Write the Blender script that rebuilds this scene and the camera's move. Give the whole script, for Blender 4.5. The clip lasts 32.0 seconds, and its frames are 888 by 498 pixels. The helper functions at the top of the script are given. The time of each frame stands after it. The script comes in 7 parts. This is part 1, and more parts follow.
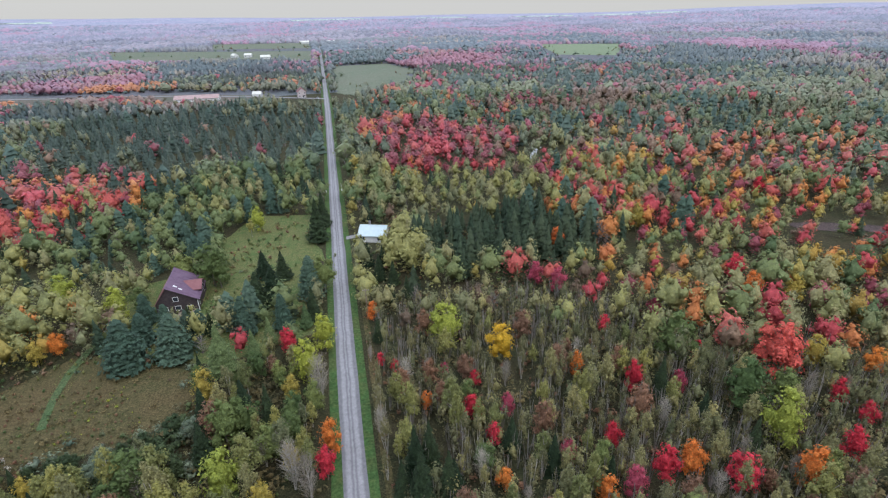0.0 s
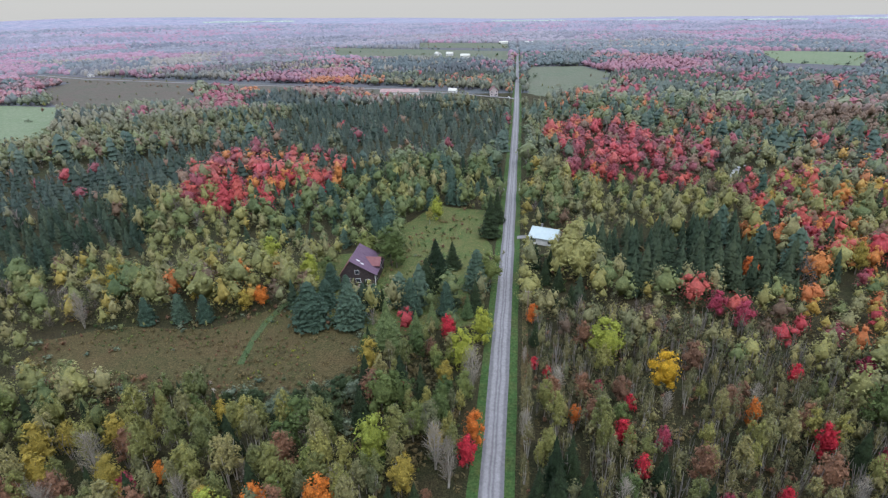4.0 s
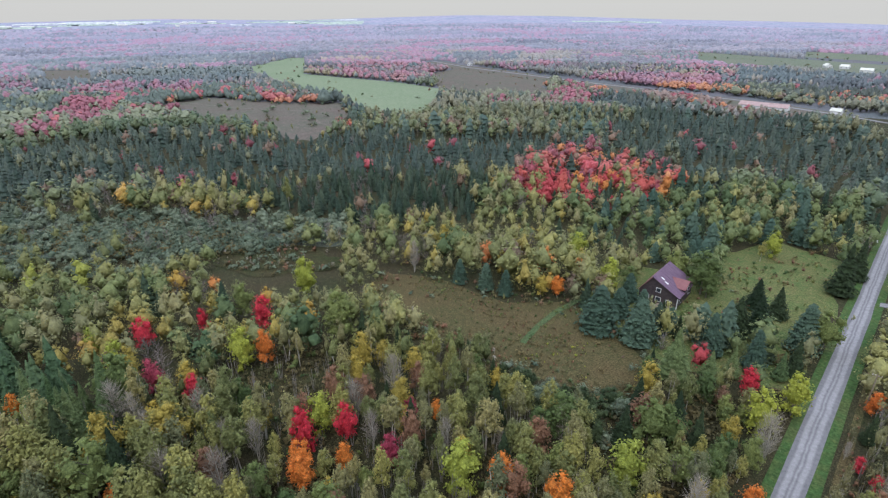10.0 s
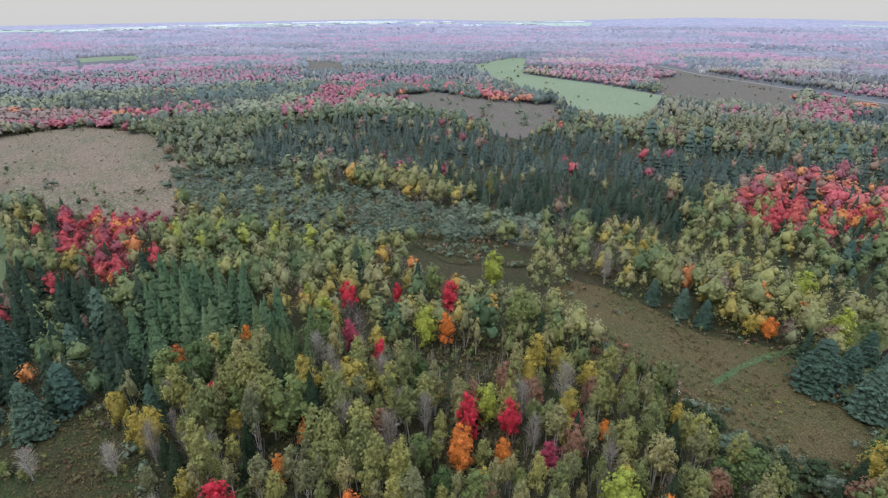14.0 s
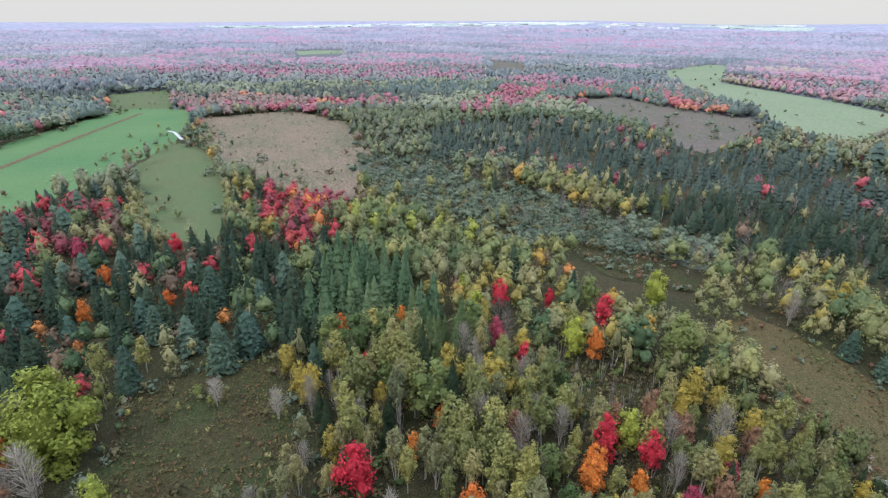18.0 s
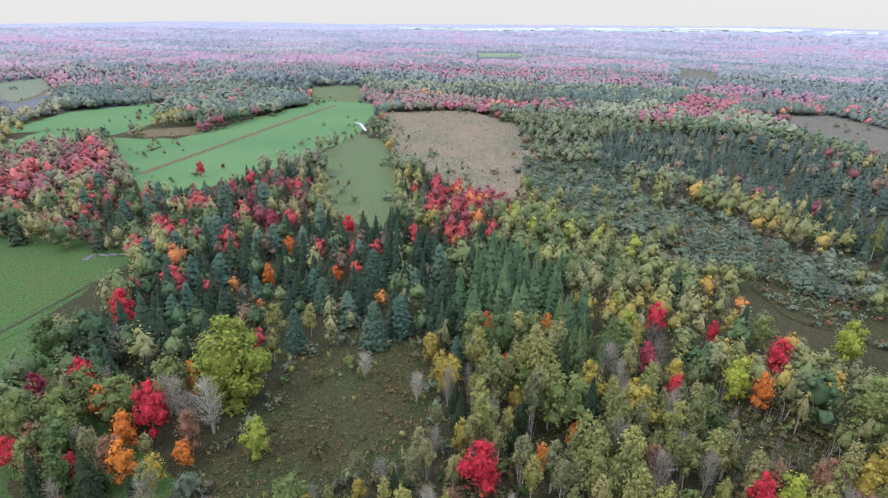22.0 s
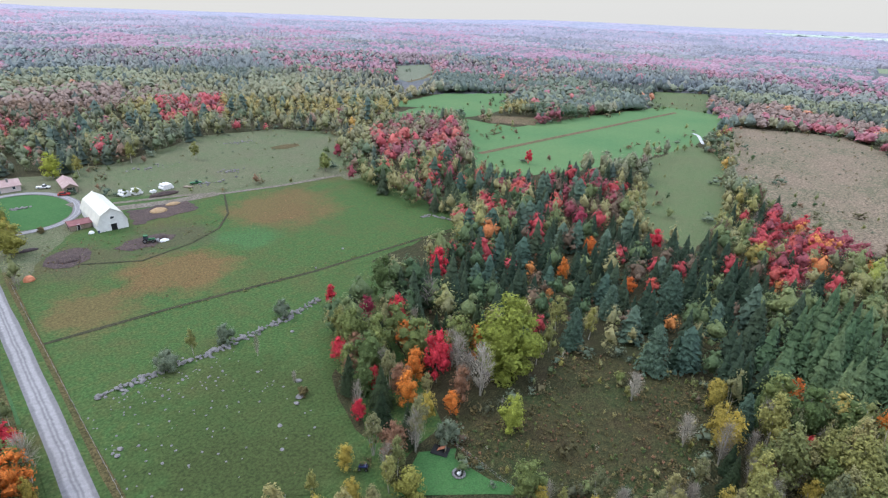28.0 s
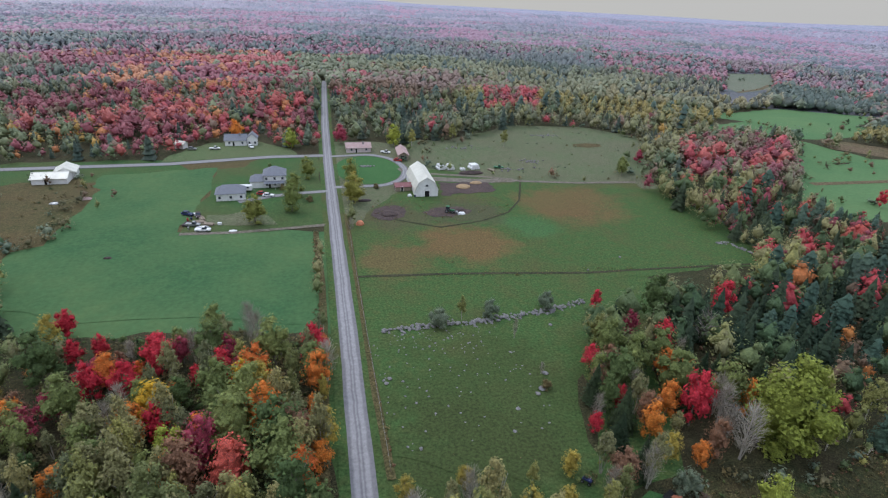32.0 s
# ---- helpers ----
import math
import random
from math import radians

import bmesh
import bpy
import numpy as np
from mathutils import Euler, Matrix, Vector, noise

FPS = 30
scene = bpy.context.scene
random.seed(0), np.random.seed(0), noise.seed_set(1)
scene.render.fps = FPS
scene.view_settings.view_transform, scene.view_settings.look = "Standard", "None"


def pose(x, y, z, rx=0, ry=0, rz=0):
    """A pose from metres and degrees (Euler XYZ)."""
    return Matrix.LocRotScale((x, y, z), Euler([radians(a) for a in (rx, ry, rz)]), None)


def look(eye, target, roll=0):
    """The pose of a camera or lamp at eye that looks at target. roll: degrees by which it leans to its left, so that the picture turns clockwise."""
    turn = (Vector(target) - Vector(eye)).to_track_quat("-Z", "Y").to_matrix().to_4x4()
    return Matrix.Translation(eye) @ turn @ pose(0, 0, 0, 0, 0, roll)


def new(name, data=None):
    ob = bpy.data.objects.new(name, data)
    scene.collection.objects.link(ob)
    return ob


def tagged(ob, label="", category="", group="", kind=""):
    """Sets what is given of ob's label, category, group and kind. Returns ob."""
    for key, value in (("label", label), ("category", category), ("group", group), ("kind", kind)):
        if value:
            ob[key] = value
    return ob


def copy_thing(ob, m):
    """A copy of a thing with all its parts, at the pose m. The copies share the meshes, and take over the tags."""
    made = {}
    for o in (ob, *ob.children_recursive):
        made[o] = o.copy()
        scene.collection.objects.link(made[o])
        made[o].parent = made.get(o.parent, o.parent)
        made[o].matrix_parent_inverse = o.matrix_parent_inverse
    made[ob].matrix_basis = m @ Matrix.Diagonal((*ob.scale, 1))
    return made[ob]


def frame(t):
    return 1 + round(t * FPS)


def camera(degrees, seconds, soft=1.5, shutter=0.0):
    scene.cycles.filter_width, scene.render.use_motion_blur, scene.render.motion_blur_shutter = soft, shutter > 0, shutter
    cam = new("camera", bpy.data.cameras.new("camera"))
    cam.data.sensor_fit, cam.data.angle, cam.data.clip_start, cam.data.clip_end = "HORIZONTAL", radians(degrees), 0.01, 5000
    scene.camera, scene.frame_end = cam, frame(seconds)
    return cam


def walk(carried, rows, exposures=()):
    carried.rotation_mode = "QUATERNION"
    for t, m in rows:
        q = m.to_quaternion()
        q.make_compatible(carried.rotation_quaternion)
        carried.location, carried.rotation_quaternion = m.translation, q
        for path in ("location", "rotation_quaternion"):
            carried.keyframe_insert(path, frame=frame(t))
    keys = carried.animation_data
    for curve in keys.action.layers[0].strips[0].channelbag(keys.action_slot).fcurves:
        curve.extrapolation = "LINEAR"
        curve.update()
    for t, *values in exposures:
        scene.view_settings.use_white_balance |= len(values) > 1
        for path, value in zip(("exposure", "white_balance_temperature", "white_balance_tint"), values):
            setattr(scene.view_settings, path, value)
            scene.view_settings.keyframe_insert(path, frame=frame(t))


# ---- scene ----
# ---- camera and walk ----
EYE = (0, 0, 80)
cam = camera(78.6, 32.0, soft=1.2)
PATH = [
    (0.0, EYE, (17.44, 89.30, 38.51), -1.69),
    (0.5, EYE, (13.75, 90.03, 38.71), -1.64),
    (1.0, EYE, (9.57, 90.66, 38.90), -1.65),
    (1.5, EYE, (6.10, 91.02, 39.04), -1.58),
    (2.0, EYE, (2.59, 91.23, 39.13), -1.63),
    (2.5, EYE, (-0.90, 91.30, 39.21), -1.68),
    (3.0, EYE, (-3.62, 91.28, 39.31), -1.64),
    (3.5, EYE, (-7.71, 91.05, 39.38), -1.65),
    (4.0, EYE, (-13.22, 90.47, 39.49), -1.59),
    (4.5, EYE, (-18.71, 89.54, 39.60), -1.46),
    (6.5, EYE, (-32.06, 85.84, 39.96), -1.39),
    (7.0, EYE, (-33.88, 85.16, 40.01), -1.41),
    (7.5, EYE, (-36.98, 83.92, 40.14), -1.36),
    (8.0, EYE, (-40.91, 82.12, 40.21), -1.31),
    (8.5, EYE, (-46.35, 79.21, 40.29), -1.07),
    (9.0, EYE, (-52.03, 75.65, 40.38), -0.95),
    (9.5, EYE, (-57.31, 71.78, 40.46), -0.73),
    (10.0, EYE, (-62.06, 67.74, 40.50), -0.52),
    (10.5, EYE, (-66.20, 63.75, 40.59), -0.41),
    (11.0, EYE, (-69.35, 60.34, 40.62), -0.40),
    (11.5, EYE, (-72.01, 57.18, 40.68), -0.41),
    (12.0, EYE, (-74.55, 53.84, 40.72), -0.40),
    (12.5, EYE, (-76.96, 50.34, 40.72), -0.25),
    (13.0, EYE, (-79.26, 46.67, 40.76), -0.19),
    (13.5, EYE, (-81.14, 43.37, 40.82), -0.15),
    (14.0, EYE, (-82.83, 40.09, 40.86), -0.07),
    (14.5, EYE, (-84.68, 36.02, 40.86), 0.10),
    (16.5, EYE, (-89.44, 21.66, 40.87), 0.45),
    (17.0, EYE, (-90.17, 18.42, 40.88), 0.51),
    (17.5, EYE, (-90.68, 15.64, 40.85), 0.63),
    (18.0, EYE, (-91.15, 12.62, 40.86), 0.65),
    (18.5, EYE, (-91.60, 9.10, 40.93), 0.71),
    (19.0, EYE, (-91.90, 5.39, 40.94), 0.78),
    (19.5, EYE, (-92.07, 1.46, 40.99), 0.92),
    (20.0, EYE, (-92.04, -2.45, 40.98), 1.02),
    (20.5, EYE, (-91.88, -5.94, 40.98), 1.06),
    (21.0, EYE, (-91.60, -9.22, 40.96), 1.13),
    (21.5, EYE, (-91.21, -12.43, 40.93), 1.18),
    (22.0, EYE, (-90.75, -15.46, 40.94), 1.24),
    (22.5, EYE, (-90.17, -18.52, 40.94), 1.29),
    (23.0, EYE, (-89.46, -21.60, 40.88), 1.33),
    (23.5, EYE, (-88.57, -24.95, 40.85), 1.48),
    (24.0, EYE, (-87.34, -28.81, 40.74), 1.58),
    (24.5, EYE, (-85.73, -33.18, 40.64), 1.66),
    (25.0, EYE, (-83.74, -37.82, 40.53), 1.85),
    (25.5, EYE, (-81.49, -42.30, 40.38), 1.94),
    (27.5, EYE, (-70.38, -58.52, 39.72), 2.35),
    (28.0, EYE, (-66.68, -62.54, 39.48), 2.44),
    (28.5, EYE, (-62.80, -66.32, 39.29), 2.50),
    (29.0, EYE, (-58.53, -69.98, 39.05), 2.60),
    (29.5, EYE, (-53.88, -73.47, 38.79), 2.55),
    (30.0, EYE, (-48.74, -76.86, 38.57), 2.65),
    (30.5, EYE, (-43.04, -80.05, 38.30), 2.77),
    (31.0, EYE, (-36.80, -82.94, 37.96), 2.83),
    (31.5, EYE, (-30.45, -85.30, 37.60), 2.93),
    (32.0, EYE, (-24.24, -87.13, 37.34), 2.82),
]
walk(cam, [(t, look(eye, target, roll)) for t, eye, target, roll in PATH],
     [(0, 0.0), (4, -0.06), (9, 0.0), (13, 0.0), (17, 0.2), (22, 0.38), (25, 0.48), (28, 0.28), (30, -0.04), (32, -0.28)])

# ---- world, sun, exposure ----
world = bpy.data.worlds.new("overcast_sky")
scene.world = world
world.use_nodes = True
wn, wl = world.node_tree.nodes, world.node_tree.links
sky = wn.new("ShaderNodeTexSky")
sky.sky_type, sky.sun_disc = "NISHITA", False
sky.sun_elevation, sky.sun_rotation = radians(38), radians(150)
sky_gain = wn.new("ShaderNodeVectorMath")
sky_gain.operation = "SCALE"
sky_gain.inputs["Scale"].default_value = 0.1
wl.new(sky.outputs[0], sky_gain.inputs[0])
# overcast: pale at the horizon, brighter and cooler overhead
way = wn.new("ShaderNodeTexCoord")
height = wn.new("ShaderNodeSeparateXYZ")
wl.new(way.outputs["Generated"], height.inputs[0])
deck = wn.new("ShaderNodeValToRGB")
deck.color_ramp.elements[0].position, deck.color_ramp.elements[0].color = 0.03, (0.645, 0.65, 0.65, 1)
deck.color_ramp.elements[1].position, deck.color_ramp.elements[1].color = 0.9, (1.5, 1.72, 2.2, 1)
wl.new(height.outputs["Z"], deck.inputs[0])
cloud = wn.new("ShaderNodeMixRGB")
cloud.inputs[0].default_value = 0.94
wl.new(sky_gain.outputs[0], cloud.inputs[1])
wl.new(deck.outputs[0], cloud.inputs[2])
wl.new(cloud.outputs[0], wn["Background"].inputs["Color"])
wn["Background"].inputs["Strength"].default_value = 1.0

sun_data = bpy.data.lights.new("sun", "SUN")
sun_data.energy, sun_data.angle, sun_data.color = 1.0, radians(14), (1.0, 0.96, 0.9)
sun = new("sun", sun_data)
sun.matrix_world = look((0, 0, 500), (-150, 260, 120))

rng = np.random.default_rng(7)


# ---- materials ----
def base_material(name, rough=0.85):
    m = bpy.data.materials.new(name)
    m.use_nodes = True
    n, l = m.node_tree.nodes, m.node_tree.links
    b = n["Principled BSDF"]
    b.inputs["Roughness"].default_value = rough
    b.inputs["Specular IOR Level"].default_value = 0.2
    return m, n, l, b


def noise_node(n, l, scale, detail=4.0, rough=0.6, coord="Object"):
    tc = n.new("ShaderNodeTexCoord")
    nz = n.new("ShaderNodeTexNoise")
    nz.inputs["Scale"].default_value = scale
    nz.inputs["Detail"].default_value = detail
    nz.inputs["Roughness"].default_value = rough
    l.new(tc.outputs[coord], nz.inputs["Vector"])
    return nz


def ramp_node(n, l, source, stops):
    r = n.new("ShaderNodeValToRGB")
    e = r.color_ramp.elements
    while len(e) < len(stops):
        e.new(0.5)
    for el, (p, c) in zip(e, stops):
        el.position, el.color = p, (*c, 1)
    l.new(source, r.inputs[0])
    return r


def mix_node(n, l, fac, a, b, mode="MIX"):
    x = n.new("ShaderNodeMixRGB")
    x.blend_type = mode
    for i, v in enumerate((fac, a, b)):
        if isinstance(v, (int, float)):
            x.inputs[i].default_value = v
        elif isinstance(v, tuple):
            x.inputs[i].default_value = (*v, 1)
        else:
            l.new(v, x.inputs[i])
    return x


def leaf_material(name, low, high, spread=0.9, glow_through=0.25, mottle=1.6, clump=0.3, contrast=1.0, gloss=0.2):
    """Foliage: each tree has its own tint between two colours, and its clumps vary a little."""
    m, n, l, b = base_material(name, 0.75 if gloss < 0.3 else 0.55)
    b.inputs["Specular IOR Level"].default_value = gloss
    at = n.new("ShaderNodeAttribute")
    at.attribute_name = "tint"
    oi = n.new("ShaderNodeObjectInfo")
    s = n.new("ShaderNodeMath")
    s.operation = "MULTIPLY_ADD"
    s.inputs[1].default_value, s.inputs[2].default_value = spread, -spread / 2
    l.new(oi.outputs["Random"], s.inputs[0])
    a = n.new("ShaderNodeMath")
    a.operation, a.use_clamp = "ADD", True
    l.new(at.outputs["Fac"], a.inputs[0])
    l.new(s.outputs[0], a.inputs[1])
    tone = ramp_node(n, l, a.outputs[0], [(0.0, low), (1.0, high)])
    geo = n.new("ShaderNodeNewGeometry")
    isl = n.new("ShaderNodeMapRange")
    isl.inputs["To Min"].default_value, isl.inputs["To Max"].default_value = 1 - clump, 1 + clump
    l.new(geo.outputs["Random Per Island"], isl.inputs["Value"])
    c0 = mix_node(n, l, 1.0, tone.outputs[0], isl.outputs[0], "MULTIPLY")
    fine = n.new("ShaderNodeTexNoise")
    fine.inputs["Scale"].default_value, fine.inputs["Detail"].default_value, fine.inputs["Roughness"].default_value = mottle, 3.0, 0.7
    l.new(geo.outputs["Position"], fine.inputs["Vector"])
    mo = ramp_node(n, l, fine.outputs[0], [(0.3, (1 - 0.46 * contrast, 1 - 0.42 * contrast, 1 - 0.36 * contrast)), (0.7, (1 + 0.5 * contrast, 1 + 0.44 * contrast, 1 + 0.32 * contrast))])
    c = mix_node(n, l, 1.0, c0.outputs[0], mo.outputs[0], "MULTIPLY")
    l.new(c.outputs[0], b.inputs["Base Color"])
    bp = n.new("ShaderNodeBump")
    bp.inputs["Strength"].default_value, bp.inputs["Distance"].default_value = 0.8, 0.5
    l.new(fine.outputs[0], bp.inputs["Height"])
    l.new(bp.outputs[0], b.inputs["Normal"])
    tr = n.new("ShaderNodeBsdfTranslucent")
    l.new(c.outputs[0], tr.inputs["Color"])
    mx = n.new("ShaderNodeMixShader")
    mx.inputs[0].default_value = glow_through
    l.new(b.outputs[0], mx.inputs[1])
    l.new(tr.outputs[0], mx.inputs[2])
    l.new(mx.outputs[0], n["Material Output"].inputs["Surface"])
    return m


def plain_material(name, low, high, scale=3.0, rough=0.7, bump=0.0, metal=0.0):
    """A surface that wavers between two colours, with optional relief."""
    m, n, l, b = base_material(name, rough)
    b.inputs["Metallic"].default_value = metal
    nz = noise_node(n, l, scale, 5.0, 0.65)
    r = ramp_node(n, l, nz.outputs[0], [(0.32, low), (0.68, high)])
    l.new(r.outputs[0], b.inputs["Base Color"])
    if bump:
        bp = n.new("ShaderNodeBump")
        bp.inputs["Strength"].default_value, bp.inputs["Distance"].default_value = bump, 0.05
        l.new(nz.outputs[0], bp.inputs["Height"])
        l.new(bp.outputs[0], b.inputs["Normal"])
    return m


def ground_material(name, a, b2, c, big=0.03, fine=0.8, relief=0.6, tuft=0.55, edge=(0.38, 0.62), weeds=()):
    """Ground cover at two scales: broad patches of a and b2, fine tufts of c."""
    m, n, l, b = base_material(name, 0.95)
    n1 = noise_node(n, l, big, 6.0, 0.65)
    n2 = noise_node(n, l, fine, 6.0, 0.75)
    n3 = noise_node(n, l, fine * 4, 3.0, 0.7)
    r1 = ramp_node(n, l, n1.outputs[0], [(edge[0], a), (edge[1], b2)])
    r2 = ramp_node(n, l, n2.outputs[0], [(0.45, (0, 0, 0)), (0.68, (1, 1, 1))])
    x = mix_node(n, l, r2.outputs[0], r1.outputs[0], c)
    for wx, wy, wr, tone in weeds:
        tc = n.new("ShaderNodeTexCoord")
        mp = n.new("ShaderNodeMapping")
        mp.inputs["Location"].default_value = (-wx / wr, -wy / wr, 0)
        mp.inputs["Scale"].default_value = (1 / wr, 1 / wr, 1 / wr)
        gr = n.new("ShaderNodeTexGradient")
        gr.gradient_type = "SPHERICAL"
        l.new(tc.outputs["Object"], mp.inputs[0])
        l.new(mp.outputs[0], gr.inputs[0])
        n4 = noise_node(n, l, 0.075, 7.0, 0.75)
        ad = n.new("ShaderNodeMath")
        ad.operation = "MULTIPLY"
        l.new(gr.outputs["Fac"], ad.inputs[0])
        l.new(n4.outputs[0], ad.inputs[1])
        spot = ramp_node(n, l, ad.outputs[0], [(0.19, (0, 0, 0)), (0.34, (0.7, 0.7, 0.7))])
        x = mix_node(n, l, spot.outputs[0], x.outputs[0], tone)
    r3 = ramp_node(n, l, n3.outputs[0], [(0.32, (1 - tuft,) * 3), (0.68, (1 + tuft,) * 3)])
    y = mix_node(n, l, 1.0, x.outputs[0], r3.outputs[0], "MULTIPLY")
    l.new(y.outputs[0], b.inputs["Base Color"])
    bp = n.new("ShaderNodeBump")
    bp.inputs["Strength"].default_value, bp.inputs["Distance"].default_value = relief, 0.35
    l.new(n2.outputs[0], bp.inputs["Height"])
    l.new(bp.outputs[0], b.inputs["Normal"])
    return m


def gravel_material(name, low, high):
    """Packed gravel: paler wheel tracks along the ribbon, by its 'across' value."""
    m, n, l, b = base_material(name, 0.95)
    at = n.new("ShaderNodeAttribute")
    at.attribute_name = "across"
    wob = noise_node(n, l, 0.15, 3.0)
    ad = n.new("ShaderNodeMath")
    ad.operation = "MULTIPLY_ADD"
    ad.inputs[1].default_value = 0.16
    l.new(wob.outputs[0], ad.inputs[0])
    l.new(at.outputs["Fac"], ad.inputs[2])
    sh = n.new("ShaderNodeMath")
    sh.operation = "SUBTRACT"
    sh.inputs[1].default_value = 0.08
    l.new(ad.outputs[0], sh.inputs[0])
    t = ramp_node(n, l, sh.outputs[0], [(0.0, low), (0.16, low), (0.24, high), (0.36, high), (0.43, low), (0.5, high),
                                        (0.57, low), (0.64, high), (0.76, high), (0.84, low), (1.0, low)])
    nz = noise_node(n, l, 1.2, 6.0, 0.8)
    r = ramp_node(n, l, nz.outputs[0], [(0.3, (0.75, 0.75, 0.75)), (0.7, (1.25, 1.25, 1.25))])
    c = mix_node(n, l, 1.0, t.outputs[0], r.outputs[0], "MULTIPLY")
    l.new(c.outputs[0], b.inputs["Base Color"])
    return m


TONES = {
    "birch": ((0.13, 0.15, 0.08), (0.34, 0.30, 0.125)),
    "sapling": ((0.12, 0.125, 0.068), (0.25, 0.225, 0.105)),
    "maple": ((0.08, 0.15, 0.05), (0.30, 0.27, 0.06)),
    "poplar": ((0.20, 0.25, 0.05), (0.34, 0.355, 0.06)),
    "aspen": ((0.14, 0.168, 0.068), (0.345, 0.32, 0.098)),
    "lime": ((0.24, 0.29, 0.06), (0.38, 0.40, 0.06)),
    "yellow": ((0.44, 0.30, 0.04), (0.70, 0.41, 0.03)),
    "straw": ((0.27, 0.225, 0.055), (0.46, 0.345, 0.07)),
    "orange": ((0.50, 0.09, 0.03), (0.72, 0.27, 0.05)),
    "salmon": ((0.58, 0.085, 0.07), (0.70, 0.18, 0.13)),
    "red": ((0.42, 0.018, 0.035), (0.65, 0.058, 0.085)),
    "crimson": ((0.27, 0.035, 0.065), (0.46, 0.085, 0.13)),
    "russet": ((0.18, 0.105, 0.07), (0.29, 0.15, 0.09)),
    "green": ((0.065, 0.11, 0.04), (0.22, 0.25, 0.08)),
    "spruce": ((0.018, 0.036, 0.017), (0.044, 0.066, 0.029)),
    "pine": ((0.044, 0.084, 0.06), (0.088, 0.14, 0.096)),
    "cedar": ((0.028, 0.05, 0.034), (0.062, 0.088, 0.05)),
    "larch": ((0.058, 0.112, 0.047), (0.145, 0.195, 0.078)),
    "willow": ((0.10, 0.14, 0.098), (0.185, 0.222, 0.148)),
    "alder": ((0.04, 0.066, 0.032), (0.085, 0.115, 0.05)),
    "bare": ((0.29, 0.255, 0.215), (0.46, 0.42, 0.36)),
    "shrub": ((0.09, 0.082, 0.04), (0.20, 0.155, 0.07)),
}
DENSE = ("spruce", "pine", "cedar", "larch", "bare")
LEAF = {k: leaf_material(k + "_leaves", a, b, glow_through=0.03 if k in DENSE else 0.1, mottle=3.2, spread=0.9 if k in DENSE + ("birch", "aspen", "green") else 0.6, clump=0.26) for k, (a, b) in TONES.items()}


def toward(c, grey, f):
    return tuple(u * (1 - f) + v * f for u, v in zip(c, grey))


# farther woods: leaf colours mixed toward blue-mauve haze, more with each band outward
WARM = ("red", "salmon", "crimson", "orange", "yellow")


def hazed_woods(name, dark, pale, share, mottle, gloss=0.2):
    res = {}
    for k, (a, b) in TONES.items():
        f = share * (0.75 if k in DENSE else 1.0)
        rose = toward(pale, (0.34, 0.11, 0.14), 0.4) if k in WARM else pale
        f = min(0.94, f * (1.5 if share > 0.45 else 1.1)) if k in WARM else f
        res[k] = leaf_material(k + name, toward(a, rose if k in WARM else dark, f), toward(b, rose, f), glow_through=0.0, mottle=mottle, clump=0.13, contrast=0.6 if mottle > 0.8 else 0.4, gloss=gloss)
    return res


# haze painted into the leaves: paler, bluer, glossier and flatter in contrast with distance
HAZE_1 = hazed_woods("_haze_1_leaves", (0.06, 0.104, 0.082), (0.14, 0.165, 0.115), 0.28, 1.2)
HAZE_2 = hazed_woods("_haze_2_leaves", (0.095, 0.14, 0.13), (0.178, 0.187, 0.158), 0.36, 1.0, 0.3)
HAZE_3 = hazed_woods("_haze_3_leaves", (0.11, 0.15, 0.175), (0.20, 0.205, 0.215), 0.44, 0.75, 0.4)
HAZE_4 = hazed_woods("_haze_4_leaves", (0.145, 0.18, 0.245), (0.235, 0.22, 0.285), 0.54, 0.6, 0.6)
HAZE_5 = hazed_woods("_haze_5_leaves", (0.17, 0.195, 0.275), (0.25, 0.22, 0.31), 0.62, 0.4, 0.7)
HAZE_6 = hazed_woods("_hill_leaves", (0.205, 0.22, 0.315), (0.295, 0.25, 0.36), 0.76, 0.3, 0.7)
HAZE_7 = hazed_woods("_far_hill_leaves", (0.23, 0.245, 0.335), (0.305, 0.268, 0.385), 0.85, 0.2, 0.7)
TWIG = {"bare": leaf_material("grey_twigs", (0.12, 0.10, 0.095), (0.21, 0.18, 0.17), glow_through=0.0)}
BARK = plain_material("grey_bark", (0.13, 0.11, 0.09), (0.28, 0.25, 0.21), 2.0, 0.9)
STEM_BARK = plain_material("grey_stem_bark", (0.17, 0.15, 0.135), (0.34, 0.31, 0.285), 1.5, 0.85)
BIRCH_BARK = plain_material("birch_bark", (0.30, 0.27, 0.23), (0.62, 0.58, 0.52), 1.5, 0.8)
FLOOR = ground_material("forest_floor", (0.044, 0.036, 0.019), (0.030, 0.038, 0.015), (0.068, 0.058, 0.027), 0.05, 0.7, 0.9, 0.7)
GRAVEL = gravel_material("gravel", (0.18, 0.175, 0.18), (0.29, 0.28, 0.285))


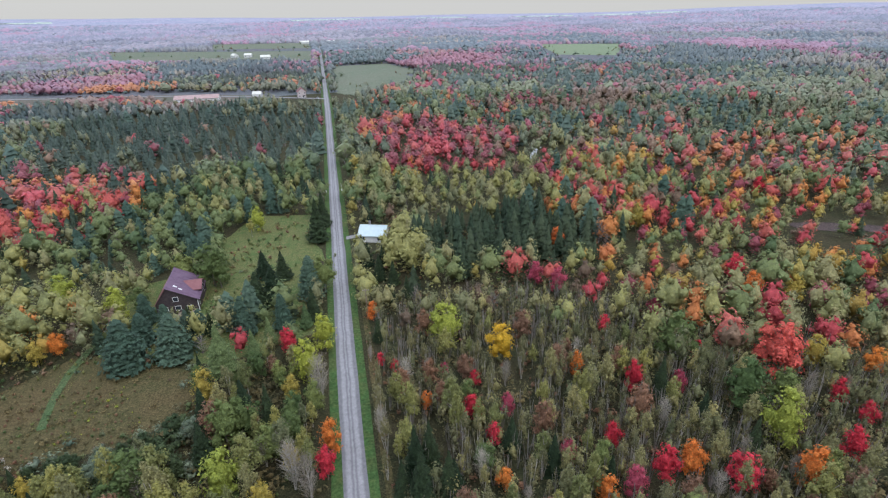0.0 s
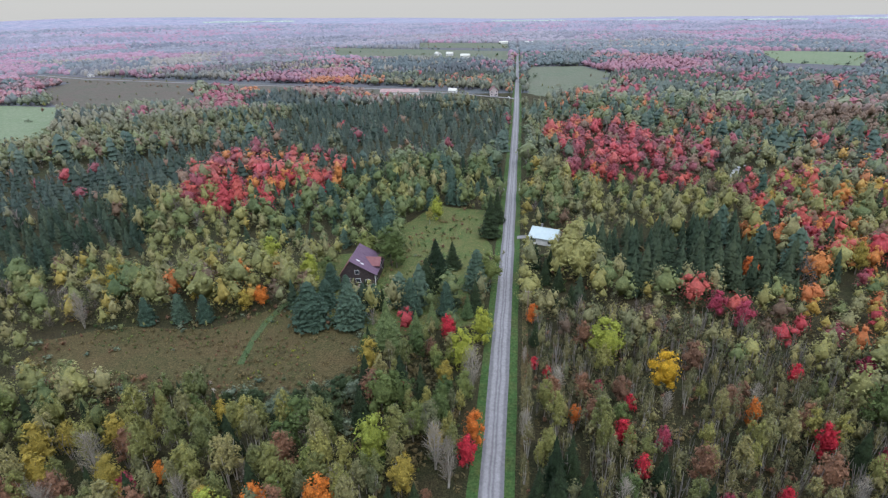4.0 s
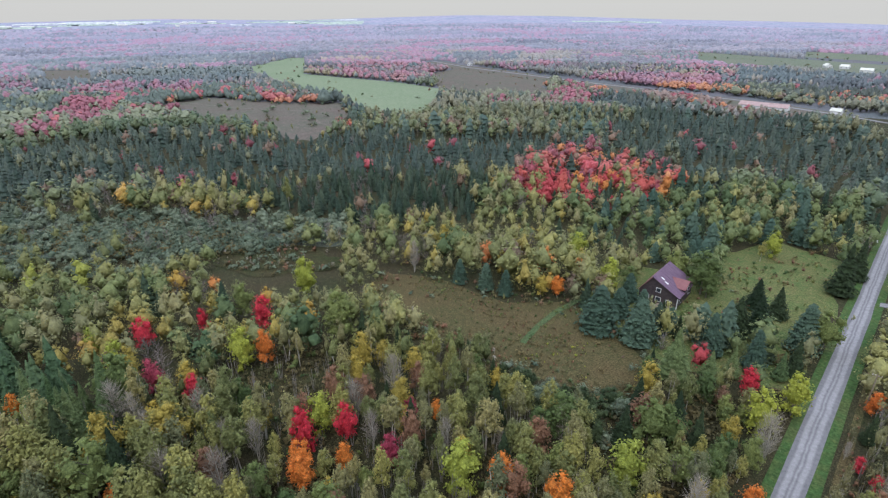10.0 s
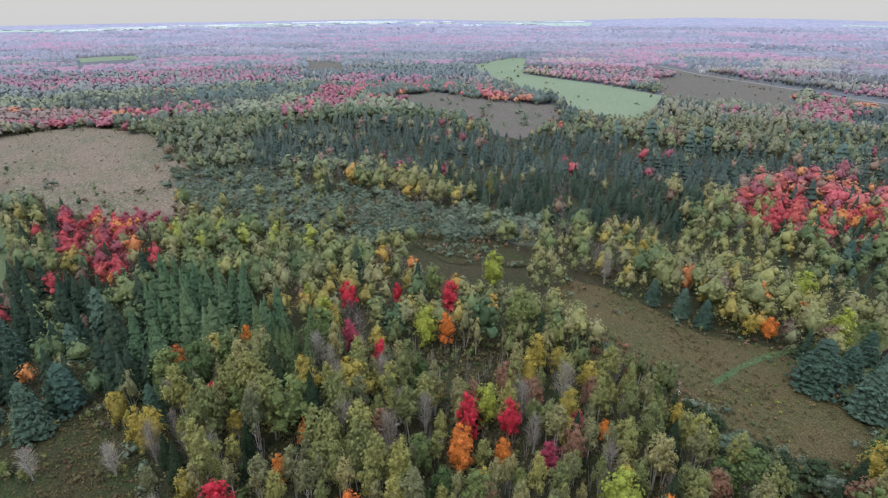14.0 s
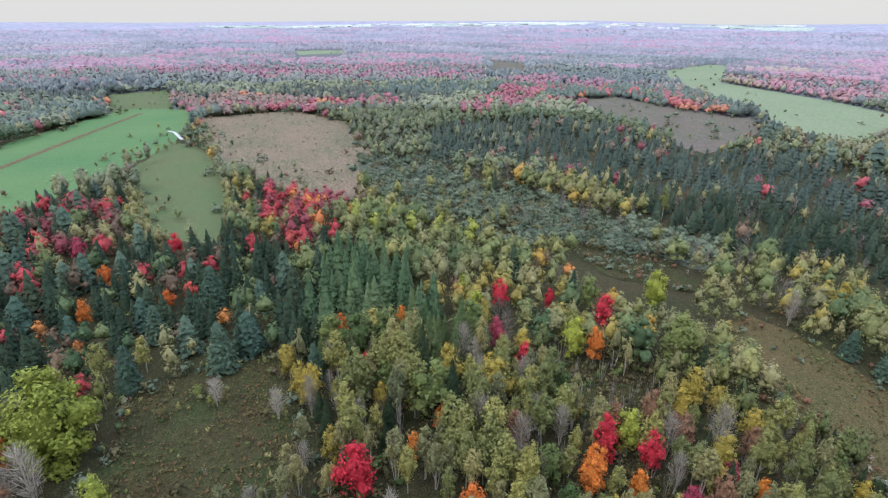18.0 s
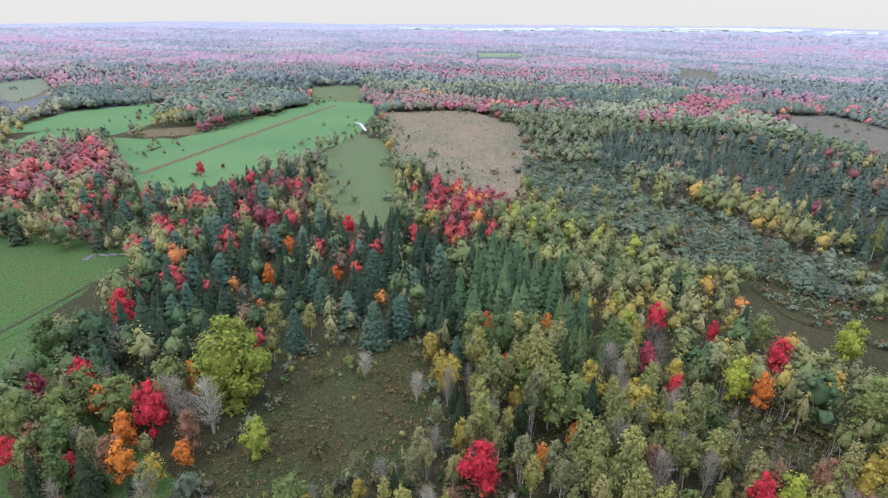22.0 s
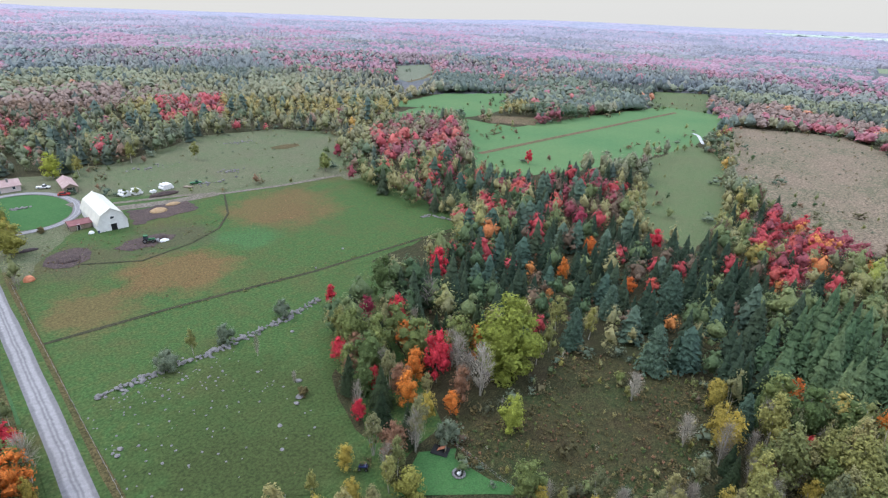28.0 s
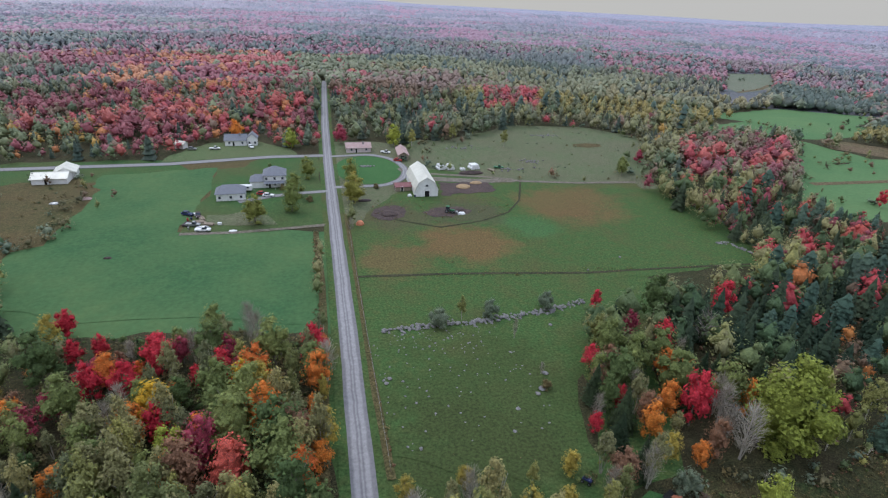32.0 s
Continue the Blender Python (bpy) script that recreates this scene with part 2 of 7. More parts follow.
# ---- mesh helpers ----
def mesh_object(name, verts, faces, mats, parent=None, label="", attrs=None, smooth=False, slots=None):
    """One mesh from arrays. faces: rows of three or four corners, or a list of them. attrs: values for each vertex."""
    me = bpy.data.meshes.new(name)
    verts = np.asarray(verts, np.float32).reshape(-1, 3)
    groups = faces if isinstance(faces, list) else [faces]
    loops = np.concatenate([np.asarray(f, np.int32).ravel() for f in groups])
    sizes = np.concatenate([np.full(len(f), np.asarray(f).shape[1], np.int32) for f in groups])
    me.vertices.add(len(verts))
    me.vertices.foreach_set("co", verts.ravel())
    me.loops.add(len(loops))
    me.loops.foreach_set("vertex_index", loops)
    me.polygons.add(len(sizes))
    me.polygons.foreach_set("loop_start", np.concatenate([[0], np.cumsum(sizes)[:-1]]).astype(np.int32))
    for m in mats if isinstance(mats, (list, tuple)) else [mats]:
        me.materials.append(m)
    if slots is not None:
        me.polygons.foreach_set("material_index", np.asarray(slots, np.int32))
    for key, val in (attrs or {}).items():
        a = me.attributes.new(key, "FLOAT", "POINT")
        a.data.foreach_set("value", np.asarray(val, np.float32))
    me.update(calc_edges=True)
    if smooth:
        me.polygons.foreach_set("use_smooth", np.ones(len(sizes), bool))
    ob = new(name, me)
    if parent:
        ob.parent = parent
    if label:
        tagged(ob, label)
    return ob


def part(name, bm, material, parent, label=""):
    """Links a bmesh as one mesh object under a thing or a part."""
    me = bpy.data.meshes.new(name)
    bm.to_mesh(me)
    bm.free()
    for m in material if isinstance(material, (list, tuple)) else [material]:
        me.materials.append(m)
    ob = new(name, me)
    ob.parent = parent
    if label:
        tagged(ob, label)
    return ob


def inside(poly, x, y):
    """Which of the points lie in the outline."""
    res = np.zeros(len(x), bool)
    n = len(poly)
    for i in range(n):
        (x0, y0), (x1, y1) = poly[i], poly[(i + 1) % n]
        if y0 == y1:
            continue
        c = (y0 > y) != (y1 > y)
        res ^= c & (x < (x1 - x0) * (y - y0) / (y1 - y0) + x0)
    return res


def waver(x, y, size, seed):
    """A smooth field of about -1 to 1 with bumps of the given size."""
    r = np.random.default_rng(seed)
    v = np.zeros(len(x))
    for _ in range(7):
        a, p, f = r.uniform(0, 2 * math.pi), r.uniform(0, 2 * math.pi), r.uniform(0.6, 1.6) / size
        v += np.sin((x * math.cos(a) + y * math.sin(a)) * f * 2 + p)
    return v / 3.0


# ---- ground ----
# far ground height, fitted to the skyline in view, by bearing (degrees, west positive)
SKY_BEARING = [-180, -168, -152, -100, -46, -29, -7, 1, 22, 41, 57, 68, 89, 110, 125, 139, 154, 168, 175, 180]
SKY_HEIGHT = [30, 52, 30, -40, 0, -28, -20, -6, 43, 76, 58, 68, 50, 22, 20, -12, -10, -14, 8, 30]


def land_height(x, y):
    """Flat round the road, then rising or falling gently to the skyline hills."""
    x, y = np.asarray(x, float), np.asarray(y, float)
    r = np.hypot(x, y)
    far = np.clip((r - 1500) / 3200, 0, 1.05)
    sky = np.interp(np.degrees(np.arctan2(-x, y)), SKY_BEARING, SKY_HEIGHT)
    roll = waver(x, y, 700, 3) * 0.5 + waver(x, y, 1500, 4) * 0.5
    return far ** 1.2 * sky + np.clip((r - 1600) / 1500, 0, 1) * roll * 7


def build_ground():
    radii = np.concatenate([[0.0], np.linspace(30, 600, 20), np.geomspace(650, 1700, 16), np.linspace(1760, 4900, 44)])
    spokes = 220
    ang = np.linspace(0, 2 * math.pi, spokes, endpoint=False)
    rr, aa = np.meshgrid(radii[1:], ang, indexing="ij")
    x, y = (rr * np.cos(aa)).ravel(), (rr * np.sin(aa)).ravel()
    v = np.concatenate([[[0, 0, 0]], np.c_[x, y, land_height(x, y)]])
    k = np.arange(spokes)
    tris = np.c_[np.zeros(spokes, int), 1 + k, 1 + (k + 1) % spokes]
    quads, slots = [], [0] * spokes
    for i in range(len(radii) - 2):
        a, b = 1 + i * spokes, 1 + (i + 1) * spokes
        quads.append(np.c_[a + k, b + k, b + (k + 1) % spokes, a + (k + 1) % spokes])
        # the outer rings take ground colours with distance haze already in them
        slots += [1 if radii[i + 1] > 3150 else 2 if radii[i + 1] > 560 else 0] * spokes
    ob = mesh_object("ground", v, [tris, np.concatenate(quads)], [FLOOR, FAR_WOOD, HAZED_FLOOR], smooth=True, slots=slots)
    tagged(ob, "brown and olive woodland floor running out to low hills", "ground", kind="structure")


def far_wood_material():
    """Wooded hills on the skyline: crowns vary in tone, with blue-mauve haze in the base colour."""
    m, n, l, b = base_material("hazed_skyline_woods", 0.95)
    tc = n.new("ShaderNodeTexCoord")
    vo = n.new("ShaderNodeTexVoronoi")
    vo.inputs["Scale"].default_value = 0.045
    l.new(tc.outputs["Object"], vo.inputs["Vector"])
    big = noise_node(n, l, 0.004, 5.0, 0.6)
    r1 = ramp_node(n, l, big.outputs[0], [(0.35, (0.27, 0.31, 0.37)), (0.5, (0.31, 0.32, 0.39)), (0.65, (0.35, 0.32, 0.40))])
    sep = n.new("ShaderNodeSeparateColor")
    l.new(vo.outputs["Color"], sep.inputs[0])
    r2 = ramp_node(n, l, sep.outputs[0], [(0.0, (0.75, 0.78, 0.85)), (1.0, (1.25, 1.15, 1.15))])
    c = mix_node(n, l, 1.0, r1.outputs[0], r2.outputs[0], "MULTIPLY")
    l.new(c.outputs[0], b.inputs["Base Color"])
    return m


FAR_WOOD = far_wood_material()
# floor under far trees, lightened and blued so gaps look softened by haze
HAZED_FLOOR = ground_material("hazed_forest_floor", (0.10, 0.12, 0.125), (0.13, 0.12, 0.14), (0.14, 0.14, 0.145), 0.01, 0.1, 0.3, 0.4)
build_ground()


def outline_mesh(name, poly, z, material, label, category, rag=1.5, step=6.0, seed=0):
    """A ground cover with a slightly ragged outline, lying on the ground."""
    r = np.random.default_rng(seed + len(poly))
    pts = []
    for (x0, y0), (x1, y1) in zip(poly, poly[1:] + poly[:1]):
        d = math.hypot(x1 - x0, y1 - y0)
        k = max(1, int(d / step))
        for i in range(k):
            f = i / k
            j = rag * (0 if i == 0 else 1)
            pts.append((x0 + (x1 - x0) * f + r.uniform(-j, j), y0 + (y1 - y0) * f + r.uniform(-j, j), z))
    bm = bmesh.new()
    f = bm.faces.new([bm.verts.new(p) for p in pts])
    if f.normal.z < 0:
        f.normal_flip()
    f.normal_update()
    if f.normal.z < 0:
        f.normal_flip()
    bmesh.ops.triangulate(bm, faces=[f])
    me = bpy.data.meshes.new(name)
    bm.to_mesh(me)
    bm.free()
    me.materials.append(material)
    return tagged(new(name, me), label, category, kind="structure")


def ribbon(name, line, width, z, material, label, category, parent=None):
    """A strip along a line of points, with a value 'across' from 0 to 1 over its width."""
    p = np.array(line, float)
    seg = []
    for a, b in zip(p[:-1], p[1:]):
        k = max(1, int(np.hypot(*(b - a)) / 12))
        seg += [a + (b - a) * i / k for i in range(k)]
    p = np.array(seg + [p[-1]])
    t = np.gradient(p, axis=0)
    t /= np.linalg.norm(t, axis=1)[:, None]
    nrm = np.c_[-t[:, 1], t[:, 0]]
    cols = np.linspace(-0.5, 0.5, 9)
    crown = 0.06 * (1 - (2 * cols) ** 2) if width > 3 else np.zeros(9)
    edge = rng.uniform(-0.12, 0.12, (len(p), 9)) * (np.abs(cols) > 0.45)
    off = cols[None, :] * width + edge
    v = np.concatenate([p[:, None, :] + nrm[:, None, :] * off[..., None], np.broadcast_to((z + crown)[None, :, None], (len(p), 9, 1))], 2)
    i = np.arange((len(p) - 1) * 9).reshape(-1, 9)[:, :8].ravel()
    f = np.c_[i, i + 9, i + 10, i + 1][:, ::-1]
    ob = mesh_object(name, v, f, material, parent, attrs={"across": np.tile(cols + 0.5, len(p))}, smooth=True)
    return tagged(ob, label, category, kind="structure")


# ---- plan: open land ----
MAIN_ROAD = [(-25, -540), (-19, -420), (-15.5, -350), (-12.2, -260), (-10.4, -190), (-9, -138), (-8, -104), (-6.6, -67), (-4.6, -20), (-3.4, 20), (-3.2, 72), (-3.2, 300), (-3.5, 460), (-5.8, 745), (-11.5, 1300), (-14, 1500)]
SIDE_ROAD = [(-4, 532), (-70, 572), (-157, 609), (-372, 662), (-470, 692), (-619, 735), (-760, 800)]
SOUTH_ROAD = [(-12.5, -284), (15, -284), (61, -276), (130, -274), (190, -280)]
GRASS = ground_material("pasture_grass", (0.036, 0.10, 0.03), (0.075, 0.088, 0.032), (0.066, 0.108, 0.036), 0.022, 0.5, 0.5, 0.35)
ROUGH_GRASS = ground_material("rough_meadow", (0.098, 0.122, 0.056), (0.082, 0.128, 0.052), (0.125, 0.136, 0.068), 0.03, 0.5)
BROWN_GRASS = ground_material("brown_meadow", (0.091, 0.067, 0.03), (0.062, 0.064, 0.024), (0.118, 0.092, 0.042), 0.05, 0.6)
# the last two spots darken the near end of the pasture as a whole
PASTURE = ground_material("weedy_pasture", (0.05, 0.102, 0.03), (0.086, 0.082, 0.032), (0.074, 0.096, 0.03), 0.03, 0.4, 0.5, 0.4, (0.5, 0.66), [(-55, -167, 34, (0.17, 0.092, 0.042)), (-110, -200, 46, (0.15, 0.09, 0.04)), (-28, -158, 26, (0.14, 0.09, 0.04)), (-84, -178, 22, (0.05, 0.13, 0.045)), (-34, -196, 30, (0.085, 0.075, 0.04)), (-62, -196, 30, (0.08, 0.07, 0.042)), (-36, -86, 52, (0.046, 0.066, 0.02)), (-28, -72, 34, (0.045, 0.06, 0.019))])
CROP = ground_material("green_crop", (0.042, 0.11, 0.043), (0.082, 0.145, 0.055), (0.06, 0.13, 0.05), 0.02, 0.18, 0.15, 0.14)
FALLOW = ground_material("fallow_land", (0.125, 0.10, 0.082), (0.10, 0.105, 0.075), (0.155, 0.13, 0.11), 0.03, 0.15, 0.4, 0.3)
# crop green of the western fields, lightened to stand in for distance haze
LIGHTENED_CROP = ground_material("lightened_crop", (0.076, 0.165, 0.066), (0.11, 0.19, 0.076), (0.09, 0.178, 0.07), 0.014, 0.15, 0.15, 0.12)
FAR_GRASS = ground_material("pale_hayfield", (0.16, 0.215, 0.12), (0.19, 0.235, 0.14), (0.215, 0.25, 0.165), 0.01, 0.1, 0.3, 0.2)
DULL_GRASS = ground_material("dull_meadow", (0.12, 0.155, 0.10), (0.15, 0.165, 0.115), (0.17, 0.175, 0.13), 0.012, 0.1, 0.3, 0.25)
STRIP = ground_material("tan_stubble", (0.12, 0.085, 0.05), (0.09, 0.085, 0.04), (0.17, 0.125, 0.075), 0.05, 0.4)
PATH_GRASS = ground_material("path_grass", (0.06, 0.105, 0.04), (0.075, 0.11, 0.045), (0.09, 0.115, 0.05), 0.08, 0.7, 0.8, 0.6)
WILLOW_GROUND = ground_material("willow_sedge", (0.075, 0.10, 0.075), (0.095, 0.10, 0.075), (0.11, 0.125, 0.095), 0.04, 0.4, 0.6, 0.5)
SCRUB = ground_material("scrub_herbs", (0.046, 0.036, 0.017), (0.03, 0.047, 0.016), (0.072, 0.062, 0.025), 0.06, 0.9, 1.0, 0.75)
CLEARING = ground_material("mown_clearing", (0.12, 0.13, 0.045), (0.075, 0.12, 0.036), (0.16, 0.145, 0.06), 0.09, 0.5)
WORN = ground_material("worn_meadow", (0.09, 0.125, 0.058), (0.115, 0.118, 0.068), (0.14, 0.14, 0.085), 0.03, 0.4)
REED = ground_material("marsh_reeds", (0.185, 0.14, 0.10), (0.12, 0.115, 0.07), (0.225, 0.17, 0.12), 0.03, 0.2)
LAWN = ground_material("lawn_grass", (0.036, 0.112, 0.034), (0.05, 0.13, 0.04), (0.058, 0.13, 0.045), 0.05, 0.8, 0.3, 0.25)
SOIL = ground_material("dark_soil", (0.06, 0.045, 0.045), (0.085, 0.06, 0.055), (0.10, 0.075, 0.065), 0.1, 0.8)

FIELDS = {
    "brown_meadow": ([(-116, 91), (-129, 108), (-112, 117), (-84, 119), (-71, 131), (-56, 128), (-39, 117), (-36, 103), (-50, 95), (-67, 92), (-92, 91)], BROWN_GRASS, "overgrown brown meadow between the trees"),
    "house_clearing": ([(-48, 200), (-33, 225), (-14, 221), (-8, 175), (-22, 168), (-39, 175)], CLEARING, "mown yellow-green clearing beside the road"),
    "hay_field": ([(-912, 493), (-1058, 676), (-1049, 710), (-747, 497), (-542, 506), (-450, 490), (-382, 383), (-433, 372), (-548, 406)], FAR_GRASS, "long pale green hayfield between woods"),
    "fallow_field": ([(-580, 209), (-594, 276), (-491, 304), (-446, 348), (-381, 278), (-361, 242), (-386, 235), (-487, 247)], FALLOW, "brown fallow field with scattered bushes"),
    "fallow_slope": ([(-593, 624), (-624, 756), (-462, 703), (-363, 596), (-441, 544), (-480, 524)], FALLOW, "brown fallow slope beside the side road"),
    "marsh": ([(-486, -137), (-519, -68), (-449, -19), (-348, -5), (-269, -9), (-291, -40), (-337, -81), (-402, -111)], REED, "tan marsh of dry reeds"),
    "crop_field": ([(-538, -220), (-533, -161), (-432, -147), (-370, -152), (-313, -160), (-243, -185), (-250, -219), (-337, -242), (-455, -230)], LIGHTENED_CROP, "bright green cultivated field"),
    "back_crop_field": ([(-296, -372), (-415, -399), (-485, -356), (-401, -324), (-356, -330), (-317, -368)], LIGHTENED_CROP, "green cultivated field behind a hedge"),
    "side_crop_field": ([(-327, -292), (-336, -244), (-295, -242), (-296, -259)], LIGHTENED_CROP, "small green field corner"),
    "grass_clearing": ([(-313, -129), (-385, -131), (-366, -106), (-261, -70), (-223, -66), (-231, -94)], ROUGH_GRASS, "grassy clearing beside the marsh"),
    "pasture": ([(-17, -190), (-62, -254), (-102, -232), (-157, -221), (-153, -159), (-153, -134), (-119, -135), (-93, -133), (-71, -114), (-60, -95), (-54, -78), (-52, -65), (-40, -61), (-31, -68), (-12, -76), (-12, -121)], PASTURE, "green pasture with brown patches and stones"),
    "farm_meadow": ([(-62, -311), (-92, -308), (-137, -342), (-184, -336), (-214, -301), (-159, -225), (-104, -236), (-64, -258)], WORN, "worn grass of the farm meadow"),
    "lawn": ([(-57, -58), (-64, -53), (-64, -37), (-47, -53)], LAWN, "bright mown lawn with play things"),
    "scrub_clearing": ([(-108, -59), (-118, -44), (-122, -26), (-97, -16), (-82, -17), (-67, -30), (-61, -52), (-70, -60), (-90, -53)], SCRUB, "overgrown clearing with low scrub"),
    "east_crop_field": ([(91, -177), (86, -261), (39, -268), (38, -236), (44, -191), (-3, -184), (-1, -124), (25, -132), (60, -135), (79, -145)], CROP, "smooth green field across the road"),
    "east_fallow": ([(121, -250), (97, -261), (81, -241), (83, -186), (93, -181), (140, -190)], BROWN_GRASS, "brown fallow strip beside the green field"),
    "house_lot": ([(39, -265), (-8, -280), (-8, -192), (20, -187), (43, -190), (38, -236)], GRASS, "lawn round the farmhouse"),
    "loop_lawn": ([(-31 + 16 * math.cos(a * 0.3), -258 + 23.5 * math.sin(a * 0.3)) for a in range(21)], LAWN, "bright lawn inside the loop drive"),
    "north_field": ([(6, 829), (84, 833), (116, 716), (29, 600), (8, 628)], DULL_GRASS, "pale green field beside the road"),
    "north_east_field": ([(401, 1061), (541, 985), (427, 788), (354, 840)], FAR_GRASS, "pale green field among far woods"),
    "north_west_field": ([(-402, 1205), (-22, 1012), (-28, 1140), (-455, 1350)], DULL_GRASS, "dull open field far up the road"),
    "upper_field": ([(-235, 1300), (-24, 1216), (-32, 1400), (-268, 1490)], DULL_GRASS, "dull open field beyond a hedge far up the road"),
    "brushy_meadow": ([(-549, -633), (-617, -627), (-516, -511), (-442, -480), (-454, -515)], DULL_GRASS, "brushy meadow in the far woods"),
    "corner_meadow": ([(-645, -281), (-691, -229), (-578, -192), (-552, -237)], ROUGH_GRASS, "small meadow behind the green field"),
    "heath": ([(-1156, 250), (-1105, 309), (-943, 271), (-986, 220)], FALLOW, "grey-brown heath among far woods"),
    "far_field": ([(-1480, -178), (-1580, -64), (-1398, -55), (-1334, -158)], FAR_GRASS, "pale field in the far woods"),
    "tan_bank": ([(-349, -296), (-385, -259), (-353, -241), (-331, -271)], STRIP, "tan stubble corner beside the green field"),
    "glade": ([(-108, 36), (-113, 50), (-93, 65), (-86, 58), (-91, 42)], SCRUB, "scrubby glade among the birches"),
    "brush_strip": ([(-188, 72), (-186, 93), (-166, 103), (-141, 107), (-144, 95), (-158, 77)], SCRUB, "brown brushy strip behind the birches"),
    "gravel_clearing": ([(162, 162), (182, 156), (196, 148), (190, 143), (165, 153)], SOIL, "bare grey track in the woods"),
}
YARDS = {
    "farm_yard": ([(-12, -188), (-20, -192), (-64, -256), (-64, -300), (-40, -312), (-17, -312), (-14, -286)], WORN, "worn grass of the farmyard"),
    "barn_yard": ([(36, -264), (60, -262), (96, -248), (134, -244), (150, -268), (128, -286), (60, -282), (30, -286), (-8, -286), (-8, -276)], GRASS, "grass round the metal barn"),
    "meadow_edge": ([(-58, -232), (-60, -264), (-106, -246), (-164, -236), (-168, -214), (-150, -212), (-100, -224)], WORN, "worn grass along the farm track"),
    "crop_border": ([(34, -182), (52, -182), (50, -264), (62, -280), (20, -282), (30, -262), (35, -236)], BROWN_GRASS, "brown weedy border of the green field"),
    "far_lot": ([(2, -285), (30, -285), (66, -279), (64, -292), (48, -316), (22, -316), (6, -300)], ROUGH_GRASS, "grass lot of the house beside the side road"),
}
for i, key in enumerate(("farm_meadow", "pasture", "east_crop_field", "east_fallow", "crop_field", "marsh", "hay_field", "fallow_field", "grass_clearing")):
    outer = FIELDS[key][0]
    ox, oy = sum(p[0] for p in outer) / len(outer), sum(p[1] for p in outer) / len(outer)
    out = 13 if key == "pasture" else 7
    outline_mesh("field_edge", [(x + (x - ox) / math.hypot(x - ox, y - oy) * out, y + (y - oy) / math.hypot(x - ox, y - oy) * out) for x, y in outer], 0.005 + 0.001 * i, FIELDS[key][1], "rough grass running under the trees at the field's edge", "field edge", seed=80 + i)
# fields drawn out toward the eye, under the strip cleared for the view
for i, key in enumerate(("hay_field", "fallow_field", "fallow_slope", "marsh", "crop_field", "back_crop_field", "side_crop_field", "grass_clearing", "farm_meadow", "north_field", "north_west_field", "corner_meadow", "heath")):
    outline_mesh("field_edge", [(x * 0.9, y * 0.9) for x, y in FIELDS[key][0]], 0.001 + 0.0003 * i, FIELDS[key][1], "field ground drawn out on the camera's side", "field edge", seed=100 + i)
for i, (key, (poly, mat, label)) in enumerate(YARDS.items()):
    outline_mesh(key, poly, 0.015 + 0.005 * i, mat, label, "field", seed=60 + i)
for i, (key, (poly, mat, label)) in enumerate(FIELDS.items()):
    outline_mesh(key, poly, 0.04 + 0.005 * i, mat, label, "field", seed=i)

outline_mesh("field_edge", [(-38, -60), (-46, -64), (-52, -68), (-58, -80), (-64, -97), (-74, -114), (-96, -133), (-112, -132), (-92, -108), (-80, -92), (-74, -76), (-66, -60), (-48, -57)], 0.012, PASTURE, "rough grass running under the trees at the pasture's rim", "field edge", seed=141)
outline_mesh("willow_ground", [(-337, -9), (-343, 28), (-275, 52), (-237, 71), (-200, 117), (-178, 138), (-156, 116), (-175, 97), (-201, 59), (-234, 31), (-261, -6)], 0.02, WILLOW_GROUND, "grey-green sedge between the willow bushes", "marsh", seed=142)
outline_mesh("house_yard", [(-68, 134), (-70, 168), (-42, 180), (-12, 172), (-9, 128), (-36, 120)], 0.03, CLEARING, "rough yellow-green grass round the house", "yard", seed=140)
ribbon("main_road", MAIN_ROAD, 5.0, 0.20, GRAVEL, "straight grey gravel road with pale wheel tracks", "road")
ribbon("side_road", SIDE_ROAD, 5.5, 0.19, GRAVEL, "pale gravel side road", "road")
ribbon("south_road", SOUTH_ROAD, 5.0, 0.18, GRAVEL, "gravel side road past the farmhouse", "road")
ribbon("side_meadow", [(x * 0.975 - 2, y * 0.975) for x, y in SIDE_ROAD[1:]], 44, 0.1, FALLOW, "brownish rough meadow along the side road", "meadow")
ribbon("road_verge", [(x, y) for x, y in MAIN_ROAD], 8.6, 0.165, PASTURE, "mown green verge along the gravel road", "verge")

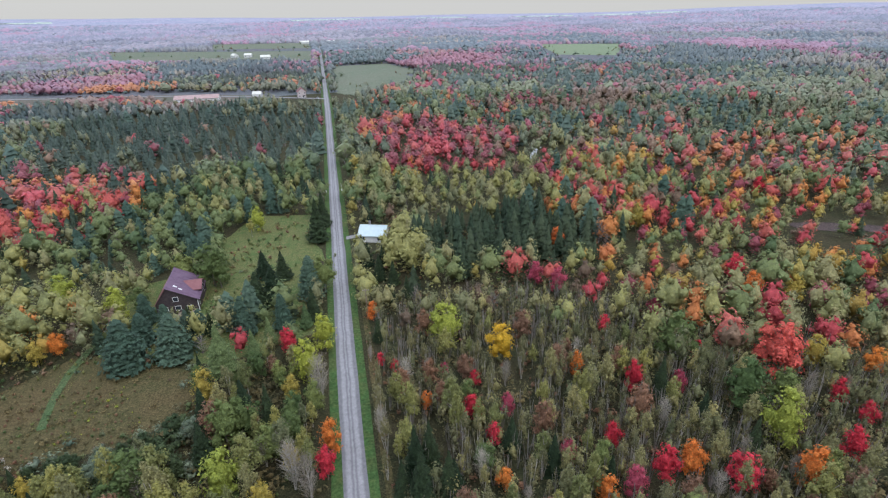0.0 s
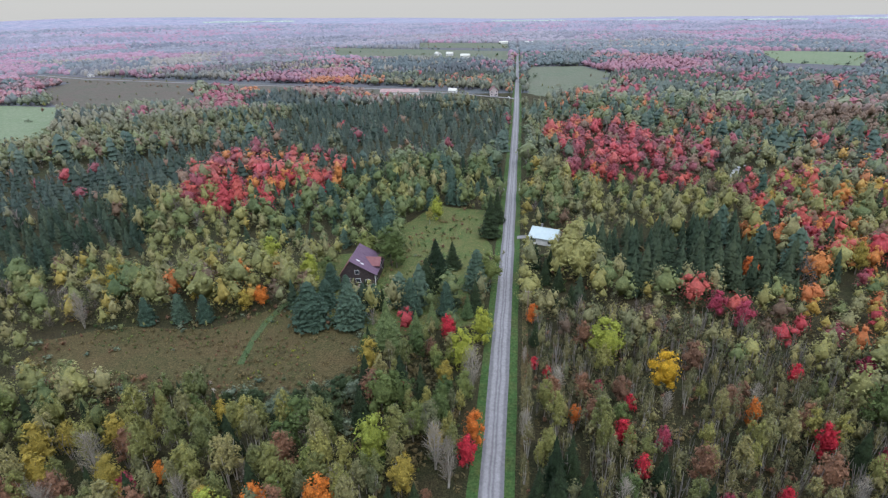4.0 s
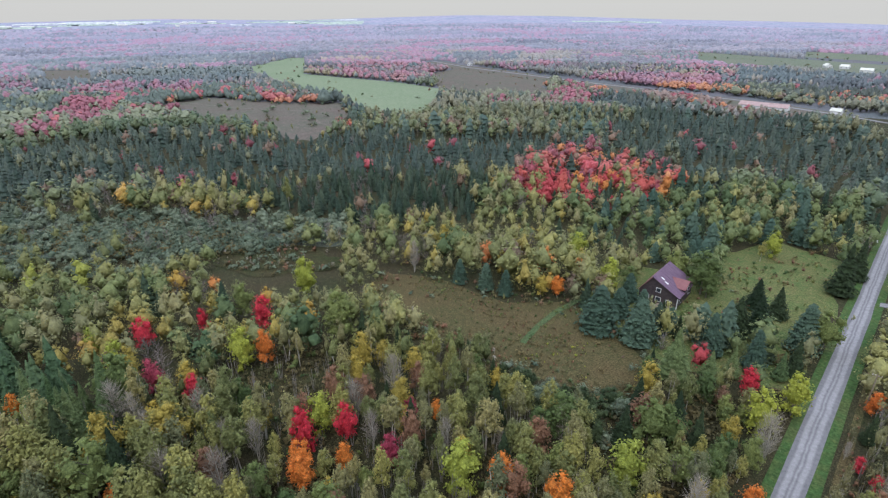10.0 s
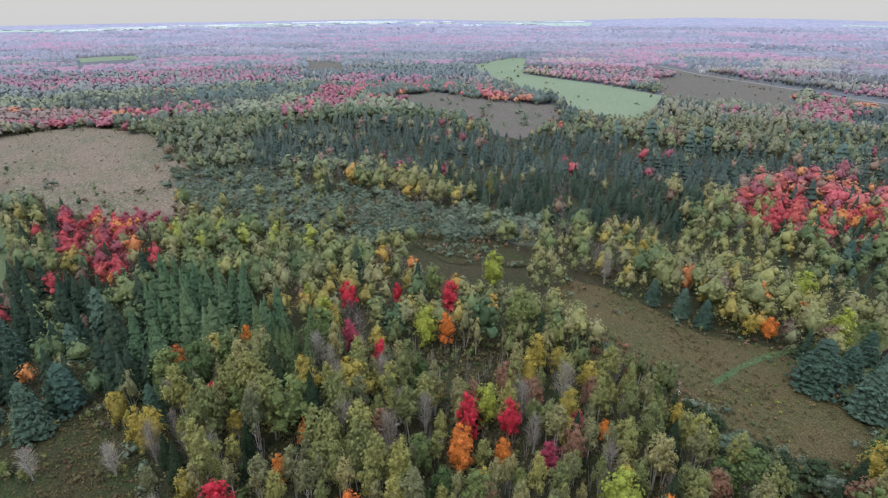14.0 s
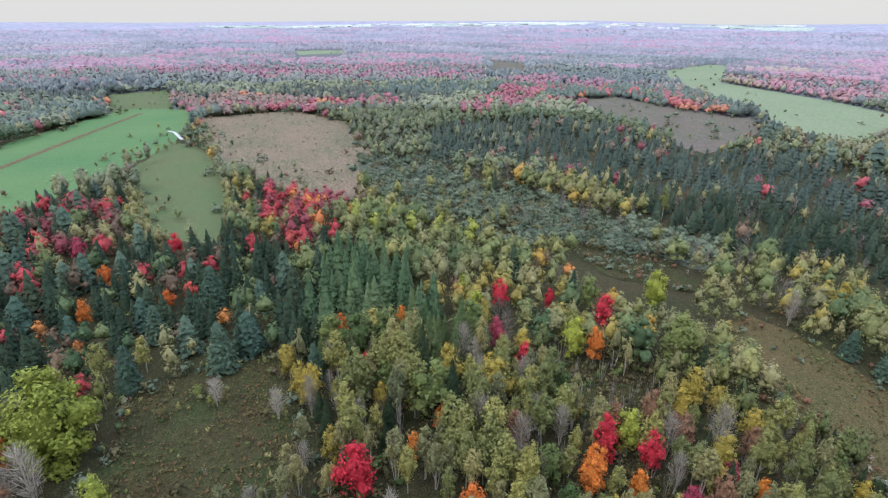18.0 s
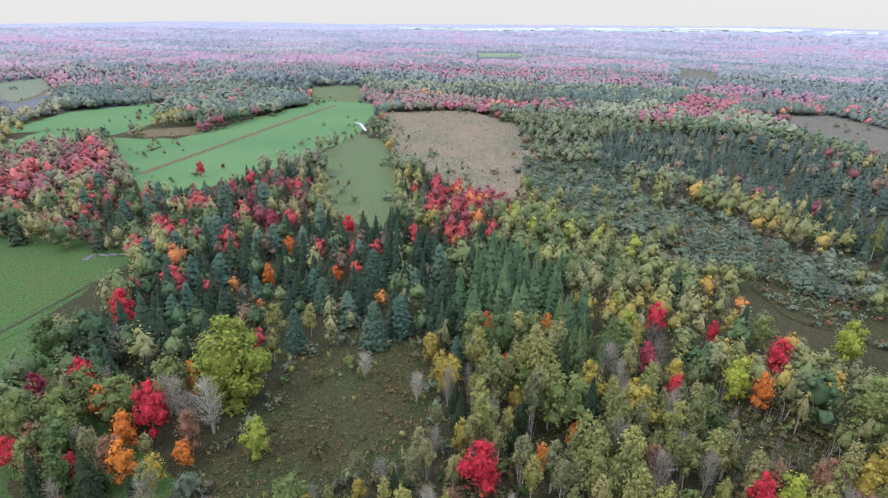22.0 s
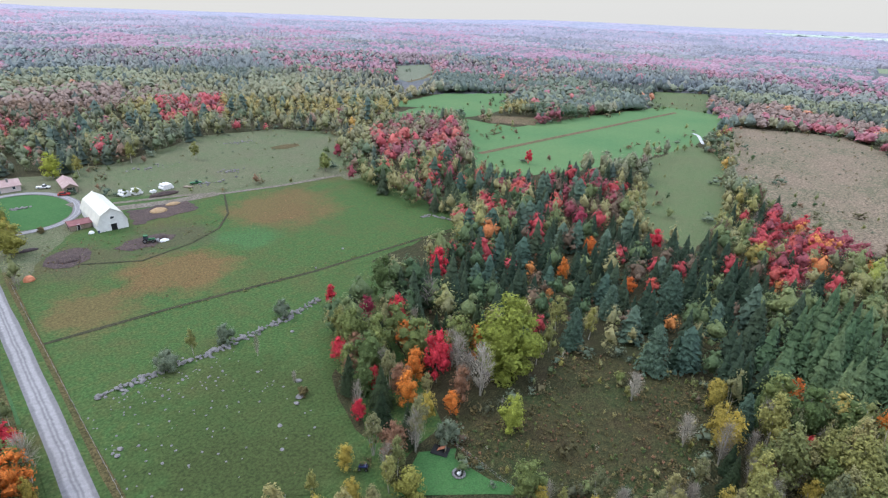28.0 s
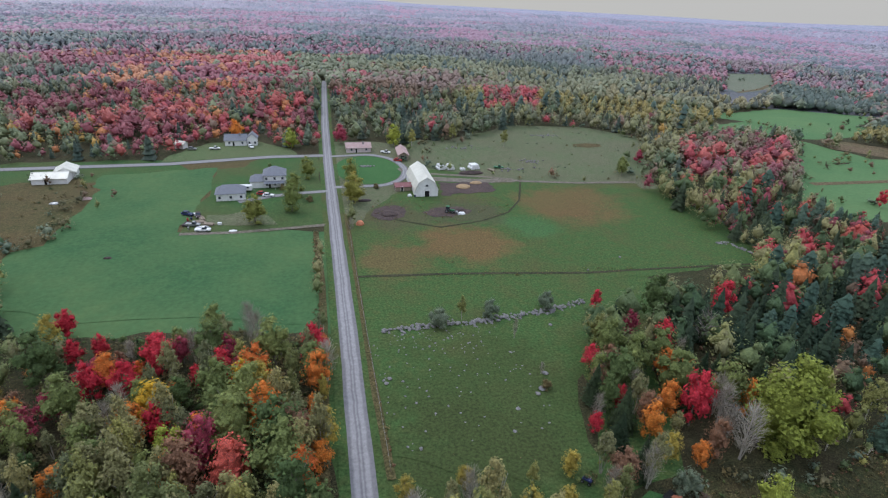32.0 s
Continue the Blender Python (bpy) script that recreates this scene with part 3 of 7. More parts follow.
# ---- plan: woods ----
KINDS = list(LEAF)
REDWOOD = [(-172, 245), (-175, 292), (-150, 318), (-105, 304), (-80, 264), (-91, 228), (-101, 205), (-123, 197), (-150, 211)]
STANDS = [
    ([(-2, 65), (3, 121), (23, 142), (50, 148), (81, 153), (171, 128), (79, 46)], dict(sapling=64, birch=16, bare=9, aspen=8, red=1, orange=1, crimson=0.8, russet=5, green=4, spruce=1.5)),
    ([(51, 139), (81, 153), (123, 152), (179, 136), (109, 73), (86, 90), (74, 122)], dict(sapling=14, birch=18, aspen=14, orange=24, red=10, salmon=4, yellow=8, straw=6, green=8, russet=7, crimson=4)),
    ([(11, 352), (40, 426), (126, 394), (98, 277), (77, 248), (29, 268)], dict(red=22, salmon=16, crimson=34, orange=7, russet=10, birch=12, bare=6)),
    ([(115, 285), (209, 301), (320, 262), (171, 128), (81, 153), (80, 195)], dict(birch=20, green=18, red=6, salmon=7, orange=18, aspen=16, russet=11, yellow=6, straw=8, crimson=5, spruce=8, pine=4, bare=2)),
    ([(21, 902), (649, 556), (320, 262), (122, 314), (6, 439)], dict(green=26, birch=24, aspen=14, red=1.5, salmon=2, crimson=5, spruce=8, russet=14, pine=12, straw=4, orange=5)),
    ([(-289, 564), (-7, 472), (-5, 235), (-83, 287), (-181, 334)], dict(spruce=34, pine=26, cedar=16, birch=12, bare=7, crimson=2)),
    ([(-427, 124), (-302, 237), (-327, 327), (-137, 465), (-13, 435), (-10, 287), (-73, 260), (-162, 219), (-136, 171), (-167, 131), (-299, 81)], dict(cedar=80, spruce=8, red=0.4, crimson=1.0, birch=5, russet=2, bare=3)),
    ([(-337, -9), (-343, 28), (-275, 52), (-237, 71), (-200, 117), (-178, 138), (-156, 116), (-175, 97), (-201, 59), (-234, 31), (-261, -6)], dict(willow=85, shrub=10, aspen=4)),
    ([(-189, 60), (-157, 139), (-134, 165), (-116, 113), (-120, 90), (-156, 73)], dict(birch=50, aspen=26, straw=10, bare=12, green=6)),
    ([(-176, -17), (-185, -9), (-168, 9), (-140, 17), (-114, 20), (-107, 11), (-124, 3), (-118, -19), (-142, -19)], dict(larch=96, birch=3)),
    ([(-149, -112), (-196, -102), (-195, -37), (-172, -16), (-115, -17), (-128, -64)], dict(spruce=74, pine=6, red=3, orange=1.5, russet=5, green=10, birch=5)),
    ([(-248, -56), (-273, -41), (-230, -10), (-186, -19), (-195, -37)], dict(red=24, salmon=3, crimson=24, orange=4, birch=20, bare=12, spruce=10)),
    ([(-77, -119), (-90, -112), (-97, -75), (-68, -50), (-52, -59), (-46, -65), (-59, -95)], dict(birch=32, red=3, orange=4, russet=6, crimson=2, spruce=20, green=18, bare=16)),
    ([(-152, -210), (-221, -252), (-236, -204), (-261, -112), (-199, -89), (-149, -115), (-138, -157)], dict(red=6, crimson=10, salmon=2, spruce=24, birch=24, green=14, russet=10, pine=10)),
    ([(-205, -264), (-265, -302), (-291, -259), (-247, -214), (-187, -213)], dict(crimson=34, red=12, salmon=6, russet=22, green=10, birch=8)),
    ([(71, -129), (53, -121), (43, -124), (23, -125), (2, -114), (-3, -102), (-1, -62), (48, -73)], dict(birch=30, green=18, red=7, orange=9, yellow=3, straw=9, russet=8, bare=5, aspen=12, spruce=4, crimson=2)),
    ([(364, -865), (-24, -538), (-8, -275), (124, -263)], dict(crimson=44, red=8, salmon=6, russet=20, green=18, spruce=5, pine=6, orange=4, birch=14)),
]
STANDS += [
    ([(-24, -545), (-420, -470), (-1100, -620), (-1600, -1700), (1000, -1700), (364, -865)], dict(crimson=34, russet=22, red=5, salmon=3, green=20, birch=14, spruce=6, pine=8)),
    ([(-9, 125), (-9, 290), (-70, 290), (-112, 200), (-80, 172), (-62, 176), (-40, 132)], dict(pine=22, spruce=14, green=28, birch=14, aspen=12, cedar=8, bare=3)),
    ([(-97, -75), (-92, -112), (-122, -136), (-150, -115), (-128, -64), (-110, -58)], dict(spruce=54, pine=8, green=14, birch=8, red=3, orange=1.5, aspen=6, russet=4)),
    ([(-219, -14), (-224, 50), (-186, 59), (-155, 27), (-182, -12)], dict(green=50, aspen=24, birch=18, lime=6)),
    ([(-430, 330), (-330, 420), (-200, 480), (-170, 330), (-220, 310), (-320, 250)], dict(birch=26, green=26, aspen=20, cedar=16, pine=10, russet=5, crimson=2)),
    ([(-295, -7), (-238, 69), (-179, 102), (-165, 95), (-184, 52), (-232, 5)], dict(willow=84, shrub=8, aspen=5)),
    ([(-523, -53), (-507, 58), (-342, 68), (-318, 3), (-428, -12)], dict(birch=50, aspen=26, bare=10, green=12)),
    ([(-514, 85), (-656, 164), (-622, 203), (-506, 144), (-463, 87)], dict(red=5, crimson=34, salmon=4, russet=16, birch=18, green=12)),
    ([(-326, -297), (-384, -273), (-462, -233), (-476, -217), (-400, -232), (-318, -259)], dict(birch=40, russet=20, green=15, aspen=15, crimson=8)),
    ([(-19, -275), (-33, -358), (-148, -375), (-251, -332), (-188, -287), (-113, -299), (-49, -278)], dict(birch=40, aspen=20, green=18, spruce=12, red=2, russet=8)),
    ([(150, -328), (106, -339), (81, -263), (119, -250)], dict(orange=10, yellow=8, aspen=22, birch=24, green=18, crimson=8, spruce=8)),
    ([(-67, 89), (-54, 96), (-34, 98), (-27, 88), (-36, 81), (-59, 82)], dict(alder=92, willow=6)),
    ([(-272, 70), (-191, 106), (-166, 103), (-180, 80), (-198, 61), (-225, 54)], dict(willow=80, shrub=12, bare=8)),
]
STANDS.append(([(-404, 43), (-450, 90), (-430, 190), (-330, 190), (-273, 149), (-310, 110), (-301, 62), (-310, 38)], dict(cedar=82, spruce=8, birch=5, russet=3, crimson=1)))
STANDS.append(([(20, 182), (31, 180), (49, 200), (80, 197), (87, 164), (76, 149), (50, 150), (30, 160)], dict(spruce=94, pine=3, aspen=3)))
STANDS.append((REDWOOD, dict(red=18, salmon=15, crimson=20, orange=5, russet=8, aspen=9, cedar=16, spruce=8, birch=9)))
STANDS += [
    ([(294, -863), (149, -952), (-1, -959), (-15, -612), (-13, -438), (-11, -322), (4, -307), (43, -302), (75, -312), (112, -342), (133, -359)], dict(crimson=40, red=16, salmon=12, russet=16, orange=7, green=12, birch=8, spruce=6, straw=3)),
    ([(-109, -739), (-252, -748), (-334, -612), (-457, -520), (-556, -458), (-434, -393), (-280, -375), (-178, -370), (-107, -365), (-64, -349)], dict(birch=24, aspen=22, green=24, spruce=18, pine=12, straw=8, russet=5, crimson=2)),
    ([(-23, -465), (-44, -625), (-121, -648), (-168, -577), (-132, -463), (-53, -400), (-23, -400)], dict(red=14, salmon=16, crimson=18, orange=8, straw=8, russet=12, green=14, birch=12, spruce=8)),
    ([(-161, -472), (-209, -462), (-177, -386), (-134, -384)], dict(red=20, salmon=16, crimson=18, orange=12, russet=10, green=10, spruce=8)),
    ([(-415, -734), (-557, -769), (-608, -699), (-651, -616), (-564, -536), (-455, -567), (-373, -626)], dict(crimson=44, red=10, salmon=8, russet=16, orange=6, green=10, birch=6)),
    ([(-772, -624), (-1047, -695), (-774, -506), (-640, -500)], dict(crimson=44, red=12, salmon=8, russet=14, green=12, spruce=6)),
    ([(-55, -1000), (-384, -1143), (-609, -1158), (-448, -848), (-274, -815), (-80, -734)], dict(crimson=42, red=8, salmon=6, russet=24, green=12, birch=6, pine=5)),
]
STANDS += [
    ([(-826, -415), (-1195, -592), (-1248, -313), (-1314, -24), (-1347, 271), (-824, 166), (-753, 42), (-786, -46), (-650, -152), (-821, -225), (-848, -324)], dict(crimson=38, red=12, salmon=14, russet=18, orange=6, green=10, birch=6, pine=6)),
    ([(-879, -371), (-640, -275), (-602, -158), (-617, -95), (-562, -24), (-723, -16), (-820, -210)], dict(birch=26, aspen=24, green=22, spruce=16, straw=8, willow=6, crimson=2)),
    ([(-705, 470), (-1026, 685), (-1221, 963), (-1126, 1111), (-803, 912), (-604, 702), (-517, 487), (-599, 481)], dict(orange=26, russet=30, salmon=18, crimson=8, straw=10, green=8, spruce=4)),
    ([(-561, 785), (-711, 1018), (-602, 1144), (-362, 1080), (-217, 830), (-187, 683), (-411, 850)], dict(orange=22, russet=24, salmon=10, green=18, aspen=10, straw=8, spruce=6)),
    ([(68, 779), (150, 1099), (224, 949), (228, 767), (186, 668)], dict(orange=18, salmon=14, crimson=22, russet=20, green=12, birch=8)),
]
DEFAULT_NEAR = dict(straw=7, birch=44, aspen=24, green=14, bare=8, red=0.15, orange=0.3, russet=3, yellow=0.7, spruce=4)
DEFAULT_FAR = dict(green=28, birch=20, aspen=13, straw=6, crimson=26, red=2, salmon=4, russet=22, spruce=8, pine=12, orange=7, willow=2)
HEIGHT = dict(straw=10.0, poplar=16.0, maple=12.0, sapling=10.5, birch=12.0, aspen=12.0, lime=11.0, salmon=12.0, yellow=10.0, orange=10.0, red=10.5, crimson=10.5, russet=10.5, green=12.0, spruce=12.5, pine=14.0, cedar=9.5, larch=14.0, willow=4.6, alder=4.4, bare=9.5, shrub=2.4)
WIDTH = dict(straw=0.27, poplar=0.34, maple=0.29, sapling=0.12, birch=0.175, aspen=0.205, lime=0.32, salmon=0.34, yellow=0.32, orange=0.32, red=0.33, crimson=0.33, russet=0.30, green=0.32, spruce=0.235, pine=0.28, cedar=0.22, larch=0.2, willow=0.62, alder=0.5, bare=0.17, shrub=0.6)
CONIFER = ("spruce", "pine", "cedar", "larch")


def quads_from(c, nrm, size, r, tall=1.0, tri=False):
    """Small bent leaf clumps facing nrm: four corners round each centre, or three; tall stretches them along their hang."""
    k = len(c)
    up = r.normal(size=(k, 3)) * 0.6 + np.array([0, 0, 1.0 if tall > 1 else 0.0])
    nrm = nrm / np.linalg.norm(nrm, axis=1)[:, None]
    u = np.cross(nrm, up)
    u /= np.linalg.norm(u, axis=1)[:, None] + 1e-9
    w = np.cross(nrm, u)
    s = np.asarray(size).reshape(-1, 1) * np.ones((k, 1))
    a = r.uniform(0.6, 1.2, (k, 4, 1))
    if tri:
        v = np.stack([c + u * s * a[:, 0] * 1.1 - w * s * 0.5, c - u * s * a[:, 1] * 1.1 - w * s * 0.5, c + w * s * tall * a[:, 2] * 1.2 + nrm * s * 0.25], 1)
        return v.reshape(-1, 3), np.arange(3 * k).reshape(-1, 3)
    v = np.stack([c + u * s * a[:, 0], c + w * s * tall * a[:, 1] + nrm * s * 0.25, c - u * s * a[:, 2], c - w * s * tall * a[:, 3] + nrm * s * 0.25], 1)
    return v.reshape(-1, 3), np.arange(4 * k).reshape(-1, 4)


OCTA = (np.array([(1, 0, 0), (0, 1, 0), (-1, 0, 0), (0, -1, 0), (0, 0, 1), (0, 0, -1)], float),
        np.array([(0, 1, 4), (1, 2, 4), (2, 3, 4), (3, 0, 4), (1, 0, 5), (2, 1, 5), (3, 2, 5), (0, 3, 5)]))


def finer(v, f):
    """Splits each triangle into four on the unit ball."""
    v, seen, out = [tuple(p) for p in v], {}, []

    def mid(a, b):
        key = (min(a, b), max(a, b))
        if key not in seen:
            p = np.add(v[a], v[b])
            v.append(tuple(p / np.linalg.norm(p)))
            seen[key] = len(v) - 1
        return seen[key]
    for a, b, c in f:
        ab, bc, ca = mid(a, b), mid(b, c), mid(c, a)
        out += [(a, ab, ca), (b, bc, ab), (c, ca, bc), (ab, bc, ca)]
    return np.array(v), np.array(out)


BALL = finer(*OCTA)


def lobes_mesh(centers, radii, ball, r):
    """Lumpy, uneven masses of leaf."""
    bv, bf = ball
    V, F = [], []
    for k, (c, s) in enumerate(zip(centers, radii)):
        q = Matrix.Rotation(r.uniform(0, 6.28), 3, "Z") @ Matrix.Rotation(r.uniform(-0.6, 0.6), 3, "X")
        v = bv @ np.array(q).T * r.uniform(0.64, 1.28, (len(bv), 1)) * s + c
        V.append(v)
        F.append(bf + k * len(bv))
    return np.concatenate(V), np.concatenate(F)


def cone_mesh(w, low, tiers, sides, seed, power):
    """Stacked ragged skirts of boughs, narrowing to a tip."""
    r = np.random.default_rng(seed)
    V, F, o = [], [], 0
    for k in range(tiers):
        h0 = low + (1 - low) * k / tiers
        h1 = min(1.0, h0 + (1 - low) / tiers * 1.7)
        a = np.arange(sides) * 2 * math.pi / sides + r.uniform(0, 6)
        rad = w * (1 - h0) ** power * np.where(np.arange(sides) % 2, 0.72, 1.12) * r.uniform(0.85, 1.15, sides)
        V += [np.c_[rad * np.cos(a), rad * np.sin(a), h0 + r.uniform(-0.03, 0.03, sides)], [[0, 0, h1]]]
        i = np.arange(sides)
        F.append(np.c_[o + i, o + (i + 1) % sides, np.full(sides, o + sides)])
        o += sides + 1
    v = np.concatenate(V)
    v[:, 2] = np.clip(v[:, 2], 0.01, 1)
    return v, np.concatenate(F)


def glue(parts):
    """Joins pieces of (vertices, faces), keeping triangles and quads apart."""
    V, F, o = [], {3: [], 4: []}, 0
    for v, f in parts:
        for g in f if isinstance(f, list) else [f]:
            F[g.shape[1]].append(g + o)
        V.append(v)
        o += len(v)
    return np.concatenate(V), [np.concatenate(F[k]) for k in (3, 4) if F[k]]


def crown_arrays(kind, lod, seed):
    """Leaf masses and loose clumps of a tree one metre tall, standing on the origin. lod 0 is the finest."""
    r = np.random.default_rng(seed)
    w = WIDTH[kind]
    if kind in CONIFER:
        low = 0.05 if kind != "larch" else 0.10
        power = {"cedar": 0.6, "pine": 0.5}.get(kind, 0.9)
        core = cone_mesh(w * (0.84, 0.84, 0.95, 0.95)[lod], low, (11, 7, 5, 3)[lod], (10, 8, 7, 5)[lod], seed, power)
        n = (760, 170, 14, 6)[lod]
        if not n:
            return glue([core])
        h = low + (1 - low) * (1 - np.sqrt(r.uniform(0, 1, n)))
        a = r.uniform(0, 2 * math.pi, n)
        edge = (1 - h) ** power
        rad = w * edge * (0.88 + 0.14 * np.sin(h * 40 + seed)) * r.uniform(0.62, 1.08, n)
        c = np.c_[rad * np.cos(a), rad * np.sin(a), h]
        nrm = np.c_[np.cos(a), np.sin(a), r.uniform(0.5, 1.3, n)] + r.normal(size=(n, 3)) * 0.3
        size = w * (0.06 + edge * 0.10) * (230 / n) ** 0.3
        v, f = quads_from(c, nrm, size, r, 1.0, True)
        v[:, 2] = np.clip(v[:, 2], 0.01, 1.04)
        return glue([core, (v, f)])
    if kind == "bare" and lod < 3:
        n = (460, 80, 26)[lod]
        a, h = r.uniform(0, 2 * math.pi, n), r.uniform(0.25, 1.0, n)
        rad = w * np.sqrt(r.uniform(0, 1, n)) * np.sin(np.clip((h - 0.15) / 0.9, 0, 1) * math.pi) ** 0.6
        c = np.c_[rad * np.cos(a), rad * np.sin(a), h]
        d = np.c_[c[:, :2] * 1.2, np.full(n, 0.16)] + r.normal(size=(n, 3)) * 0.045
        d /= np.linalg.norm(d, axis=1)[:, None]
        s = np.cross(d, r.normal(size=(n, 3)))
        s /= np.linalg.norm(s, axis=1)[:, None]
        ln, th = r.uniform(0.05, 0.13, (n, 1)), r.uniform(0.0016, 0.004, (n, 1)) * (1, 2.4, 3.6)[lod]
        v = np.stack([c - d * ln + s * th, c - d * ln - s * th, c + d * ln - s * th * 0.3, c + d * ln + s * th * 0.3], 1)
        return glue([(v.reshape(-1, 3), np.arange(4 * n).reshape(-1, 4))])
    slim = kind in ("birch", "aspen", "sapling")
    base = dict(maple=0.06, lime=0.08, poplar=0.04, birch=0.42 if lod == 0 else 0.2, aspen=0.32 if lod == 0 else 0.16, sapling=0.42 if lod == 0 else 0.25, willow=0.06, alder=0.04, shrub=0.03).get(kind, 0.18)
    m = 16 if kind == "poplar" else (10, 5, 3, 0)[lod]
    mid, half = (base + 1) / 2, (1 - base) / 2
    hz = base + (1 - base) * (np.arange(m) + r.uniform(0.2, 0.8, m)) / max(m, 1)
    env = np.sqrt(np.clip(1 - ((hz - mid + 0.08) / half) ** 2, 0.1, 1))
    la = np.arange(m) * 2.4 + r.uniform(-0.7, 0.7, m)
    reach = r.uniform(0.45, 0.72, m)
    lc = np.c_[w * env * reach * np.cos(la), w * env * reach * np.sin(la), hz]
    ls = w * r.uniform(*((0.26, 0.42) if lod == 0 else (0.36, 0.52)), m) * (0.6 + 0.4 * env)
    radii = np.c_[ls, ls, np.minimum(ls * (1.6 if slim else 1.1), half * 0.7)]
    heart = np.array([[r.normal() * 0.08 * w, r.normal() * 0.08 * w, mid - 0.03]])
    wide = (0.66 if slim else 0.76, 0.8, 0.84, 1.0)[lod]
    size0 = np.array([[w * wide, w * wide, half * 0.96]])
    lc, radii = np.concatenate([heart, lc]), np.concatenate([size0, radii])
    share = radii[:, 0] * radii[:, 2]
    share = share / share.sum()
    m += 1
    n = (760, 205, 56, 16)[lod] // (2 if kind == "sapling" and lod < 2 else 1)
    which = r.choice(m, n, p=share)
    d = r.normal(size=(n, 3))
    d[:, 2] = d[:, 2] * 0.9 + 0.2
    d /= np.linalg.norm(d, axis=1)[:, None]
    c = lc[which] + d * radii[which] * r.uniform(0.66 if lod == 0 else 0.84, 1.22 if lod == 0 else 1.3, (n, 1))
    nrm = d + r.normal(size=(n, 3)) * (0.3, 0.2, 0.12, 0.12)[lod] + np.array([0, 0, 0.25])
    if kind == "poplar":
        n *= 6
        which = r.choice(m, n, p=share)
        d = r.normal(size=(n, 3))
        d /= np.linalg.norm(d, axis=1)[:, None]
        c = lc[which] + d * radii[which] * r.uniform(0.8, 1.12, (n, 1))
        nrm = d + r.normal(size=(n, 3)) * 0.35
    size = (0.015 if kind == "poplar" else 0.0195, 0.0215, 0.042, 0.105)[lod] * r.uniform(0.6, 1.35, n) * (w / 0.28) ** 0.6
    v, f = quads_from(c, nrm, size, r, 1.3 if slim and lod == 0 else 1.1, True)
    v[:, 2] = np.clip(v[:, 2], 0.01, 1.06)
    fill = 0.66 if lod > 1 and kind in ("willow", "alder") else 0.5 if kind in ("bare", "sapling") or (lod > 1 and kind == "shrub") else (0.62, 0.82, 0.84, 0.9)[lod] if slim else (0.72, 0.84, 0.86, 0.95)[lod]
    core = lobes_mesh(lc, radii * fill, (BALL, OCTA, OCTA, OCTA)[lod], r)
    core[0][:, 2] = np.clip(core[0][:, 2], 0.01, 1.0)
    for q in (core[0], v):
        up = np.clip((q[:, 2] - base) / (1 - base), 0, 1)
        q[:, :2] *= (1.12 - 0.28 * up if slim or kind == "maple" else 1.08 - 0.14 * up)[:, None]
    return glue([core, (v, f)])


def far_crown(kind, seed, clumps):
    """A crown for woods far off: one uneven mass with loose clumps standing out of its upper side."""
    r = np.random.default_rng(seed)
    w = WIDTH[kind] * 1.05
    slim = kind in CONIFER
    bv, bf = OCTA
    bv = bv * r.uniform(0.7, 1.25, (6, 1))
    bv[:4, 2] += r.uniform(-0.25, 0.2, 4) - (0.35 if slim else 0.0)
    v = bv * [w * 0.95, w * 0.95, 0.46] + [0, 0, 0.5]
    a = np.arange(clumps) * 2.4 + r.uniform(-0.5, 0.5, clumps)
    h = r.uniform(0.3, 1.0, clumps)
    rad = w * (0.95 * (1 - h) ** 0.7 if slim else 0.9 * np.sqrt(np.clip(1 - ((h - 0.45) / 0.6) ** 2, 0.02, 1))) * r.uniform(0.75, 1.1, clumps)
    c = np.c_[rad * np.cos(a), rad * np.sin(a), 0.05 + 0.85 * h]
    nrm = np.c_[np.cos(a), np.sin(a), r.uniform(0.4, 1.2, clumps)]
    q, f = quads_from(c, nrm, w * (0.24 if slim else 0.34) * r.uniform(0.7, 1.3, clumps), r, 1.0, True)
    v[:, 2], q[:, 2] = np.clip(v[:, 2], 0.01, 1), np.clip(q[:, 2], 0.01, 1.05)
    return glue([(v, bf), (q, f)])


def dome_crown(kind, seed, full):
    """A low rounded crown for the farthest woods, flattened to soften the shade between crowns: two uneven rings and a
    top, or one ring.
    """
    r = np.random.default_rng(seed)
    w, sides = WIDTH[kind] * 1.1, 5
    rings = []
    for h, wide in ((0.05, 1.0), (0.68, 0.72 if kind not in CONIFER else 0.5)):
        a = (np.arange(sides) + (0.5 if h > 0.3 else 0.0)) * 2 * math.pi / sides + r.uniform(-0.25, 0.25, sides)
        q = w * wide * r.uniform(0.75, 1.25, sides)
        rings.append(np.c_[np.cos(a) * q, np.sin(a) * q, h + r.uniform(-0.04, 0.1, sides)])
    rings = rings if full else rings[:1]
    v = np.concatenate(rings + [[[r.uniform(-0.15, 0.15) * w, r.uniform(-0.15, 0.15) * w, 1.0]]])
    k = np.arange(sides)
    n = (k + 1) % sides
    if not full:
        return v, [np.c_[k, n, np.full(sides, sides)]]
    return v, [np.concatenate([np.c_[k, n, sides + k], np.c_[n, sides + n, sides + k], np.c_[sides + k, sides + n, np.full(sides, 2 * sides)]])]


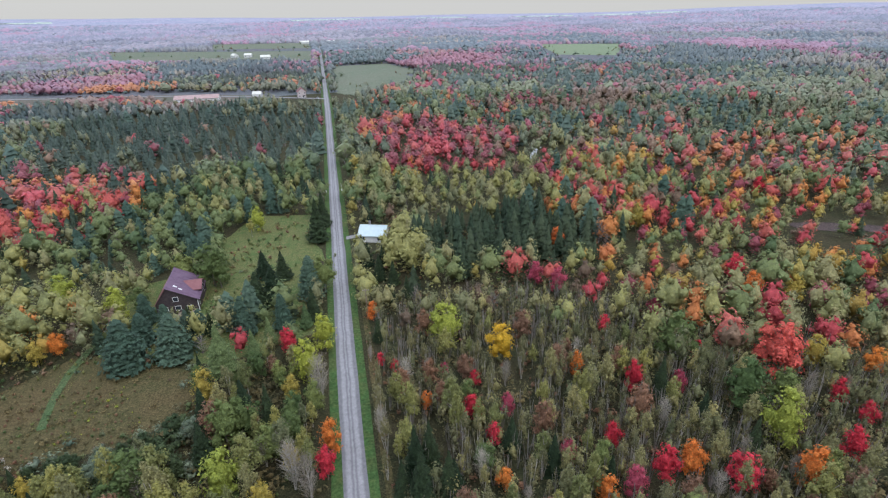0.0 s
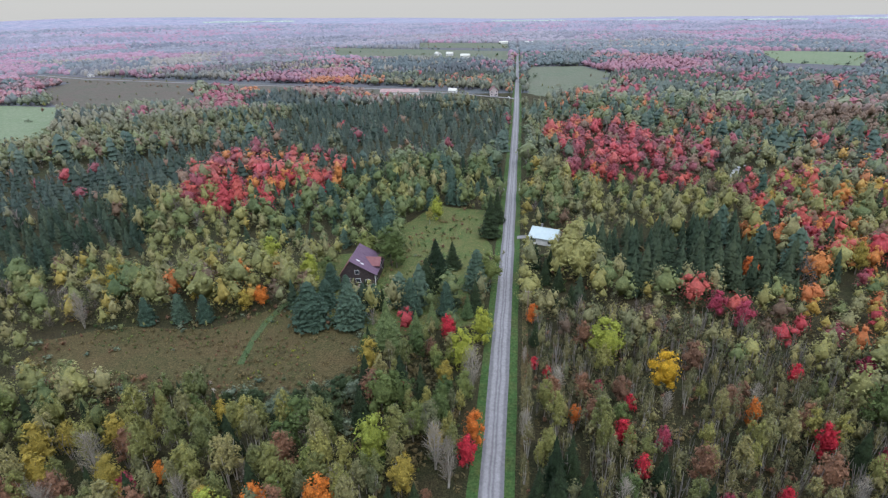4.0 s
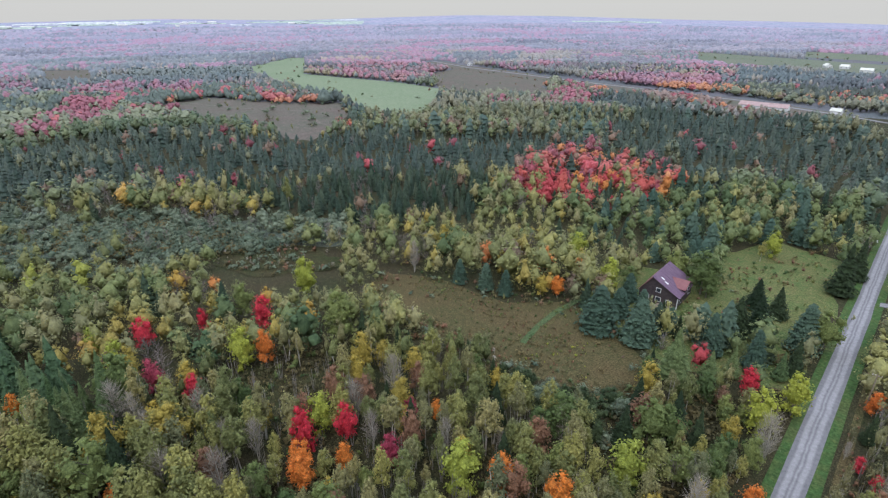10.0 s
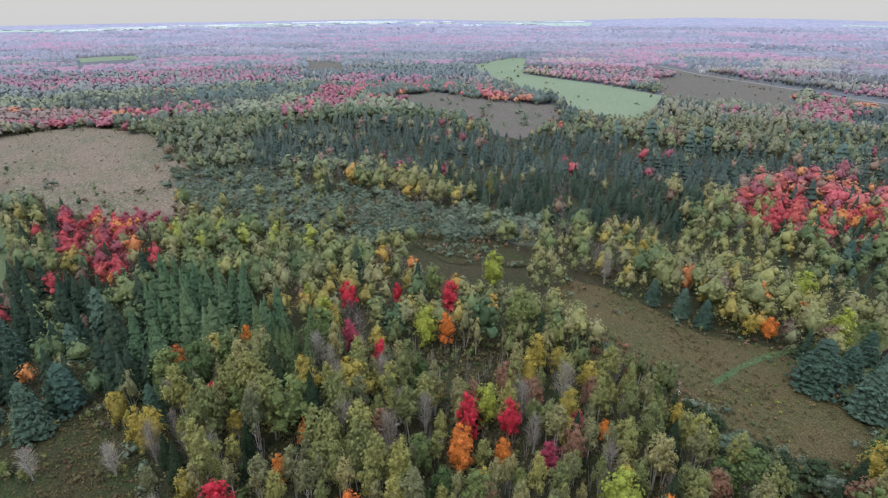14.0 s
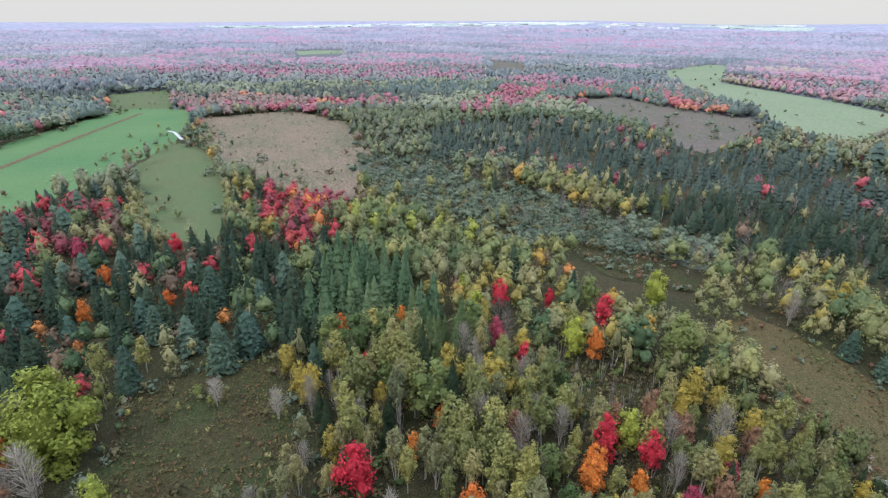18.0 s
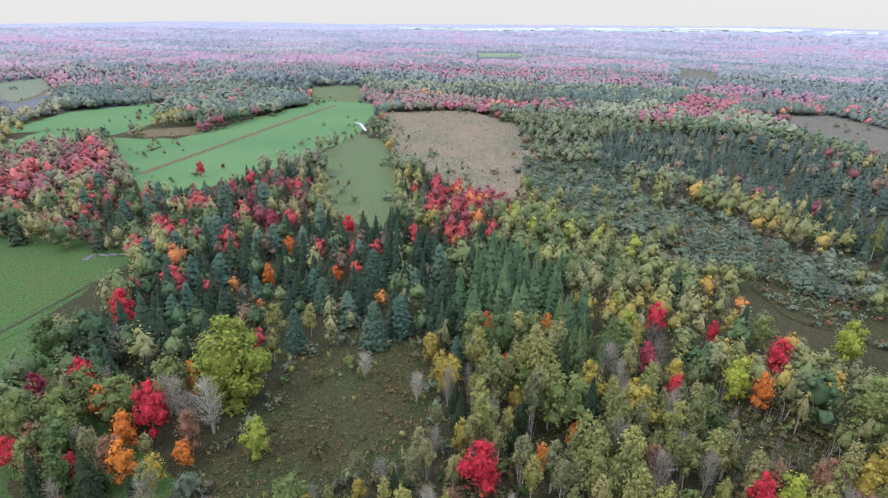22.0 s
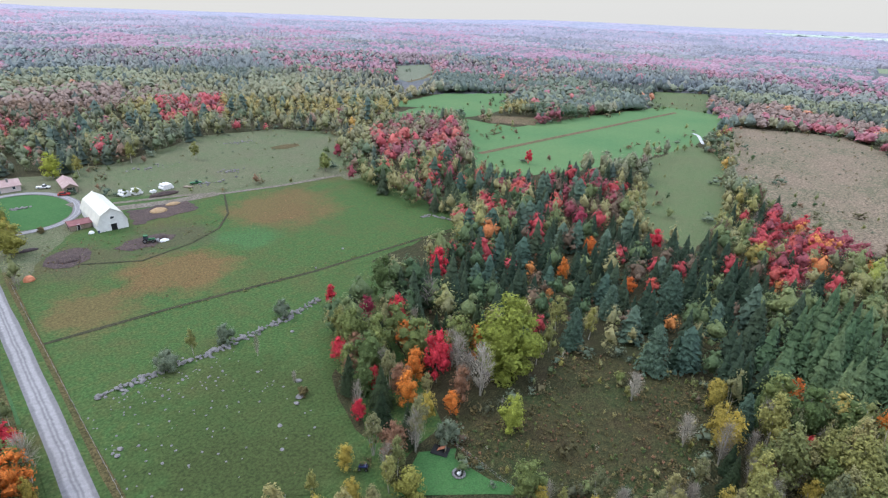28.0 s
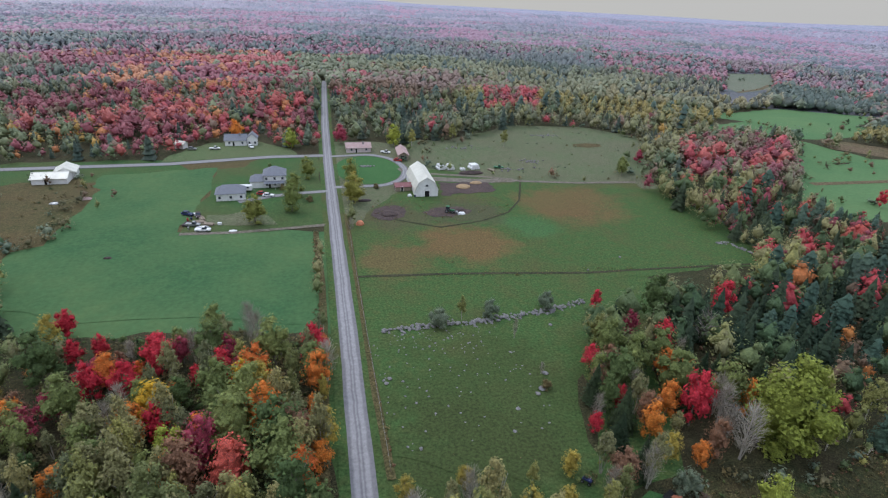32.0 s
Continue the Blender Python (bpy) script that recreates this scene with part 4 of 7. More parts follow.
def trunk_arrays(kind, seed, sides=5, limbs=5):
    """A tapered, slightly bent stem with a few limbs, one metre tall with its crown."""
    r = np.random.default_rng(seed + 50)
    lines = []
    top = 0.9 if kind in CONIFER else 0.82
    bend = r.normal(size=2) * 0.02
    hs = np.linspace(0, top, 4 if limbs else 2)
    stem = np.c_[bend[0] * np.sin(hs * 3), bend[1] * np.sin(hs * 4), hs]
    lines.append((stem, 0.011 if kind in ("bare", "birch", "sapling", "aspen") else 0.017, 0.004))
    for i in range(3 if kind == "sapling" else 2 if kind in ("birch", "bare") else 0):
        a, tilt = r.uniform(0, 2 * math.pi), r.uniform(0.06, 0.13)
        hs = np.linspace(0, r.uniform(0.6, 0.85), 3)
        lines.append((np.c_[0.02 * math.cos(a) + tilt * hs * math.cos(a), 0.02 * math.sin(a) + tilt * hs * math.sin(a), hs], 0.007, 0.003))
    if kind not in CONIFER:
        for i in range(limbs):
            h = r.uniform(0.25, 0.7)
            a = r.uniform(0, 2 * math.pi)
            b = np.array([bend[0] * math.sin(h * 3), bend[1] * math.sin(h * 4), h])
            e = b + np.array([math.cos(a), math.sin(a), 2.4 if kind == "bare" else 1.5]) * WIDTH[kind] * r.uniform(0.35, 0.6)
            lines.append((np.array([b, (b + e) / 2 + [0, 0, -0.02], e]), 0.0045 if kind == "bare" else 0.007, 0.0015))
    V, F, o = [], [], 0
    for pts, r0, r1 in lines:
        k = len(pts)
        rad = np.linspace(r0, r1, k)
        a = np.arange(sides) * 2 * math.pi / sides
        ring = np.stack([np.cos(a), np.sin(a), np.zeros(sides)], 1)
        v = pts[:, None, :] + ring[None] * rad[:, None, None]
        V.append(v.reshape(-1, 3))
        i = np.arange(sides)
        for s in range(k - 1):
            F.append(np.c_[o + s * sides + i, o + s * sides + (i + 1) % sides, o + (s + 1) * sides + (i + 1) % sides, o + (s + 1) * sides + i])
        o += k * sides
    return np.concatenate(V), np.concatenate(F)


WORDS = dict(
    straw=("mustard_birch", "young birch in mustard yellow autumn leaf"),
    maple=("yard_maple", "full yard maple turning from green to orange"),
    poplar=("large_poplar", "large broad poplar with bright yellow-green leaves"),
    sapling=("young_birch", "thin young birch with several pale stems"),
    birch=("birch_tree", "slender birch with pale stem and thin olive leaves"), aspen=("aspen_tree", "young aspen with yellow-green leaves"),
    lime=("poplar_tree", "round poplar with bright yellow-green leaves"), salmon=("salmon_maple", "large maple in salmon red autumn leaf"),
    yellow=("yellow_maple", "maple in bright golden yellow autumn leaf"), orange=("orange_maple", "maple in glowing orange autumn leaf"),
    red=("red_maple", "maple in bright red autumn leaf"), crimson=("crimson_maple", "maple in dark crimson autumn leaf"),
    russet=("russet_tree", "broadleaf tree in dull russet brown leaf"), green=("ash_tree", "broadleaf tree still in dark green leaf"),
    spruce=("spruce_tree", "dark green conical spruce"), pine=("pine_tree", "bluish green white pine with soft boughs"),
    cedar=("cedar_tree", "dense dark olive cedar"), larch=("larch_tree", "tall light green larch of the plantation"),
    willow=("willow_bush", "low grey-green willow bush"), alder=("alder_bush", "dense dark green alder bush beside the meadow"), bare=("bare_tree", "leafless tree with pale grey twigs"), shrub=("shrub", "low olive brown shrub in the clearing"))
STAND_WORDS = dict(straw="mustard yellow birches", poplar="large poplars", maple="yard maples", sapling="thin young birches", lime="yellow-green poplars", salmon="salmon red maples", birch="birches", aspen="aspens", yellow="golden maples", orange="orange maples", red="red maples", crimson="crimson maples", russet="russet broadleaf trees", green="dark green broadleaf trees",
                   spruce="dark spruces", pine="bluish pines", cedar="dark cedars", larch="light green larches", willow="grey-green willow bushes", alder="dark green alder bushes", bare="leafless grey trees", shrub="low shrubs")


def joined(name, kind, x, y, z, h, w, tint, protos, label, leaves=LEAF):
    """Many trees of one kind in one mesh."""
    vs, fs, ts, o = [], [[], []], [], 0
    pick = rng.integers(0, len(protos), len(x))
    turn = rng.uniform(0, 2 * math.pi, len(x))
    for i, (pv, pf) in enumerate(protos):
        s = np.where(pick == i)[0]
        if not len(s):
            continue
        c, sn = np.cos(turn[s])[:, None], np.sin(turn[s])[:, None]
        hh, ww = h[s][:, None], w[s][:, None]
        v = np.stack([(pv[:, 0] * c - pv[:, 1] * sn) * hh * ww + x[s][:, None], (pv[:, 0] * sn + pv[:, 1] * c) * hh * ww + y[s][:, None], pv[:, 2] * hh + z[s][:, None]], 2)
        k = len(pv)
        for f in pf if isinstance(pf, list) else [pf]:
            fs[f.shape[1] - 3].append((f[None] + (o + np.arange(len(s)) * k)[:, None, None]).reshape(-1, f.shape[1]))
        vs.append(v.reshape(-1, 3))
        ts.append(np.repeat(tint[s], k))
        o += len(s) * k
    if not vs:
        return
    faces = [np.concatenate(f) for f in fs if f]
    ob = mesh_object(name, np.concatenate(vs), faces, leaves[kind], attrs={"tint": np.concatenate(ts)}, smooth=True)
    tagged(ob, label, "woods", kind="stuff")


def scatter(r0, r1, step, seed):
    """Jittered grid of tree places in a ring, clear of fields, roads and houses."""
    r = np.random.default_rng(seed)
    k = np.arange(-r1, r1, step)
    gx, gy = np.meshgrid(k, k)
    x = (gx + r.uniform(-0.48, 0.48, gx.shape) * step).ravel()
    y = (gy + r.uniform(-0.48, 0.48, gy.shape) * step).ravel()
    d = np.hypot(x, y)
    keep = (d >= r0) & (d < r1)
    x, y = x[keep], y[keep]
    keep = np.ones(len(x), bool)
    for key, (poly, _, _) in list(FIELDS.items()) + list(YARDS.items()):
        # farther fields are also cleared toward the camera, so trees don't hide them
        for near in (1.0, 0.93, 0.87) if math.hypot(*poly[0]) > 190 else (1.0,):
            keep &= ~inside([(px * near, py * near) for px, py in poly], x, y)
    for line, wide in ((MAIN_ROAD, 5.4), (SIDE_ROAD, 24), ([(x * 0.955, y * 0.955) for x, y in SIDE_ROAD], 28), (SOUTH_ROAD, 6)):
        for (x0, y0), (x1, y1) in zip(line[:-1], line[1:]):
            dx, dy = x1 - x0, y1 - y0
            t = np.clip(((x - x0) * dx + (y - y0) * dy) / (dx * dx + dy * dy), 0, 1)
            keep &= np.hypot(x - x0 - t * dx, y - y0 - t * dy) > wide
    # houses and lone trees are cleared mostly on the camera's side, to stay in view
    for cx, cy, cr in CLEAR + (OWN_SPOTS if r1 < 400 else []):
        keep &= np.hypot(x - cx, y - cy) > cr
    return x[keep], y[keep]


def choose(x, y, seed):
    """The kind of each tree: by the stand it grows in, in patches."""
    wts = np.zeros((len(x), len(KINDS)))
    far = np.hypot(x, y) > 420
    for mix, sel in ((DEFAULT_NEAR, ~far), (DEFAULT_FAR, far)):
        wts[sel] = [mix.get(k, 0) for k in KINDS]
    wild = far.copy()
    for poly, mix in STANDS:
        sel = inside(poly, x + 3 * waver(x, y, 9, 31), y + 3 * waver(x, y, 9, 32))
        wts[sel] = [mix.get(k, 0) for k in KINDS]
        wild &= ~sel
    for i in range(len(KINDS)):
        wts[:, i] *= np.exp((1.15 if KINDS[i] in ("red", "crimson", "salmon", "orange") else 0.7) * waver(x, y, 28, 100 + i) + (0.6 + 1.4 * far) * waver(x, y, 110, 200 + i) + far * 1.0 * waver(x, y, 380, 300 + i))
    rusty = np.where(wild, np.exp(2.4 * waver(x, y, 100, 51) + 1.8 * waver(x, y, 420, 52) - 1.2), 1.0)
    for k in WARM + ("russet",):
        wts[:, KINDS.index(k)] *= rusty
    # far kinds are sharpened into patches, so distant woods look less speckled from the camera
    wts[far] = (wts[far] / wts[far].sum(1)[:, None]) ** 1.5
    c = np.cumsum(wts, 1)
    u = np.random.default_rng(seed).uniform(0, 1, len(x)) * c[:, -1]
    return (u[:, None] > c).sum(1)


CLEAR = [(-52, -42, 8), (-46, -46, 6), (-56, -36, 6), (7, 179, 8), (-46, 140, 7), (-42, 147, 8), (-49, 156, 11), (-44, 156, 9), (-50, 147, 8), (10, 190, 9), (-27, 560, 14), (-125, 570, 26), (-70, 576, 10), (-51, -222, 16), (32, -311, 14), (-52, -276, 10), (-34, -295, 14), (104, -256, 16), (-32, -265, 22), (-12, -284, 14)]
OWN_LIMIT = 260


def tree_proto(kind, seed):
    """One tree as a thing with trunk and crown."""
    name, label = WORDS[kind]
    root = tagged(new(name), label, "shrub" if kind in ("shrub", "willow", "alder") else "tree", "trees of the woods")
    v, f = trunk_arrays(kind, seed)
    mesh_object("trunk", v, f, BIRCH_BARK if kind in ("birch", "aspen", "bare", "sapling") else BARK, root)
    v, f = crown_arrays(kind, 0, seed)
    mesh_object("crown", v, f, LEAF[kind], root, attrs={"tint": np.full(len(v), 0.5)}, smooth=True)
    return root


def plant(root_list, used, x, y, h, w, turn):
    """Puts a copy of a tree at a place; the first one of each shape is the shape itself."""
    ob = root_list[used % len(root_list)]
    m = pose(x, y, 0, 0, 0, turn) @ Matrix.Diagonal((h * w, h * w, h, 1))
    if used >= len(root_list):
        ob = copy_thing(ob, Matrix())
    ob.matrix_basis = m
    return ob


PROTOS = {}
COUNT = {}


def plant_kind(kind, x, y, h, w=1.0):
    if kind not in PROTOS:
        PROTOS[kind] = [tree_proto(kind, 11 * i + 3) for i in range(5)]
        COUNT[kind] = 0
    ob = plant(PROTOS[kind], COUNT[kind], x, y, h, w, rng.uniform(0, 360))
    COUNT[kind] += 1
    return ob


def build_woods():
    # each farther band takes leaves with more haze in their colour
    bands = ((55, 122, 3.7, 0, LEAF), (122, 280, 5.3, 1, HAZE_1), (280, 500, 6.4, 2, HAZE_2), (500, 720, 7.2, 3, HAZE_3), (720, 1000, 8.5, 3, HAZE_4), (1000, 1400, 10.5, 4, HAZE_5), (1400, 1900, 13.0, 4, HAZE_6), (1900, 2500, 17.0, 4, HAZE_7), (2500, 3300, 24.0, 4, HAZE_7))
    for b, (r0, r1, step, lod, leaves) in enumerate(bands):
        x, y = scatter(r0, r1, step, 40 + b)
        kinds = choose(x, y, 60 + b)
        ang = np.degrees(np.arctan2(-x, y))
        seen = (ang > -58) | (ang < -124)
        keep = seen | (rng.uniform(size=len(x)) < 0.05)
        if lod == 0:
            keep &= (waver(x, y, 9, 21) > -0.85) | np.isin(kinds, [KINDS.index(k) for k in CONIFER])
        x, y, kinds, seen = x[keep], y[keep], kinds[keep], seen[keep]
        for i, kind in enumerate(KINDS):
            s = kinds == i
            if not s.any():
                continue
            xs, ys = x[s], y[s]
            grow = 1 + 0.25 * waver(xs, ys, 30, 9)
            # far trees are made lower and wider, so that fewer dark gaps show
            h = HEIGHT[kind] * (rng.uniform(0.62, 1.18, len(xs)) if lod < 3 else rng.uniform(0.8, 1.06, len(xs))) * (0.68 if lod > 3 else 0.85 if lod > 2 else 0.88 if lod else 1.0) * np.clip(grow, 0.7, 1.3) * np.where((ys > 25) & (np.hypot(xs, ys) < 122), 0.8, 1.0)
            w = rng.uniform(0.85, 1.2, len(xs)) * ((1.0, 1.4 if kind in ("birch", "aspen") else 1.1, 1.35 if kind in ("birch", "aspen") else 1.15, 1.3, 1.6)[lod] if kind not in CONIFER else (1.0, 1.12, 1.2, 1.4, 1.8)[lod]) * max(1.0, step / 9.0) * (1.0 if lod < 2 else 1.08 if lod < 3 else 1.2)
            own = np.zeros(len(xs), bool)
            if lod == 0:
                order = np.argsort(np.hypot(xs, ys) + 1000 * ~seen[s])
                own[order[:OWN_LIMIT]] = True
                for j in np.where(own)[0]:
                    plant_kind(kind, xs[j], ys[j], h[j], w[j])
            o = ~own
            protos = [crown_arrays(kind, max(lod, 1), 31 * q + 5) if lod < 3 else far_crown(kind, 31 * q + 5, 14 if r0 < 700 else 9) if r0 < 1000 else dome_crown(kind, 31 * q + 5, r0 < 1800) for q in range(6)]
            if lod == 0 and kind in ("birch", "aspen", "bare", "sapling") and o.any():
                joined(kind + "_stems", kind, xs[o], ys[o], land_height(xs[o], ys[o]), h[o], w[o], np.full(o.sum(), 0.5), [trunk_arrays(kind, q, 3, 3 if lod == 0 else 0) for q in range(6)], "pale stems of " + STAND_WORDS[kind], {kind: BIRCH_BARK})
            elif lod == 0 and kind not in CONIFER + ("shrub", "willow", "alder"):
                protos = [glue([p, trunk_arrays(kind, q, 3, 3 if lod == 0 else 0)]) for q, p in enumerate(protos)]
            z = land_height(xs, ys) - (0 if lod < 4 else 0.5)
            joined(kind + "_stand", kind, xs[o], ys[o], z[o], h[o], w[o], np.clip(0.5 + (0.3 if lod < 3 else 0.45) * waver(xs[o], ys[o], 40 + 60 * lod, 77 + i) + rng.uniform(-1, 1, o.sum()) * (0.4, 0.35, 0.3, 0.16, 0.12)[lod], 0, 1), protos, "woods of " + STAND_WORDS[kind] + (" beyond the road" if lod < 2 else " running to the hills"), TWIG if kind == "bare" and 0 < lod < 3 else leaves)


def plant_rows(rows):
    """Trees that stand out on their own: kind, place, height, breadth."""
    for kind, x, y, h, w in rows:
        h *= 1.0 if h < 4 or (x > 0 and y > 0 and kind in ("red", "crimson", "orange", "russet")) else 1.25
        plant_kind(kind, x, y, h, w)
        d = math.hypot(x, y)
        OWN_SPOTS.append((x - 1.8 * x / d, y - 1.8 * y / d, 0.85 * h * WIDTH[kind] * w + 1.6))


OWN_SPOTS = []
plant_rows([("spruce", 5, 173, 7, 1.2), ("spruce", 6.5, 165, 7.5, 1.2), ("spruce", 9, 154, 7.5, 1.2), ("spruce", 11, 162, 7, 1.2), ("spruce", 13, 150, 7, 1.2), ("spruce", 11, 138, 6.5, 1.2), ("spruce", 5.5, 120, 6, 1.2), ("spruce", 16, 141, 6, 1.2), ("spruce", 8.5, 70, 8, 1.3), ("spruce", 14, 68.5, 7, 1.3)])
plant_rows([("spruce", -27, 165, 8, 1.7), ("spruce", -21, 163, 8, 1.6), ("larch", -25.5, 120, 7, 1.4), ("larch", -22, 125, 7, 1.4), ("pine", -41, 136, 6, 1.3), ("larch", -13, 131, 6.5, 1.4)])
plant_rows([("pine", -57, 145, 7.5, 1.3), ("pine", -51, 141, 6, 1.3), ("green", -60, 151, 7, 1.0), ("spruce", -45, 141, 5, 1.2), ("green", -40, 162, 9, 1.2)])
plant_rows([("lime", 22, 115, 10, 1.2), ("yellow", 33, 104, 9, 1.05), ("russet", 41, 111, 9.5, 1.1), ("red", 25, 96, 5, 1), ("red", 24, 78, 6, 0.9), ("crimson", 19, 101, 4.5, 0.9), ("crimson", 29, 85, 6.5, 0.8), ("red", 8, 105, 4.5, 0.9), ("red", 5, 109, 4, 1), ("orange", 13, 91, 5.5, 0.9), ("orange", 5, 130, 6.5, 1), ("aspen", 7, 93, 8, 1), ("aspen", 9, 87, 9, 1), ("red", 46, 72, 6.5, 0.9), ("orange", 48, 93, 8, 0.7), ("red", 63, 109, 6, 0.9), ("spruce", 8, 74, 10, 1), ("spruce", 11, 76, 9, 1)])
plant_rows([("spruce", 8, 67, 10, 1.1), ("spruce", 13, 68, 9, 1), ("spruce", 5, 69, 8, 1), ("spruce", 27, 76, 7, 1.2), ("orange", 39, 60, 7, 1), ("crimson", 44, 60, 8, 0.9), ("salmon", 91, 83, 12, 1.15), ("lime", 77, 65, 11, 0.95), ("green", 77, 75, 11, 1.1), ("red", 78, 92, 6.5, 1), ("crimson", 67, 83, 7, 0.9), ("red", 87, 59, 8, 1), ("red", 97, 72, 7.5, 0.8), ("red", 98, 66, 6, 1), ("red", 51, 62, 9, 0.9), ("orange", 56, 62, 9, 0.9), ("crimson", 79, 112, 7, 1), ("straw", 102, 84, 8, 1)])
plant_rows([("orange", 113, 79, 8, 1), ("straw", 106, 169, 9, 1), ("red", 175, 191, 9, 1), ("orange", 72, 163, 8, 1.1), ("crimson", 55, 138, 8.5, 1.1), ("crimson", 60, 133, 8.5, 1.1), ("red", 114, 126, 9, 1.2), ("straw", 119, 109, 8, 1.1), ("orange", 111, 115, 9, 1.2)])
plant_rows([("pine", -56, 124, 11, 1.6), ("pine", -45, 125, 10.5, 1.5), ("pine", -55, 134, 7.5, 1.6), ("larch", -32, 115, 11.5, 1.6), ("pine", -29, 131, 10, 1), ("spruce", -27, 146, 9.5, 1.7), ("spruce", -23, 150, 9.5, 1.7), ("spruce", -38, 134, 5.5, 1.3), ("pine", -19, 132, 9, 1), ("spruce", -11, 134, 9, 1.1), ("lime", -8, 119, 8.5, 1), ("red", -17, 119, 6.5, 0.9), ("straw", -33, 102, 9, 1), ("straw", -15, 99, 7, 0.9), ("lime", -12, 107, 9.5, 1), ("lime", -26, 77, 9, 1.1), ("aspen", -22, 79, 9.5, 1.2), ("red", -8, 77, 6.5, 0.8)])
plant_rows([("orange", -7, 83, 7, 0.9), ("spruce", -31, 86, 8.5, 1.3), ("bare", -9, 100, 9.5, 1), ("orange", -74, 132, 6, 1), ("straw", -78, 129, 6, 1.2), ("lime", -83, 160, 9, 1.2), ("lime", -65, 148, 8.5, 1.1), ("green", -42, 163, 12, 1.25), ("green", -51, 166, 9, 1.2), ("bare", -40, 78, 8, 1), ("bare", -14, 76, 9, 1), ("bare", -11, 72, 9, 1), ("lime", -33, 208, 8, 1.1), ("spruce", -10, 191, 14, 1.2), ("spruce", -8, 206, 12, 1.1), ("pine", -12, 149, 11, 1.2), ("green", -8, 151, 10, 1.1)])
plant_rows([("red", -138, 36, 8.5, 0.9), ("crimson", -117, 30, 8, 0.9), ("red", -108, 35, 6.5, 0.9), ("red", -135, 50, 6.5, 0.7), ("lime", -130, 27, 9, 1), ("aspen", -117, 50, 9.5, 1.2), ("green", -135, 62, 9, 1), ("green", -104, 73, 12, 1.1), ("lime", -133, 82, 10.5, 0.9), ("bare", -76, 66, 9.5, 1), ("red", -76, 42, 10, 0.7), ("orange", -73, 39, 7, 0.9), ("lime", -79, 48, 8.5, 1), ("red", -73, 50, 8, 0.8), ("orange", -67, 45, 6, 0.8), ("straw", -89, 68, 9, 1), ("crimson", -61, 51, 7, 1), ("aspen", -83, 32, 10, 1.1)])
plant_rows([("straw", -122, 133, 9.5, 0.9), ("pine", -103, 120, 7, 1.2), ("pine", -94, 122, 7.5, 1.2), ("pine", -87, 123, 7, 1.2), ("straw", -95, 132, 8, 0.8), ("bare", -120, 116, 9, 0.9), ("orange", -64, 67, 4.5, 0.9), ("crimson", -68, 63, 5, 1), ("lime", -48, 56, 9.5, 1.1), ("aspen", -35, 202, 6, 1.1), ("aspen", -209, 125, 12, 0.9)])
plant_rows([("bare", -91, -5, 6.5, 1.2), ("spruce", -90, -11, 8.5, 1), ("pine", -109, -15, 9, 0.9), ("bare", -97, -22, 6.5, 1.2), ("bare", -103, -36, 6, 1.3), ("pine", -117, -38, 11, 1.1), ("pine", -150, -48, 11, 1.2), ("pine", -132, -58, 9, 1.1), ("aspen", -114, -64, 9, 1.3), ("aspen", -118, -56, 8, 1), ("orange", -142, -80, 7, 0.8), ("red", -191, -71, 7, 1), ("crimson", -187, -101, 8, 1), ("salmon", -155, -56, 5, 1.2), ("orange", -167, -85, 6, 1.1), ("red", -74, -5, 9.5, 1.1), ("straw", -125, 28, 9, 0.9), ("lime", -112, 49, 9.5, 1)])
plant_rows([("orange", -127.8, -9.7, 6.5, 0.8), ("red", -109.3, -3.2, 6, 0.8), ("orange", -130.7, 6.6, 6, 0.8), ("crimson", -114.1, 6.7, 6, 0.8), ("orange", -88.3, 12.2, 6, 0.8), ("orange", -81.8, 5.9, 5.5, 0.8), ("yellow", -82.1, 1.4, 4.2, 0.7), ("lime", -146, 26, 7, 0.7), ("spruce", -97, 13, 8, 1.1), ("spruce", -104, 19, 7, 1.1), ("larch", -112, -14, 8, 1.1), ("spruce", -96, -13, 6.5, 1.1)])
plant_rows([("bare", -78, 26, 9.5, 1), ("orange", -69, 37, 7, 1), ("red", -124, 62, 9, 0.9)])
plant_rows([("red", -83, -94, 8.5, 0.95), ("crimson", -80, -103, 6.5, 1), ("orange", -78, -85, 7.5, 0.95), ("red", -75, -71, 11.5, 0.8), ("orange", -88, -71, 8, 0.8), ("orange", -71, -74, 8, 0.9), ("orange", -64, -69, 8, 0.9), ("straw", -64, -63, 6.5, 1), ("bare", -79, -61, 10.5, 1.2), ("lime", -75, -49, 7.5, 1), ("red", -78, -117, 5.5, 0.8), ("red", -54, -73, 4.5, 1), ("poplar", -90, -62, 16, 1.2), ("spruce", -60, -73, 9, 1.3), ("spruce", -56, -68, 8, 1.3), ("aspen", -68, -99, 9, 1)])
plant_rows([("green", -91, -109, 12, 1), ("red", -113, -108, 9, 1), ("orange", -150, -61, 5, 1.3), ("pine", -111, -57, 10, 1)])
plant_rows([("salmon", 15, -73, 10, 1), ("crimson", 20, -79, 10.5, 0.9), ("orange", 10, -84, 11.5, 0.85), ("orange", 4, -70, 9, 1), ("red", 33, -109, 9, 1), ("red", 47, -117, 6, 0.8), ("red", 52, -116, 6, 0.9), ("orange", 43, -107, 7, 1.2), ("red", 45, -102, 8, 1), ("green", 20, -95, 10, 1.1), ("lime", 26, -80, 9, 0.9), ("green", 56, -109, 12, 1.1), ("green", 47, -96, 10, 1.1), ("red", 25, -104, 4.5, 1.1), ("crimson", 19, -110, 7, 0.8), ("crimson", 16, -103, 6, 0.9), ("aspen", 5, -99, 9, 0.9), ("aspen", 5, -92, 8.5, 0.9)])
